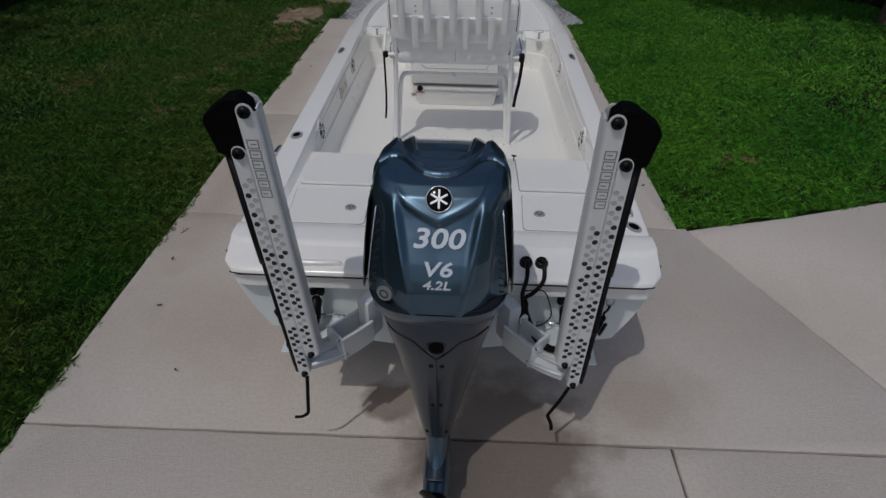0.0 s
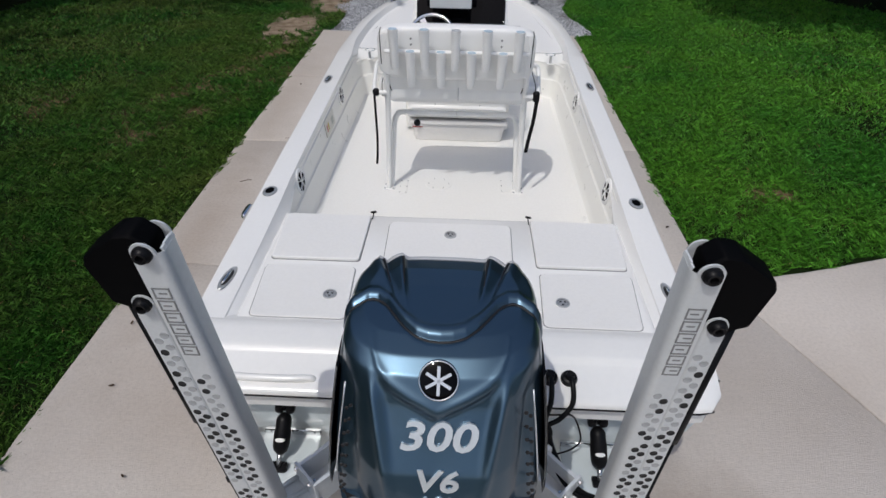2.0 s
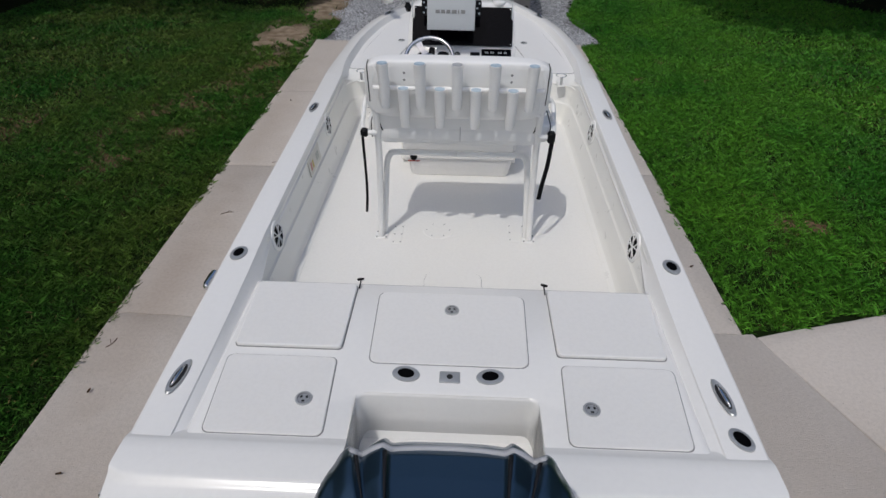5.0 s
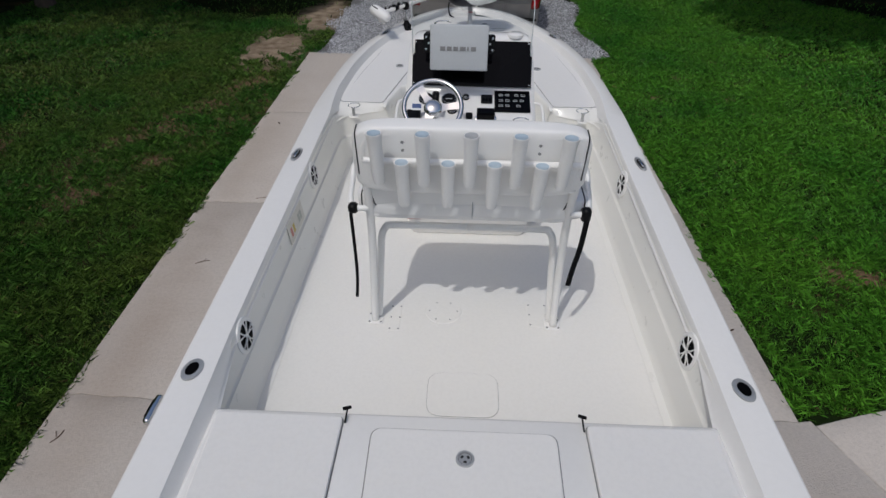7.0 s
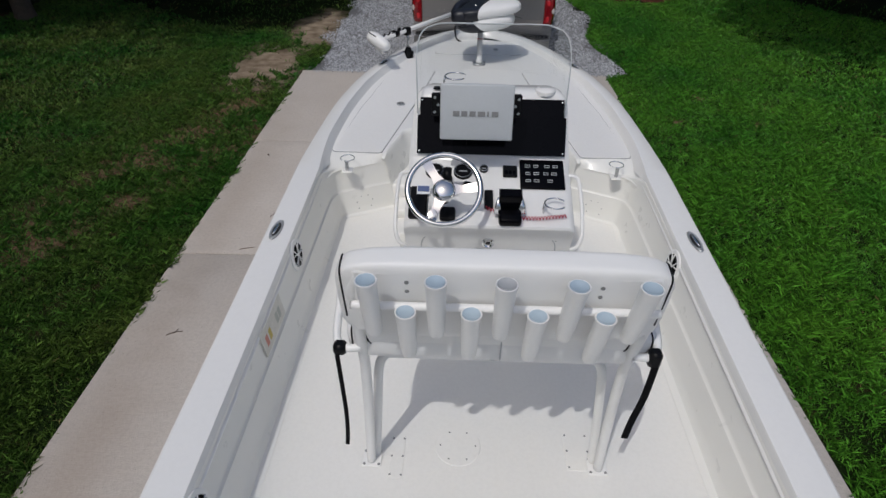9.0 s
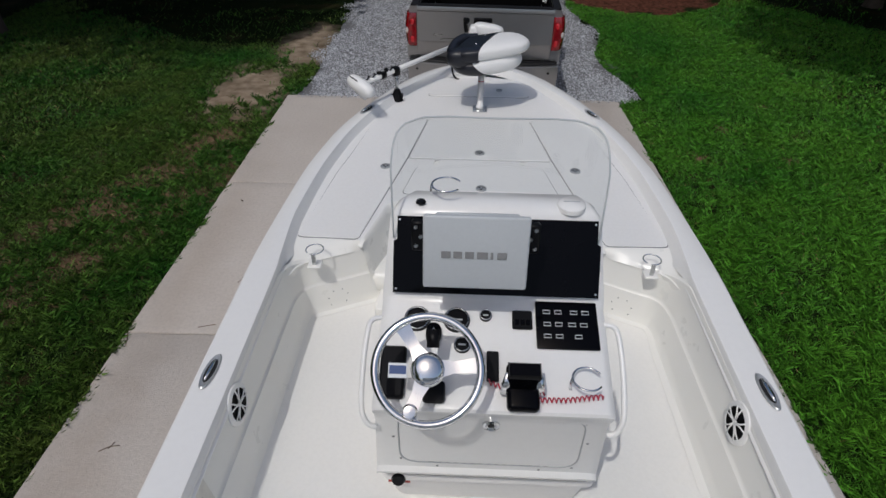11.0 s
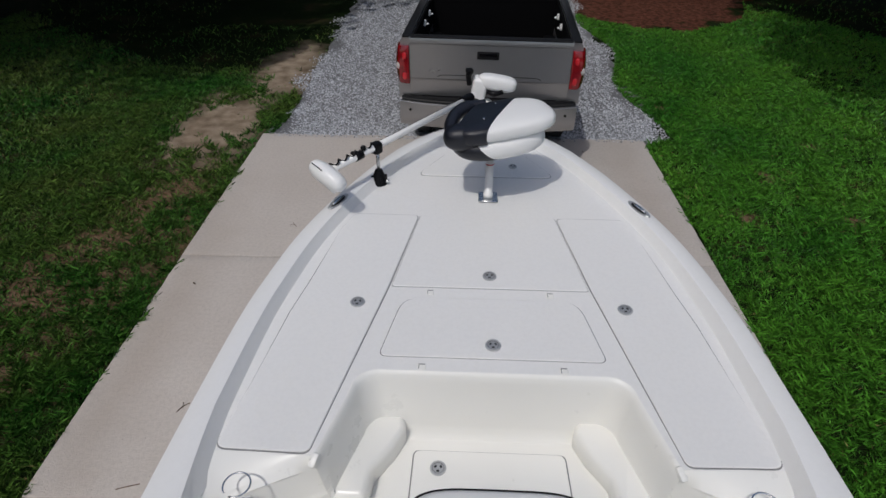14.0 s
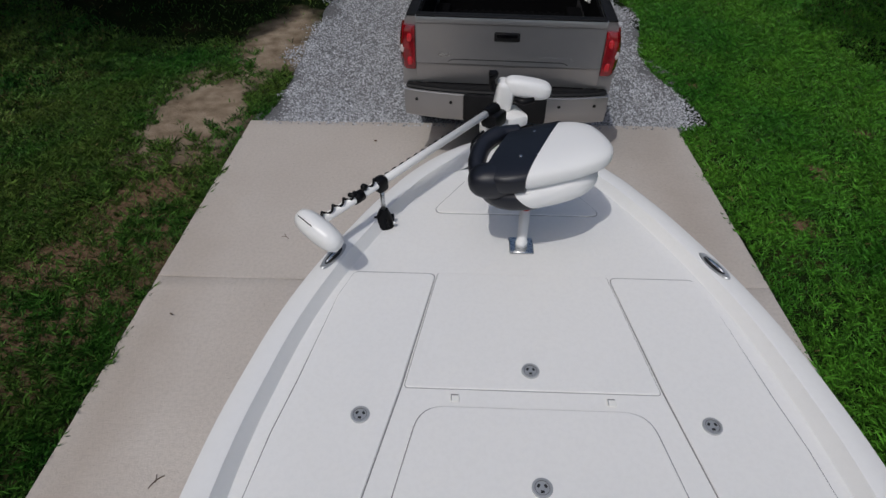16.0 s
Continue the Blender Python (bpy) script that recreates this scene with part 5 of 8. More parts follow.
for k in range(3):
    a0 = k * math.tau / 3 + math.pi / 2
    bm = bmesh.new()
    secs = []
    for r, spread, tw in ((0.045, 0.3, 0.05), (0.10, 0.48, 0.055), (0.155, 0.50, 0.05), (0.185, 0.34, 0.04), (0.198, 0.10, 0.02)):
        row = []
        for q in np.linspace(-1, 1, 7):
            a = a0 + q * spread
            row.append((MX + r * math.cos(a), 1.50 + q * tw - 0.02, 0.33 + r * math.sin(a)))
        secs.append(row)
    loft(bm, secs, around=False)
    g = bmesh.ops.solidify(bm, geom=list(bm.faces), thickness=0.006)
    part("blade", bm, BLACK, prop)
# seams and bolts on the apron
bm = bmesh.new()
tube(bm, [Vector((MX, table([0.66, 0.72, 0.86, 1.01, 1.16, 1.32, 1.42, 1.50], [1.69, 1.685, 1.67, 1.65, 1.617, 1.577, 1.553, 1.543], z) - 0.001, z)) for z in np.linspace(1.36, 0.68, 14)], 0.003, 6)
part("apron_seam", bm, SEAM, leg)


def leg_aft(x, z):
    zs = [0.66, 0.72, 0.86, 1.01, 1.16, 1.32, 1.42, 1.50, 1.56]
    ya = table(zs, [1.69, 1.685, 1.67, 1.65, 1.617, 1.577, 1.553, 1.543, 1.540], z)
    yf = table(zs, [1.96, 1.97, 1.99, 2.02, 2.05, 2.10, 2.14, 2.18, 2.20], z)
    w = table(zs, [0.076, 0.088, 0.116, 0.144, 0.173, 0.205, 0.230, 0.250, 0.259], z)
    b = (yf - ya) / 2
    return Vector((MX + x, (ya + yf) / 2 - b * max(0.0, 1 - abs(x / w) ** 2.6) ** (1 / 2.6), z))


bm = bmesh.new()
tube(bm, [leg_aft(x, table([-0.2, -0.09, 0, 0.09, 0.2], [1.48, 1.46, 1.345, 1.46, 1.48], x)) - Vector((0, 0.001, 0)) for x in np.linspace(-0.2, 0.2, 25)], 0.003, 6)
part("apron_seam", bm, SEAM, leg)
bm = bmesh.new()
pm = facing(leg_aft(0, 1.44) - Vector((0, 0.002, 0)), (1, 0, 0), (0, 0.05, 1))
lathe(bm, [(0.0, -0.02), (0.026, -0.018), (0.031, 0.002), (0.036, 0.004), (0.042, 0.0), (0.042, -0.006)], pm, 24)
pp = part("pilot_outlet", bm, LEG, leg, "dark round outlet port")
# black disc painted for the shade inside the port
bm = bmesh.new()
lathe(bm, [(0, 0.0045), (0.029, 0.0045), (0.031, -0.01)], pm, 20)
part("port_hole", bm, JET, pp)
for x, z in ((-0.022, 1.295), (0.022, 1.295), (-0.018, 0.96), (0.018, 0.96), (-0.045, 0.72), (0.045, 0.72)):
    bm = bmesh.new()
    lathe(bm, [(0, 0.004), (0.007, 0.004), (0.010, 0.002), (0.010, -0.004)], facing(leg_aft(x, z), (1, 0, 0), (0, 0, 1)), 12)
    part("bolt", bm, BLACK, leg)
bm = bmesh.new()
box(bm, (MX, 2.20, 0.86), (0.30, 0.34, 0.10), None, 0.03, 2)
box(bm, (MX - 0.12, 2.28, 0.78), (0.05, 0.24, 0.42), None, 0.015, 2)
box(bm, (MX + 0.12, 2.28, 0.78), (0.05, 0.24, 0.42), None, 0.015, 2)
box(bm, (MX, 2.37, 0.8), (0.34, 0.09, 0.5), None, 0.012, 2)
part("clamp_bracket", bm, LEG, motor, "grey clamp bracket on the transom")

# ---- shallow-water anchors and transom gear ----
def anchor(sx):
    """A folded pair of pierced arms on a cast bracket, with a black knuckle and pole on the outer side."""
    root = thing("shallow_water_anchor", "folded white aluminium shallow-water anchor beside the motor", "boat anchor", (sx * 0.66, 1.95, 0.85), BM, "anchors at the stern")
    foot_x, head_x = (0.643, 0.622) if sx > 0 else (0.617, 0.666)
    axis0 = Vector((sx * foot_x, 1.913, 0.87))
    lean = (Vector((sx * head_x, 1.785, 2.29)) - axis0).normalized()
    right = Vector((1, 0, 0))
    aft = right.cross(lean)
    if aft.y > 0:
        aft = -aft

    def at(x, h, d=0.0):
        """x: metres outwards from the seam between the arms; h: metres up the arms; d: metres towards the stern."""
        return axis0 + right * (sx * x) + lean * h + aft * d

    def disc_frame(x, h, d):
        m = facing(at(x, h, d), right, lean)
        return m if (m.to_3x3() @ Vector((0, 0, 1))).dot(aft) > 0 else m @ Matrix.Rotation(math.pi, 4, "Y")

    def arm(x0, x1, h0, h1, name, deep, r, round_end):
        """A U-shaped channel, open outwards: an after flange and a forward flange with round ends, and a round inner bend."""
        bm = bmesh.new()
        plan = [(x1, 0.03)]
        plan += [(x0 + r - r * math.sin(a), 0.03 - r + r * math.cos(a)) for a in np.linspace(0, math.pi / 2, 7)]
        plan += [(x0 + r - r * math.cos(a), 0.03 - deep + r - r * math.sin(a)) for a in np.linspace(0, math.pi / 2, 7)]
        plan += [(x1, 0.03 - deep)]
        inner_plan = [(min(max(x, x0 + 0.005), x1), min(max(d, 0.03 - deep + 0.005), 0.025)) for x, d in reversed(plan)]
        ring = plan + inner_plan
        loft(bm, [[at(x, h, d) for x, d in ring] for h in (h0, h1)])
        for hb, way in ((h1, 1), (h0, -1)):
            for d in (0.03, 0.03 - deep + 0.005):
                arc = [(x1 - round_end + round_end * math.cos(a), hb - way * 0.002 + way * round_end * math.sin(a)) for a in np.linspace(0, math.pi, 15)]
                loft(bm, [[at(x, h, d) for x, h in arc], [at(x, h, d - 0.005) for x, h in arc]])
            # the bend's end, cut back in a hollow curve
            for k in range(6):
                t0, t1 = k / 6, (k + 1) / 6
                hh = hb + way * round_end * 0.7 * (1 - abs(2 * (t0 + t1) / 2 - 1)) ** 0.6 * 0.5
                dd0, dd1 = 0.03 - deep * t0, 0.03 - deep * t1
                loft(bm, [[at(x0, hb - way * 0.002, dd0), at(x0 + 0.005, hb - way * 0.002, dd0), at(x0 + 0.005, hb - way * 0.002, dd1), at(x0, hb - way * 0.002, dd1)],
                          [at(x0 + 0.004, hh, dd0), at(x0 + 0.009, hh, dd0), at(x0 + 0.009, hh, dd1), at(x0 + 0.004, hh, dd1)]]) if 0 < k < 5 else None
        return part(name, bm, ANODE, root, "white pierced aluminium channel arm", smooth=30)

    inner = arm(-0.074, -0.001, 0.168, 1.430, "inner_arm", 0.085, 0.026, 0.030)
    outer = arm(0.001, 0.056, 0.014, 1.270, "outer_arm", 0.07, 0.010, 0.0275)
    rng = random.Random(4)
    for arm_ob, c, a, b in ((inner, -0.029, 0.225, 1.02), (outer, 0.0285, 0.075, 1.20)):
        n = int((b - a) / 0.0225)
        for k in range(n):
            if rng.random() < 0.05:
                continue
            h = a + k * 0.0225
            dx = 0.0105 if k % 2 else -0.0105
            # uncut holes: discs painted dark for shaded insides, grey for lit far flange
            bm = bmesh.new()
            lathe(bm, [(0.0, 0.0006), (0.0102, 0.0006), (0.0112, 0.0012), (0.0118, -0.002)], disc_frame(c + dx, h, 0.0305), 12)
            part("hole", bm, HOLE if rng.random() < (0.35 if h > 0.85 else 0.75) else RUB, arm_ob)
    # engraving as plain outlined blocks
    turn = facing((0, 0, 0), right, lean) @ Matrix.Rotation(math.pi / 2, 4, "X")
    for k in range(6):
        bm = bmesh.new()
        h = 1.100 + k * 0.0415
        for dx, dh, sx1, sh in ((-0.019, 0, 0.004, 0.036), (0.019, 0, 0.004, 0.036), (0, -0.016, 0.040, 0.004), (0, 0.016, 0.040, 0.004), (0.004 - 0.003 * (k % 3), 0, 0.020, 0.004)):
            box(bm, at(-0.031 + dx, h + dh, 0.0302), (sx1, 0.0024, sh), turn)
        part("engraved_bar", bm, GAP, inner, "grey engraved block outline")
    for c, h in ((-0.031, 1.430), (0.0285, 1.270), (-0.031, 0.168), (0.0285, 0.014)):
        bm = bmesh.new()
        rr = 0.0215 if h > 1 else 0.015
        lathe(bm, [(0.0, 0.008), (rr * 0.40, 0.008), (rr * 0.45, 0.018), (rr * 0.72, 0.019), (rr * 0.82, 0.012), (rr, 0.009), (rr * 1.04, 0.003), (rr * 1.04, -0.004)], disc_frame(c, h, 0.0305), 20)
        part("pivot_bolt", bm, BLACK, root, "black pivot bolt")
    # knuckle: a blunt wedge between the flanges
    bm = bmesh.new()
    shape = rounded([Vector(p) for p in ((-0.045, 1.33), (-0.045, 1.445), (-0.012, 1.474), (0.030, 1.468), (0.118, 1.405), (0.128, 1.380), (0.107, 1.262), (0.075, 1.248), (0.020, 1.20))], [0.01, 0.02, 0.02, 0.03, 0.012, 0.012, 0.010, 0.01, 0.02], 4)
    loft(bm, [[at(lerp(0.04, p.x, 0.95), lerp(1.36, p.y, 0.96), 0.024) for p in shape], [at(p.x, p.y, 0.018) for p in shape], [at(p.x, p.y, -0.045) for p in shape], [at(lerp(0.04, p.x, 0.95), lerp(1.36, p.y, 0.96), -0.050) for p in shape]])
    part("knuckle", bm, JET, root, "blunt black plastic knuckle")
    bm = bmesh.new()
    tube(bm, [at(0.078, 1.24, -0.01), at(0.078, 0.75, -0.01), at(0.078, 0.72, -0.01)], 0.020, 12)
    tube(bm, [at(0.078, 0.73, -0.01), at(0.080, 0.06, -0.01), at(0.080, -0.02, -0.01)], [0.014, 0.013, 0.010], 10)
    part("pole", bm, BLACK, root, "black folding pole")
    for h in (0.36, 0.19):
        bm = bmesh.new()
        box(bm, at(0.066, h, -0.006), (0.05, 0.035, 0.03), facing((0, 0, 0), right, lean), 0.005, 1)
        part("pole_clip", bm, BLACK, root)
    # cast bracket: a curved open tray bolted to a flange, and a ribbed foot under the arms
    bend = curve([Vector((0.385, 2.20, 0)), Vector((0.425, 2.15, 0)), Vector((0.470, 2.10, 0)), Vector((0.515, 2.055, 0))], 4)

    def wall(off, z0, z1, thick=0.010):
        bm = bmesh.new()
        secs = []
        for k, p in enumerate(bend):
            a, b = bend[max(k - 1, 0)], bend[min(k + 1, len(bend) - 1)]
            t = (b - a).normalized()
            n = Vector((-t.y, t.x, 0))
            secs.append([(sx * (p + n * (off + q)).x, (p + n * (off + q)).y, z) for q, z in ((0, z0), (0, z1), (thick, z1), (thick, z0))])
        loft(bm, secs)
        return bm

    bracket = part("bracket", wall(-0.055, 0.845, 0.975), ANODE, root, "white cast mounting bracket", smooth=30)
    part("bracket_wall", wall(0.045, 0.86, 0.995), ANODE, bracket)
    part("bracket_tray", wall(-0.05, 0.88, 0.892, 0.10), ANODE, bracket)
    part("top_rib", wall(-0.058, 0.968, 0.982, 0.016), ANODE, bracket)
    part("top_rib", wall(0.043, 0.990, 1.004, 0.016), ANODE, bracket)
    bm = bmesh.new()
    fm = facing((sx * 0.515, 2.055, 0.925), (0.75 * sx, 0.66, 0.0), (0, 0, 1))
    plate(bm, rounded([Vector(p) for p in ((-0.075, -0.075), (0.075, -0.06), (0.075, 0.085), (-0.05, 0.06))], 0.015), -0.006, 0.006, 0.002)
    bmesh.ops.transform(bm, matrix=fm, verts=bm.verts)
    flange = part("flange", bm, ANODE, bracket, "white bolted flange")
    for bx, by in ((-0.055, -0.05), (-0.03, 0.045), (0.055, 0.06), (0.055, -0.04)):
        bm = bmesh.new()
        for way in (1, -1):
            lathe(bm, [(0, 0.012), (0.008, 0.012), (0.010, 0.006), (0.010, 0.0)], fm @ Matrix.Translation((bx, by, 0.006 * way)) @ Matrix.Rotation(0 if way > 0 else math.pi, 4, "X"), 8)
        part("bolt", bm, CHROME, flange)
    bm = bmesh.new()
    loft(bm, [[(sx * x, y, z) for x, y, z in ring] for ring in (
        [(0.475, 2.01, 0.870), (0.565, 2.10, 0.900), (0.565, 2.10, 0.885), (0.475, 2.01, 0.855)],
        [(0.545, 1.955, 0.885), (0.615, 2.02, 0.935), (0.615, 2.02, 0.915), (0.545, 1.955, 0.865)],
        [(0.615, 1.905, 0.905), (0.665, 1.955, 0.955), (0.665, 1.955, 0.93), (0.615, 1.905, 0.88)])])
    part("bracket_foot", bm, ANODE, bracket, "white ribbed casting under the arms", smooth=30)
    for q in (0.0, 0.5, 1.0):
        bm = bmesh.new()
        a, b, c = Vector((lerp(0.475, 0.565, q), lerp(2.01, 2.10, q), lerp(0.875, 0.905, q))), Vector((lerp(0.545, 0.615, q), lerp(1.955, 2.02, q), lerp(0.89, 0.94, q))), Vector((lerp(0.615, 0.665, q), lerp(1.905, 1.955, q), lerp(0.912, 0.962, q)))
        tube(bm, [(sx * p.x, p.y, p.z + 0.008) for p in (a, b, c)], 0.010, 8)
        part("rib", bm, ANODE, bracket)
    bm = bmesh.new()
    box(bm, (sx * 0.37, 2.25, 0.95), (0.075, 0.12, 0.26), Matrix.Rotation(sx * 0.5, 4, "Z"), 0.012, 2)
    part("jack_plate", bm, ANODE, root, "white cast jack plate arm", smooth=30)
    # hanging strap
    bm = bmesh.new()
    if sx < 0:
        pts = [at(0.03, -0.02, 0.0), (-0.66, 1.93, 0.76), (-0.672, 1.935, 0.66), (-0.684, 1.94, 0.56), (-0.695, 1.945, 0.49), (-0.73, 1.94, 0.462), (-0.765, 1.93, 0.47)]
    else:
        pts = [at(0.03, -0.02, 0.0), (0.655, 1.93, 0.75), (0.62, 1.92, 0.67), (0.590, 1.91, 0.615), (0.590, 1.91, 0.59), (0.612, 1.915, 0.53), (0.622, 1.915, 0.475)]
    tube(bm, curve(pts, 4), 0.011, 6, flat=0.3)
    part("strap", bm, BLACKCLOTH, root, "loose black webbing strap")
    return root


anchor(-1)
anchor(1)


def trim_cylinder(sx, label):
    top, low = Vector((sx * 0.682, 2.372, 0.99)), Vector((sx * 0.703, 2.215, 0.785))
    d = (low - top).normalized()
    root = thing("trim_tab_cylinder", label, "hydraulic cylinder", tuple(low), BM, "trim tabs")
    bm = bmesh.new()
    tube(bm, [top + d * k for k in (0.02, 0.035, 0.05, 0.085, 0.10, 0.165, 0.185, 0.20)], [0.014, 0.028, 0.034, 0.034, 0.037, 0.036, 0.030, 0.016], 18)
    body = part("body", bm, BLACK, root)
    bm = bmesh.new()
    tube(bm, [top + d * 0.19, low], 0.012, 10)
    part("rod", bm, STEEL, root)
    for dx in (-0.024, 0.024):
        bm = bmesh.new()
        lathe(bm, [(0, 0.02), (0.018, 0.016), (0.022, 0.0), (0.016, -0.014)], Matrix.Translation(top + Vector((dx, -0.008, 0.005))), 14)
        part("hose_knob", bm, BLACK, root)
    bm = bmesh.new()
    box(bm, top + Vector((0, 0.022, -0.005)), (0.07, 0.04, 0.05), None, 0.008, 1)
    part("upper_mount", bm, BLACK, root)
    bm = bmesh.new()
    m = facing(top + d * 0.12 + Vector((0, -0.034, 0.012)), (1, 0, 0), -d)
    lathe(bm, [(0, 0.004), (0.020, 0.002), (0.022, -0.004)], m @ Matrix.Diagonal((1, 0.45, 1, 1)), 18)
    part("label_patch", bm, POWDER, body, "pale oval label")
    bm = bmesh.new()
    box(bm, low, (0.07, 0.05, 0.02), None, 0.005, 1)
    box(bm, low + Vector((0.03, 0, 0)), (0.02, 0.03, 0.04), None, 0.005, 1)
    part("lower_mount", bm, BLACK, root)
    bm = bmesh.new()
    box(bm, (sx * 0.70, 2.26, 0.772), (0.30, 0.27, 0.010), Matrix.Rotation(0.06, 4, "X"), 0.004, 1)
    part("trim_tab", bm, HULLSIDE, root, "pale flat trim tab plate")
    bm = bmesh.new()
    box(bm, (sx * 0.68, 2.395, 0.795), (0.26, 0.02, 0.035), None, 0.004, 1)
    hinge = part("hinge", bm, CHROME, root, "bright hinge strip")
    for k in range(5):
        bm = bmesh.new()
        lathe(bm, [(0, 0.003), (0.006, 0.002), (0.007, 0)], facing((sx * 0.68 - 0.10 + k * 0.05, 2.385, 0.80), (1, 0, 0), (0, 0, 1)), 8)
        part("screw", bm, STEEL, hinge)


trim_cylinder(-1, "black trim tab cylinder on the port transom")
trim_cylinder(1, "black trim tab cylinder on the starboard transom")


def boot_and_hose(x, pts):
    root = thing("rigging_hose", "black rigging hose with a rubber deck boot", "hose", (x, 2.40, 1.20), BM, "rigging hoses")
    bm = bmesh.new()
    lathe(bm, [(0, 0.034), (0.015, 0.034), (0.020, 0.018), (0.030, 0.014), (0.035, 0.0), (0.035, -0.012)], Matrix.Translation((x, 2.405, 1.224)) @ Matrix.Rotation(0.3, 4, "X"), 18)
    part("boot", bm, BLACK, root, "round black rubber boot")
    bm = bmesh.new()
    tube(bm, curve([(x, 2.40, 1.24)] + pts, 6), 0.011, 8)
    part("hose", bm, BLACK, root)


RUN = [(0.438, 2.245, 1.06), (0.444, 2.235, 1.01), (0.472, 2.195, 0.955), (0.514, 2.12, 0.925), (0.565, 2.06, 0.93), (0.616, 2.0, 0.985)]
boot_and_hose(0.450, [(0.45, 2.35, 1.25), (0.449, 2.30, 1.195), (0.431, 2.265, 1.13)] + RUN)
boot_and_hose(0.532, [(0.536, 2.36, 1.25), (0.536, 2.30, 1.19), (0.490, 2.27, 1.13), (0.446, 2.26, 1.10)] + [(x + 0.016, y + 0.004, z + 0.014) for x, y, z in RUN])
cable = thing("battery_cable", "thin black cable looped on the transom", "cable", (0.45, 2.3, 1.0), BM)
bm = bmesh.new()
tube(bm, curve([(0.432, 2.30, 1.112), (0.50, 2.30, 1.118), (0.546, 2.30, 1.115), (0.580, 2.30, 1.05), (0.604, 2.30, 0.95), (0.57, 2.30, 0.885), (0.506, 2.28, 0.875), (0.46, 2.24, 0.90)], 6), 0.004, 6)
part("cable_loop", bm, BLACK, cable)
bm = bmesh.new()
box(bm, (0.445, 2.232, 0.985), (0.05, 0.05, 0.06), None, 0.012, 2)
part("cable_clamp", bm, POWDER, cable, "white cable clamp")
bm = bmesh.new()
box(bm, (0.425, 2.225, 0.99), (0.03, 0.03, 0.07), None, 0.008, 1)
part("cable_tape", bm, BLACK, cable)


def tie_down(sx):
    root = thing("tie_down_strap", "black ratchet tie-down strap hooked to a transom eye", "strap", (sx * 0.96, 2.38, 0.95), BM, "transom tie-downs")
    bm = bmesh.new()
    tube(bm, [(sx * (0.93 + 0.022 * math.cos(a)), 2.375, 1.0 + 0.03 * math.sin(a)) for a in np.linspace(0, math.tau, 17)[:-1]], 0.006, 8, closed=True)
    part("eye_bolt", bm, STEEL, root, "stainless U-bolt eye")
    bm = bmesh.new()
    tube(bm, curve([(sx * 0.93, 2.37, 0.975), (sx * 0.92, 2.36, 0.95), (sx * 0.90, 2.35, 0.93), (sx * 0.91, 2.34, 0.90)], 4), 0.007, 8)
    part("hook", bm, BLACK, root)
    bm = bmesh.new()
    tube(bm, [(sx * 0.90, 2.34, 0.92), (sx * 0.87, 2.34, 0.86), (sx * 0.82, 2.35, 0.74), (sx * 0.80, 2.36, 0.55), (sx * 0.78, 2.40, 0.45)], [0.02, 0.03, 0.03, 0.022, 0.022], 8, flat=0.25, up=(0, 1, 0))
    part("webbing", bm, BLACKCLOTH, root)
    bm = bmesh.new()
    box(bm, (sx * 0.86, 2.32, 0.86), (0.05, 0.045, 0.11), Matrix.Rotation(sx * 0.25, 4, "Y"), 0.01, 2)
    tube(bm, [(sx * 0.885, 2.30, 0.82), (sx * 0.90, 2.28, 0.92)], 0.010, 6)
    part("ratchet", bm, BLACK, root, "black ratchet buckle")


tie_down(-1)
tie_down(1)
# starboard transom drain fitting
bm = bmesh.new()
box(bm, (0.955, 2.415, 1.065), (0.10, 0.012, 0.022), None, 0.004, 1)
part("vent_slot", bm, BLACK, boat, "dark slotted transom vent")

# ---- leaning post ----
def bent(pts, r, parent, name, mat_=None, label="", n=5, seg=12):
    bm = bmesh.new()
    tube(bm, curve(pts, n), r, seg)
    return part(name, bm, mat_ or POWDER, parent, label)


def pillow(bm, c, s, e=3.0, n=28, levels=10, m=None):
    """A cushion: a rounded block of half sizes s."""
    rings = []
    for k in range(levels + 1):
        a = -math.pi / 2 + math.pi * k / levels
        cz, sz = math.cos(a), math.sin(a)
        z = math.copysign(abs(sz) ** (2 / e), sz) * s[2]
        q = abs(cz) ** (2 / e)
        ring = []
        for j in range(n):
            b = j * math.tau / n
            cx, sy = math.cos(b), math.sin(b)
            p = Vector((math.copysign(abs(cx) ** (2 / e), cx) * s[0] * max(q, 0.02), math.copysign(abs(sy) ** (2 / e), sy) * s[1] * max(q, 0.02), z))
            ring.append(bm.verts.new(Vector(c) + (m @ p if m is not None else p)))
        rings.append(ring)
    skin(bm, rings)
    bmesh.ops.recalc_face_normals(bm, faces=list(bm.faces))


def piping_ring(c, s, e, f, m=None):
    """A line round a cushion where it is cut at the fraction f of its half width."""
    k = (1 - abs(f) ** e) ** (1 / e) * 1.01
    out = []
    for a in np.linspace(0, math.tau, 49)[:-1]:
        ca, sa = math.cos(a), math.sin(a)
        p = Vector((f * s[0], math.copysign(abs(ca) ** (2 / e), ca) * s[1] * k, math.copysign(abs(sa) ** (2 / e), sa) * s[2] * k))
        out.append(Vector(c) + (m @ p if m is not None else p))
    return out


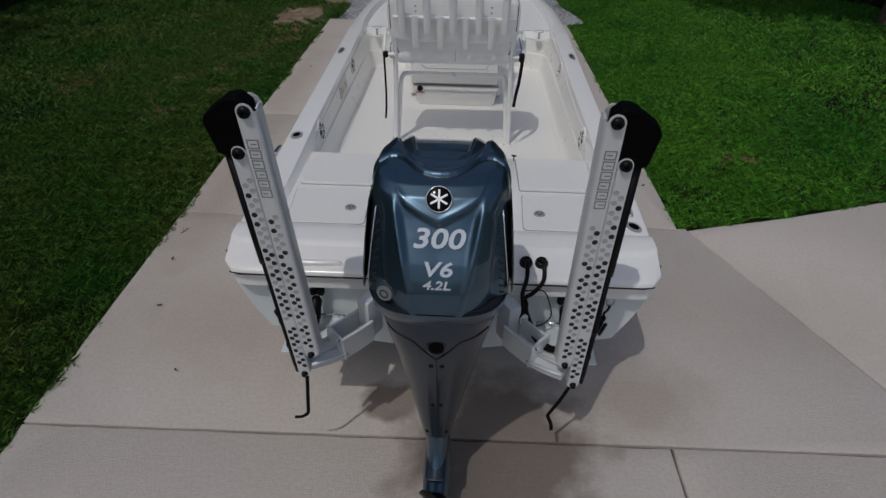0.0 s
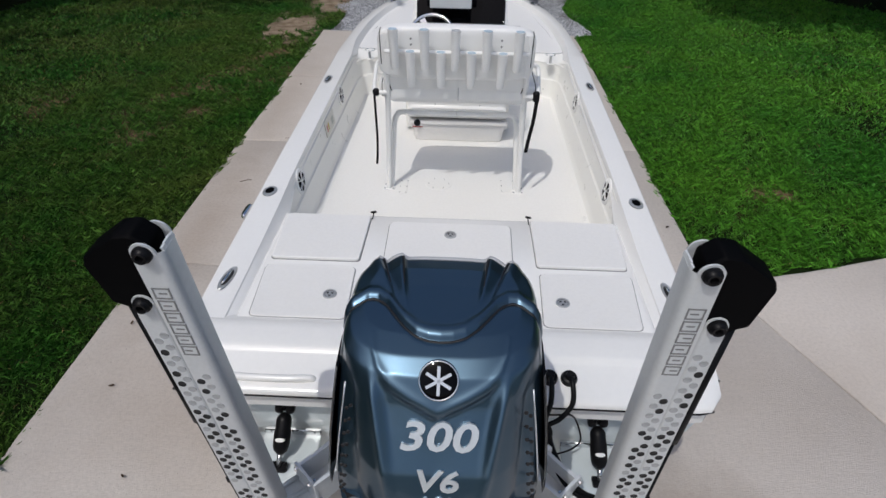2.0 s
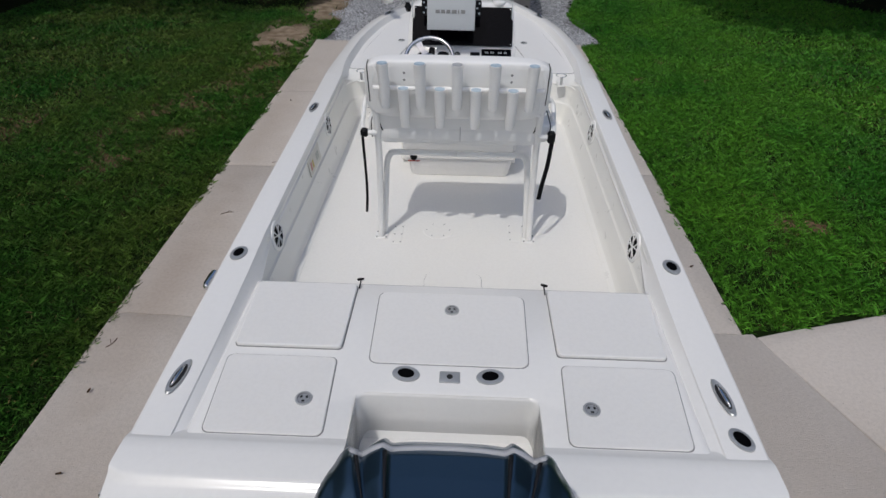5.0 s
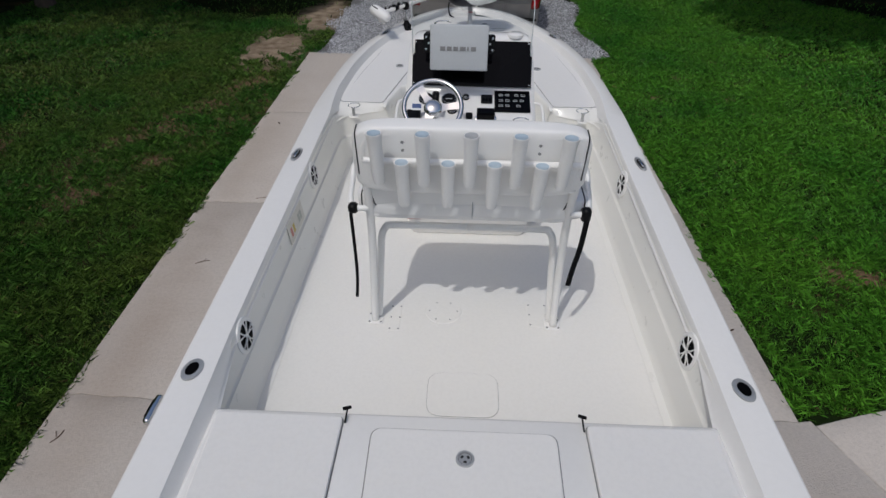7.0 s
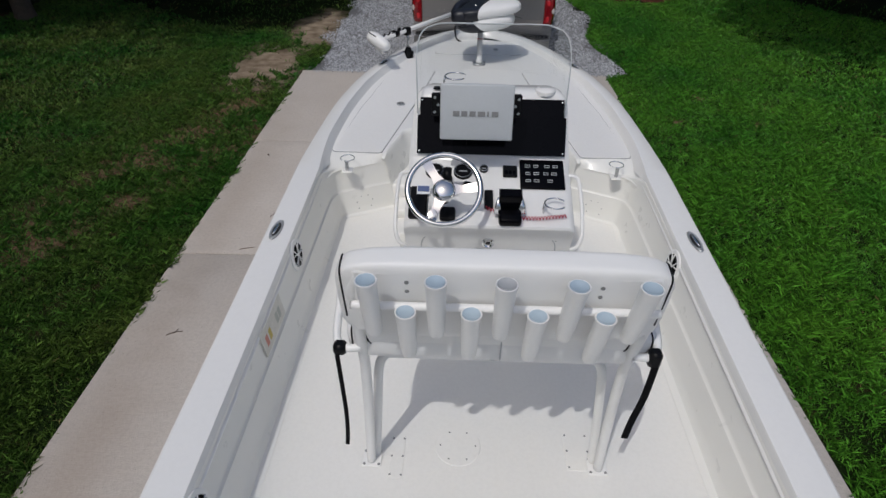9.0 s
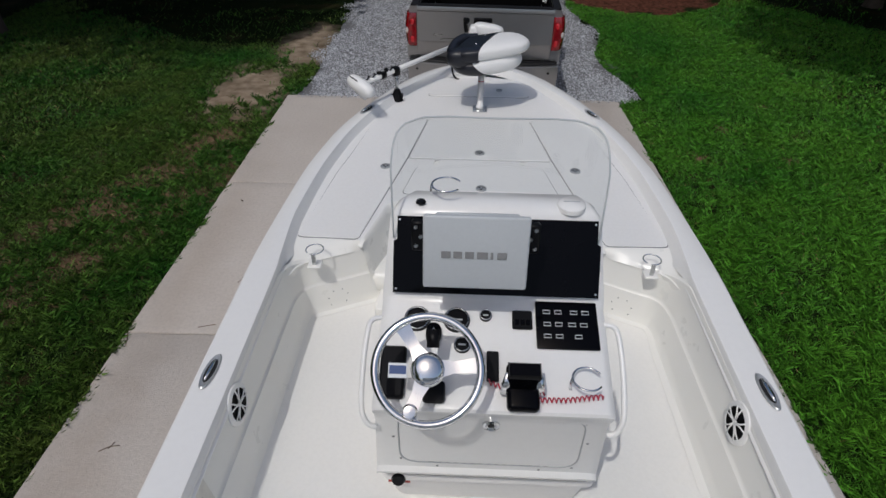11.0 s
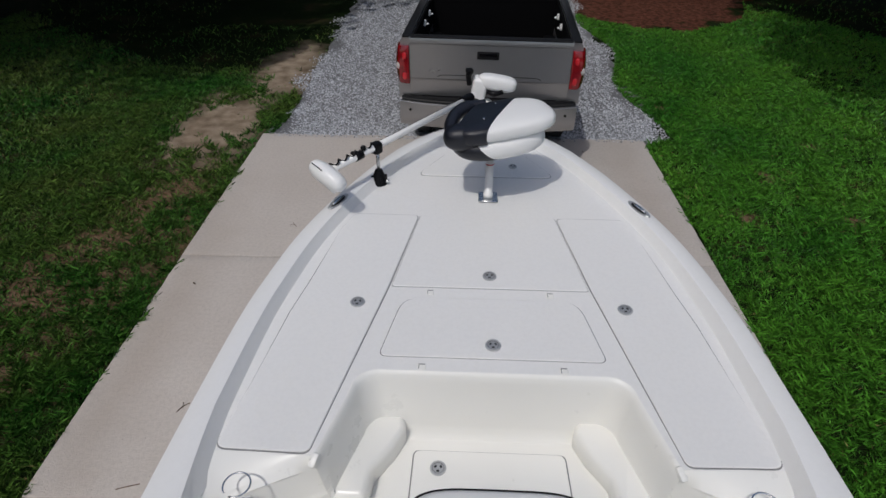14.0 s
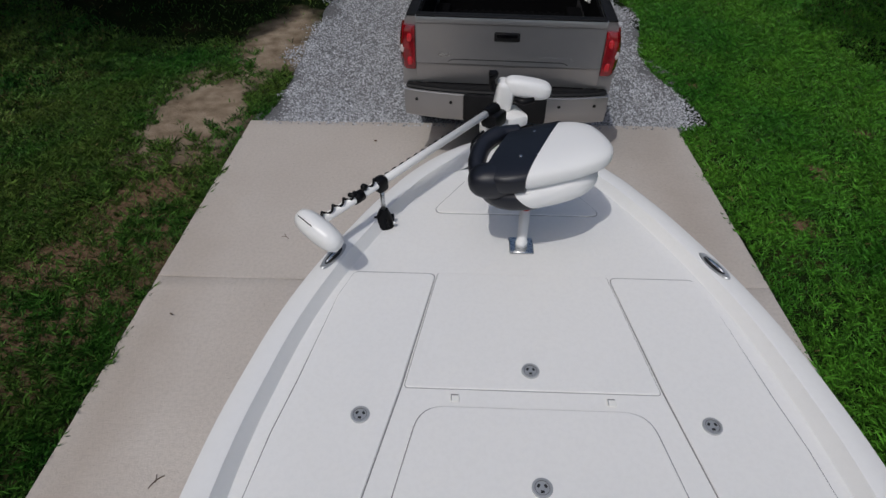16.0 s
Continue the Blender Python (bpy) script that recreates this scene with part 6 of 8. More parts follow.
post = thing("leaning_post", "white leaning post with a padded backrest and rod tubes", "leaning post", (0, 4.43, FLOOR_Z), BM)
PIPE = 0.019
for sx in (-1, 1):
    bent([(sx * 0.470, 4.405, FLOOR_Z), (sx * 0.460, 4.40, 1.20), (sx * 0.450, 4.385, 1.50), (sx * 0.445, 4.355, 1.66), (sx * 0.442, 4.31, 1.80), (sx * 0.438, 4.265, 1.97), (sx * 0.430, 4.25, 2.05), (sx * 0.400, 4.245, 2.095), (sx * 0.34, 4.245, 2.108), (0, 4.245, 2.108)], PIPE, post, "upright", label="white powder-coated pipe upright")
    bent([(sx * 0.452, 4.44, FLOOR_Z), (sx * 0.440, 4.455, 1.15), (sx * 0.428, 4.475, 1.34), (sx * 0.420, 4.490, 1.44), (sx * 0.398, 4.498, 1.487), (sx * 0.35, 4.50, 1.50), (0, 4.50, 1.50)], PIPE * 0.95, post, "inner_arch", label="white pipe arch between the legs")
    for y in (4.415,):
        bm = bmesh.new()
        box(bm, (sx * 0.468, y, FLOOR_Z + 0.004), (0.08, 0.08, 0.008), None, 0.003, 1)
        foot = part("foot_plate", bm, POWDER, post, "square white foot plate")
        for dx, dy in ((-0.03, -0.03), (0.03, -0.03), (-0.03, 0.03), (0.03, 0.03)):
            bm = bmesh.new()
            lathe(bm, [(0, 0.004), (0.005, 0.003), (0.006, 0)], Matrix.Translation((sx * 0.468 + dx, y + dy, FLOOR_Z + 0.008)), 8)
            part("screw", bm, GAP, foot)
    # side grab loop
    bent([(sx * 0.445, 4.33, 1.70), (sx * 0.50, 4.33, 1.70), (sx * 0.530, 4.36, 1.715), (sx * 0.535, 4.46, 1.76), (sx * 0.532, 4.52, 1.81), (sx * 0.505, 4.52, 1.84), (sx * 0.45, 4.48, 1.84)], 0.014, post, "grab_loop", label="white pipe grab loop")
    bm = bmesh.new()
    box(bm, (sx * 0.515, 4.328, 1.70), (0.042, 0.045, 0.065 if sx > 0 else 0.045), None, 0.010, 1)
    part("buckle", bm, BLACK, post, "black strap buckle")
    bm = bmesh.new()
    if sx < 0:
        pts = [(-0.525, 4.315, 1.68), (-0.522, 4.315, 1.5), (-0.522, 4.318, 1.38), (-0.526, 4.315, 1.27), (-0.534, 4.315, 1.19)]
        tube(bm, curve(pts, 4), 0.009, 6, flat=0.25, up=(0, 1, 0))
    else:
        pts = [(0.520, 4.312, 1.68), (0.510, 4.30, 1.54), (0.492, 4.295, 1.42), (0.482, 4.29, 1.325)]
        tube(bm, curve(pts, 4), 0.014, 6, flat=0.25, up=(0, 1, 0))
    part("strap_tail", bm, BLACKCLOTH, post, "hanging black webbing strap")
for y, z, hw, r in ((4.365, 1.655, 0.445, 0.019), (4.207, 2.0, 0.43, 0.013), (4.285, 1.845, 0.435, 0.013)):
    bent([(-hw, y, z), (-hw + 0.04, y, z), (0, y, z), (hw - 0.04, y, z), (hw, y, z)], r, post, "crossbar")
BACK_C, BACK_S, BACK_M = (-0.005, 4.290, 1.978), (0.478, 0.048, 0.166), Matrix.Rotation(radians(10), 3, "X")
bm = bmesh.new()
pillow(bm, BACK_C, BACK_S, 6.0, 56, 18, BACK_M)
back = part("backrest", bm, VINYL, post, "white padded vinyl backrest", smooth=60)
for sx in (-1, 1):
    bm = bmesh.new()
    ring = piping_ring(BACK_C, BACK_S, 6.0, sx * 0.955, BACK_M)
    tube(bm, ring[44:] + ring[:26], 0.003, 6)
    part("piping", bm, BLACK, back, "black piping")
bm = bmesh.new()
box(bm, (0, 4.250, 1.985), (0.85, 0.014, 0.25), Matrix.Rotation(radians(10), 4, "X"), 0.006, 1)
panel = part("back_panel", bm, POWDER, post, "white rear panel of the backrest")
for x in (-0.275, 0.265):
    for z in (2.035, 2.072):
        bm = bmesh.new()
        lathe(bm, [(0, 0.004), (0.006, 0.003), (0.007, 0)], facing((x, 4.241 - 0.176 * (z - 1.985), z), (1, 0, 0), (0, -0.176, 1)), 8)
        part("bolt", bm, GAP, panel)
SEAT_C, SEAT_S = (0.015, 4.525, 1.705), (0.52, 0.190, 0.058)
bm = bmesh.new()
pillow(bm, SEAT_C, SEAT_S, 8.0, 56, 16)
seat = part("seat_cushion", bm, VINYL, post, "white vinyl bench cushion", smooth=60)
for x in (-0.95, 0.0, 0.95):
    bm = bmesh.new()
    tube(bm, piping_ring(SEAT_C, SEAT_S, 8.0, x), 0.003 if x else 0.002, 6, closed=True)
    part("piping", bm, BLACK if x else RUB, seat)
bm = bmesh.new()
box(bm, (0, 4.53, 1.635), (0.84, 0.32, 0.03), None, 0.01, 2)
part("seat_pan", bm, POWDER, post, "white seat pan")
bm = bmesh.new()
loft(bm, [[(-0.39, 4.372, 1.668), (0.39, 4.372, 1.668)], [(-0.425, 4.345, 1.73), (0.425, 4.345, 1.73)], [(-0.43, 4.33, 1.825), (0.43, 4.33, 1.825)]], around=False)
bmesh.ops.solidify(bm, geom=list(bm.faces), thickness=0.01)
sling = part("rear_bolster", bm, VINYL, post, "white vinyl rear bolster")
for sx in (-1, 1):
    bent([(sx * 0.435, 4.322, 1.79), (sx * 0.42, 4.338, 1.725), (sx * 0.393, 4.362, 1.668)], 0.004, sling, "piping", BLACK)


def rod_tube(x, y, ztop, length, i):
    """A white rod tube, leaning with the backrest, with a flared rim."""
    bm = bmesh.new()
    lean = 0.28
    rings = []
    for r, h in [(0.0255, -0.004), (0.0262, 0.002), (0.0295, 0.002), (0.0305, -0.004), (0.0285, -0.012), (0.0275, -0.05), (0.0262, -length * 0.6), (0.0235, -length + 0.012), (0.021, -length)]:
        rings.append([bm.verts.new((x + r * math.cos(k * math.tau / 22), y + r * math.sin(k * math.tau / 22) - lean * h, ztop + h)) for k in range(22)])
    skin(bm, rings)
    bmesh.ops.recalc_face_normals(bm, faces=list(bm.faces))
    ob = part("rod_tube", bm, POWDER, post, "white plastic rod tube")
    bm = bmesh.new()
    lathe(bm, [(0.0, -0.004), (0.020, -0.004), (0.0252, 0.0), (0.0252, -0.006)], Matrix.Translation((x, y, ztop + 0.0035)), 18)
    part("tube_lining", bm, SEABLUE if i != 2 else RUB, ob, "pale blue-grey tube inside")
    return ob


for i, x in enumerate((-0.371, -0.190, -0.007, 0.177, 0.362)):
    rod_tube(x, 4.140, 2.145, 0.25, i)
for x in (-0.275, -0.093, 0.089, 0.273):
    rod_tube(x, 4.170, 2.011, 0.228, 9)

# ice chest
CHEST = mat("white_cooler_plastic", (0.78, 0.76, 0.73), 0.45, var=0.15, scale=5, tint=(0.70, 0.66, 0.62), fine=0.05, fine_scale=60)
cooler = thing("ice_chest", "white plastic ice chest on the cockpit floor before the console", "cooler", (0, 5.36, FLOOR_Z), BM)
CX, CY = 0.015, 5.355


def chest_ring(a, b, z, r=0.05):
    return [(p.x, p.y, z) for p in rounded([Vector((CX - a, CY - b)), Vector((CX + a, CY - b)), Vector((CX + a, CY + b)), Vector((CX - a, CY + b))], r)]


bm = bmesh.new()
loft(bm, [chest_ring(0.362, 0.118, FLOOR_Z + 0.004), chest_ring(0.370, 0.122, FLOOR_Z + 0.02), chest_ring(0.392, 0.140, FLOOR_Z + 0.15), chest_ring(0.392, 0.140, FLOOR_Z + 0.16)])
part("tub", bm, CHEST, cooler)
bm = bmesh.new()
loft(bm, [chest_ring(0.404, 0.150, FLOOR_Z + 0.155), chest_ring(0.412, 0.156, FLOOR_Z + 0.162), chest_ring(0.412, 0.156, FLOOR_Z + 0.180), chest_ring(0.404, 0.150, FLOOR_Z + 0.192)])
lid = part("lid", bm, CHEST, cooler, "white cooler lid")
bm = bmesh.new()
lathe(bm, [(0, 0.012), (0.022, 0.012), (0.028, 0.0)], facing((-0.325, CY - 0.158, FLOOR_Z + 0.172), (1, 0, 0), (0, 0.3, 1)), 14)
part("drain_cap", bm, BLACK, cooler, "black round plug")
bm = bmesh.new()
box(bm, (-0.325, CY - 0.139, FLOOR_Z + 0.128), (0.085, 0.006, 0.008), None)
part("label_bar", bm, mat("red_print", (0.45, 0.08, 0.06), 0.5, var=0.2, scale=30), cooler)
for sx in (-1, 1):
    bm = bmesh.new()
    box(bm, (CX + sx * 0.395, CY, FLOOR_Z + 0.115), (0.04, 0.16, 0.04), None, 0.012, 2)
    part("side_handle", bm, CHEST, cooler)

# ---- console ----
console = thing("centre_console", "white fibreglass centre console with a black dash panel", "console", (0, 5.6, FLOOR_Z), BM)
CW = 0.365
SIDE = [(5.56, FLOOR_Z), (5.555, 1.02), (5.55, 1.155), (5.24, 1.158), (5.212, 1.166), (5.185, 1.19), (5.134, 1.262), (5.128, 1.280), (5.132, 1.289), (5.141, 1.300), (5.120, 1.59), (5.107, 1.635), (5.090, 1.662), (5.082, 1.682), (5.086, 1.694), (5.098, 1.701), (5.42, 1.830), (5.434, 1.842), (5.442, 1.860), (5.572, 2.080), (5.584, 2.096),
        (5.602, 2.106), (5.64, 2.113), (5.695, 2.105), (5.74, 2.07), (5.82, 1.80), (5.88, 1.50), (5.90, 1.30), (5.90, FLOOR_Z)]
bm = bmesh.new()
secs = []
for x, k in ((-CW - 0.012, 0.0), (-CW, 0.012), (-CW + 0.02, 0.022), (CW - 0.02, 0.022), (CW, 0.012), (CW + 0.012, 0.0)):
    cy = 5.55
    secs.append([(x * (1.0 + 0.10 * np.clip((1.5 - z) / 0.5, 0, 1)) * table([5.40, 5.56, 5.64, 5.70, 5.76], [1.0, 0.955, 0.89, 0.80, 0.76], y if z > 1.95 else 5.0), y + (cy - y) * (0.022 - k) * 1.2, z - (0.022 - k) * (1 if z > 1.2 else 0)) for y, z in SIDE])
loft(bm, secs)
part("console_body", bm, GEL, console, "white moulded console body", smooth=35)


def on_face(x, z, out=0.0):
    """A place on the console's after face below the helm."""
    return Vector((x, 5.120 + (1.59 - z) * 0.0724 - out, z))


FACE_UP = (0, -0.0724, 1)
bm = bmesh.new()
ring = rounded([Vector(p) for p in ((-0.305, 1.333), (0.311, 1.333), (0.304, 1.622), (-0.302, 1.622))], 0.07, 8)
tube(bm, [on_face(p.x, p.y, 0.001) for p in ring], 0.0028, 6, closed=True)
part("door_groove", bm, RUB, console, "thin grey line round the access door")
bm = bmesh.new()
lathe(bm, [(0, 0.006), (0.014, 0.006), (0.020, 0.012), (0.027, 0.008), (0.029, 0.0)], facing(on_face(0.0, 1.580), (1, 0, 0), FACE_UP), 18)
door_latch = part("door_latch", bm, CHROME, console, "round chrome door latch")
bm = bmesh.new()
lathe(bm, [(0, 0.0075), (0.011, 0.007), (0.012, 0.004)], facing(on_face(0.0, 1.580), (1, 0, 0), FACE_UP), 12)
part("keyhole", bm, HOLE, door_latch)
for x, z in ((-0.321, 1.487), (-0.302, 1.351), (-0.174, 1.31), (0.183, 1.309), (0.296, 1.33), (0.325, 1.488), (0.303, 1.600)):
    bm = bmesh.new()
    lathe(bm, [(0, 0.002), (0.004, 0.002), (0.005, 0.0)], facing(on_face(x, z), (1, 0, 0), FACE_UP), 8)
    part("screw", bm, GAP, console)
for k in range(15):
    bm = bmesh.new()
    box(bm, on_face(-0.195 + k * 0.0285, 1.334, 0.001), (0.020, 0.003, 0.003), None)
    part("vent_slit", bm, GAP, console)


def on_panel(x, t, out=0.0):
    """A place on the black dash panel: t from its lower to its upper edge."""
    a, b = Vector((0, 5.431, 1.862)), Vector((0, 5.561, 2.085))
    n = Vector((0, -(b.z - a.z), b.y - a.y)).normalized()
    return Vector((x, 0, 0)) + a.lerp(b, t) + n * out


PANEL = facing(on_panel(0.005, 0.5), (1, 0, 0), on_panel(0, 1) - on_panel(0, 0))
bm = bmesh.new()
h = (on_panel(0, 1) - on_panel(0, 0)).length / 2
shape = [(-0.345, -h), (0.345, -h), (0.345, h * 0.35), (0.333, h * 0.4), (0.333, h), (-0.333, h), (-0.333, h * 0.4), (-0.345, h * 0.35)]
vs0 = [[bm.verts.new(PANEL @ Vector((x, y, z))) for x, y in shape] for z in (-0.004, 0.006)]
skin(bm, vs0)
bmesh.ops.recalc_face_normals(bm, faces=list(bm.faces))
dash = part("dash_panel", bm, BLACKGLOSS, console, "gloss black acrylic dash panel", smooth=0)
for x, y in ((-0.325, h - 0.012), (0.325, h - 0.012), (0, h - 0.012), (-0.335, -h + 0.012), (0.335, -h + 0.012)):
    bm = bmesh.new()
    lathe(bm, [(0, 0.002), (0.004, 0.001), (0.004, 0)], PANEL @ Matrix.Translation((x, y, 0.006)), 8)
    part("screw", bm, STEEL, dash)
plotter = thing("chart_plotter", "chart plotter under a pale grey sun cover on the dash", "chart plotter", tuple(PANEL @ Vector((-0.005, 0, 0))), BM)
PM = facing((-0.071, 5.329, 2.112), (1, 0, 0), Vector((0, 0.046, 0.230)))
COVER = mat("pale_grey_cover", (0.50, 0.525, 0.54), 0.55, var=0.08, scale=6, fine=0.05, fine_scale=90)
bm = bmesh.new()
box(bm, (0, 0, 0), (0.314, 0.236, 0.020), None, 0.007, 3)
bmesh.ops.transform(bm, matrix=PM, verts=bm.verts)
cover = part("sun_cover", bm, COVER, plotter, "pale grey plastic cover")
bm = bmesh.new()
box(bm, (0.002, 0.002, -0.018), (0.245, 0.232, 0.016), None, 0.004, 2)
bmesh.ops.transform(bm, matrix=PM, verts=bm.verts)
part("display_edge", bm, COVER, plotter, "pale edge of the display")
bm = bmesh.new()
box(bm, (0, -0.04, -0.062), (0.24, 0.12, 0.075), None, 0.01, 2)
bmesh.ops.transform(bm, matrix=PM, verts=bm.verts)
part("housing", bm, BLACK, plotter, "black rear housing")
for k, (dx, w) in enumerate(((-0.088, 0.028), (-0.053, 0.026), (-0.018, 0.026), (0.020, 0.032), (0.048, 0.008), (0.078, 0.028))):
    bm = bmesh.new()
    box(bm, (dx, -0.004, 0.0122), (w, 0.022, 0.002), None, 0.0005, 1)
    bmesh.ops.transform(bm, matrix=PM, verts=bm.verts)
    part("mark_bar", bm, GAP, cover, "plain grey mark")
for sx in (-1, 1):
    bm = bmesh.new()
    box(bm, (sx * 0.176, 0.016, -0.085), (0.045, 0.10, 0.03), None, 0.006, 1)
    bmesh.ops.transform(bm, matrix=PM, verts=bm.verts)
    knob = part("bracket_side", bm, BLACK, plotter, "black gimbal bracket")
    for dx, dy in ((0.004 * sx, 0.031), (-0.011 * sx, 0.0), (0.004 * sx, -0.031)):
        bm = bmesh.new()
        lathe(bm, [(0, 0.004), (0.006, 0.004), (0.007, 0)], PM @ Matrix.Translation((sx * 0.180 + dx, 0.016 + dy, -0.070)), 10)
        part("screw", bm, STEEL, knob)


def on_helm(x, t, out=0.0):
    a, b = Vector((0, 5.095, 1.701)), Vector((0, 5.42, 1.832))
    n = Vector((0, -(b.z - a.z), b.y - a.y)).normalized()
    return Vector((x, 0, 0)) + a.lerp(b, t) + n * out


HELM_UP = on_helm(0, 1) - on_helm(0, 0)


def helm(x, t, out=0.0):
    return facing(on_helm(x, t, out), (1, 0, 0), HELM_UP)


def gauge(x, t, r, name="gauge", label="round black gauge"):
    bm = bmesh.new()
    lathe(bm, [(0, 0.008), (r * 0.8, 0.008), (r * 0.86, 0.014), (r, 0.012), (r * 1.02, 0.0)], helm(x, t), 24)
    g = part(name, bm, BLACK, console, label)
    bm = bmesh.new()
    tube(bm, [helm(x, t) @ Vector((r * 0.9 * math.cos(a), r * 0.9 * math.sin(a), 0.013)) for a in np.linspace(0, math.tau, 25)[:-1]], 0.002, 6, closed=True)
    part("bezel", bm, STEEL, g)
    bm = bmesh.new()
    box(bm, (0, 0, 0), (r * 0.9, 0.006, 0.001), None)
    bmesh.ops.transform(bm, matrix=helm(x, t, 0.009), verts=bm.verts)
    part("dial_bar", bm, RUB, g)
    return g


gauge(-0.252, 0.81, 0.043)
gauge(-0.121, 0.81, 0.043)
gauge(-0.025, 0.865, 0.020, "horn_button", "small round black switch")
gauge(-0.101, 0.56, 0.027, "ignition_switch", "round black ignition switch")
bm = bmesh.new()
box(bm, (0, 0, 0.006), (0.066, 0.066, 0.014), None, 0.004, 1)
bmesh.ops.transform(bm, matrix=helm(0.096, 0.83), verts=bm.verts)
rocker = part("rocker_block", bm, BLACK, console, "black rocker switch block")
for dx in (-0.018, 0.0, 0.018):
    bm = bmesh.new()
    box(bm, (dx, -0.012, 0.014), (0.013, 0.02, 0.006), None, 0.002, 1)
    bmesh.ops.transform(bm, matrix=helm(0.096, 0.83), verts=bm.verts)
    part("rocker", bm, BLACKGLOSS, rocker)
bm = bmesh.new()
box(bm, (0, 0, 0.005), (0.205, 0.170, 0.012), None, 0.005, 2)
bmesh.ops.transform(bm, matrix=helm(0.243, 0.79), verts=bm.verts)
sw = part("switch_panel", bm, BLACKGLOSS, console, "black switch panel with lit white legends")
WHITEPRINT = mat("white_print", (0.72, 0.74, 0.75), 0.5, var=0.1, scale=50)
for r_, (yy, xs) in enumerate(((0.044, (-0.06, -0.022, 0.03, 0.068)), (0.0, (-0.06, -0.022, 0.022, 0.06)), (-0.042, (-0.06, -0.022, 0.04)))):
    for xx in xs:
        bm = bmesh.new()
        tube(bm, [helm(0.243, 0.79) @ Vector((xx - 0.006 + a * 0.022, yy + b * 0.015, 0.0115)) for a, b in ((-0.5, -0.4), (0.5, -0.4), (0.5, 0.4), (-0.5, 0.4))], 0.0016, 5, closed=True)
        part("legend", bm, WHITEPRINT, sw)
bm = bmesh.new()
box(bm, (0, 0, 0.012), (0.080, 0.17, 0.03), None, 0.008, 1)
bmesh.ops.transform(bm, matrix=helm(-0.318, 0.27), verts=bm.verts)
part("radio", bm, BLACK, console, "black dash unit behind the wheel")
bm = bmesh.new()
box(bm, (0, 0, 0.012), (0.07, 0.07, 0.03), None, 0.012, 2)
bmesh.ops.transform(bm, matrix=helm(-0.185, 0.10), verts=bm.verts)
part("helm_base", bm, BLACK, console, "black helm pump cover")
bm = bmesh.new()
box(bm, (0, 0, 0.006), (0.038, 0.10, 0.014), None, 0.003, 1)
bmesh.ops.transform(bm, matrix=helm(-0.003, 0.36), verts=bm.verts)
part("breaker_strip", bm, BLACK, console, "black breaker strip")
# throttle
throttle = thing("throttle_control", "black throttle lever with chrome sides on the helm", "throttle", tuple(on_helm(0.115, 0.3)), BM)
bm = bmesh.new()
box(bm, (0, 0, 0.02), (0.10, 0.15, 0.045), None, 0.016, 3)
bmesh.ops.transform(bm, matrix=helm(0.088, 0.16), verts=bm.verts)
part("base", bm, BLACKGLOSS, throttle)
bm = bmesh.new()
loft(bm, [[(x, y, z) for x, y in ((-w, -d), (w, -d), (w, d), (-w, d))] for w, d, z in ((0.036, 0.035, 0.03), (0.034, 0.030, 0.07), (0.046, 0.026, 0.095), (0.050, 0.024, 0.115), (0.046, 0.018, 0.125))])
bmesh.ops.transform(bm, matrix=helm(0.085, 0.22), verts=bm.verts)
part("grip", bm, BLACKGLOSS, throttle, "gloss black lever grip")
for sx in (-1, 1):
    bm = bmesh.new()
    tube(bm, [helm(0.086, 0.10) @ Vector((sx * 0.050, 0, 0.030)), helm(0.086, 0.15) @ Vector((sx * 0.052, 0, 0.055)), helm(0.086, 0.22) @ Vector((sx * 0.046, 0, 0.085))], [0.020, 0.015, 0.009], 10, flat=0.5)
    part("lever", bm, CHROME, throttle)
fob = thing("key_fob", "oval black remote fob with silver buttons on the helm", "remote", tuple(on_helm(-0.19, 0.66)), BM)
bm = bmesh.new()
pillow(bm, (0, 0, 0.012), (0.026, 0.040, 0.012), 2.3, 24, 8)
bmesh.ops.transform(bm, matrix=helm(-0.195, 0.655), verts=bm.verts)
fob_body = part("fob_body", bm, BLACKGLOSS, fob)
for dx, dy in ((0, 0.012), (0, -0.012), (-0.012, 0), (0.012, 0)):
    bm = bmesh.new()
    lathe(bm, [(0, 0.001), (0.004, 0.0005), (0.0045, -0.002)], helm(-0.195, 0.655) @ Matrix.Translation((dx, dy, 0.0235)), 8)
    part("button", bm, STEEL, fob_body)
# steering wheel
WC = Vector((-0.20, 5.085, 1.868))
WN = Vector((0, -0.72, 0.69)).normalized()
WM = facing(WC, (1, 0, 0), Vector((0, 0.75, 0.66)))
wheel = thing("steering_wheel", "polished stainless three-spoke steering wheel with a knob", "steering wheel", tuple(WC), BM)
bm = bmesh.new()
tube(bm, [WM @ Vector((0.153 * math.cos(a), 0.153 * math.sin(a), 0.01)) for a in np.linspace(0, math.tau, 57)[:-1]], 0.0125, 12, closed=True)
part("rim", bm, CHROME, wheel, smooth=60)
bm = bmesh.new()
lathe(bm, [(0, 0.018), (0.03, 0.016), (0.044, 0.008), (0.05, -0.004), (0.05, -0.02), (0.03, -0.03), (0.03, -0.10)], WM, 28)
part("hub", bm, CHROME, wheel, smooth=60)
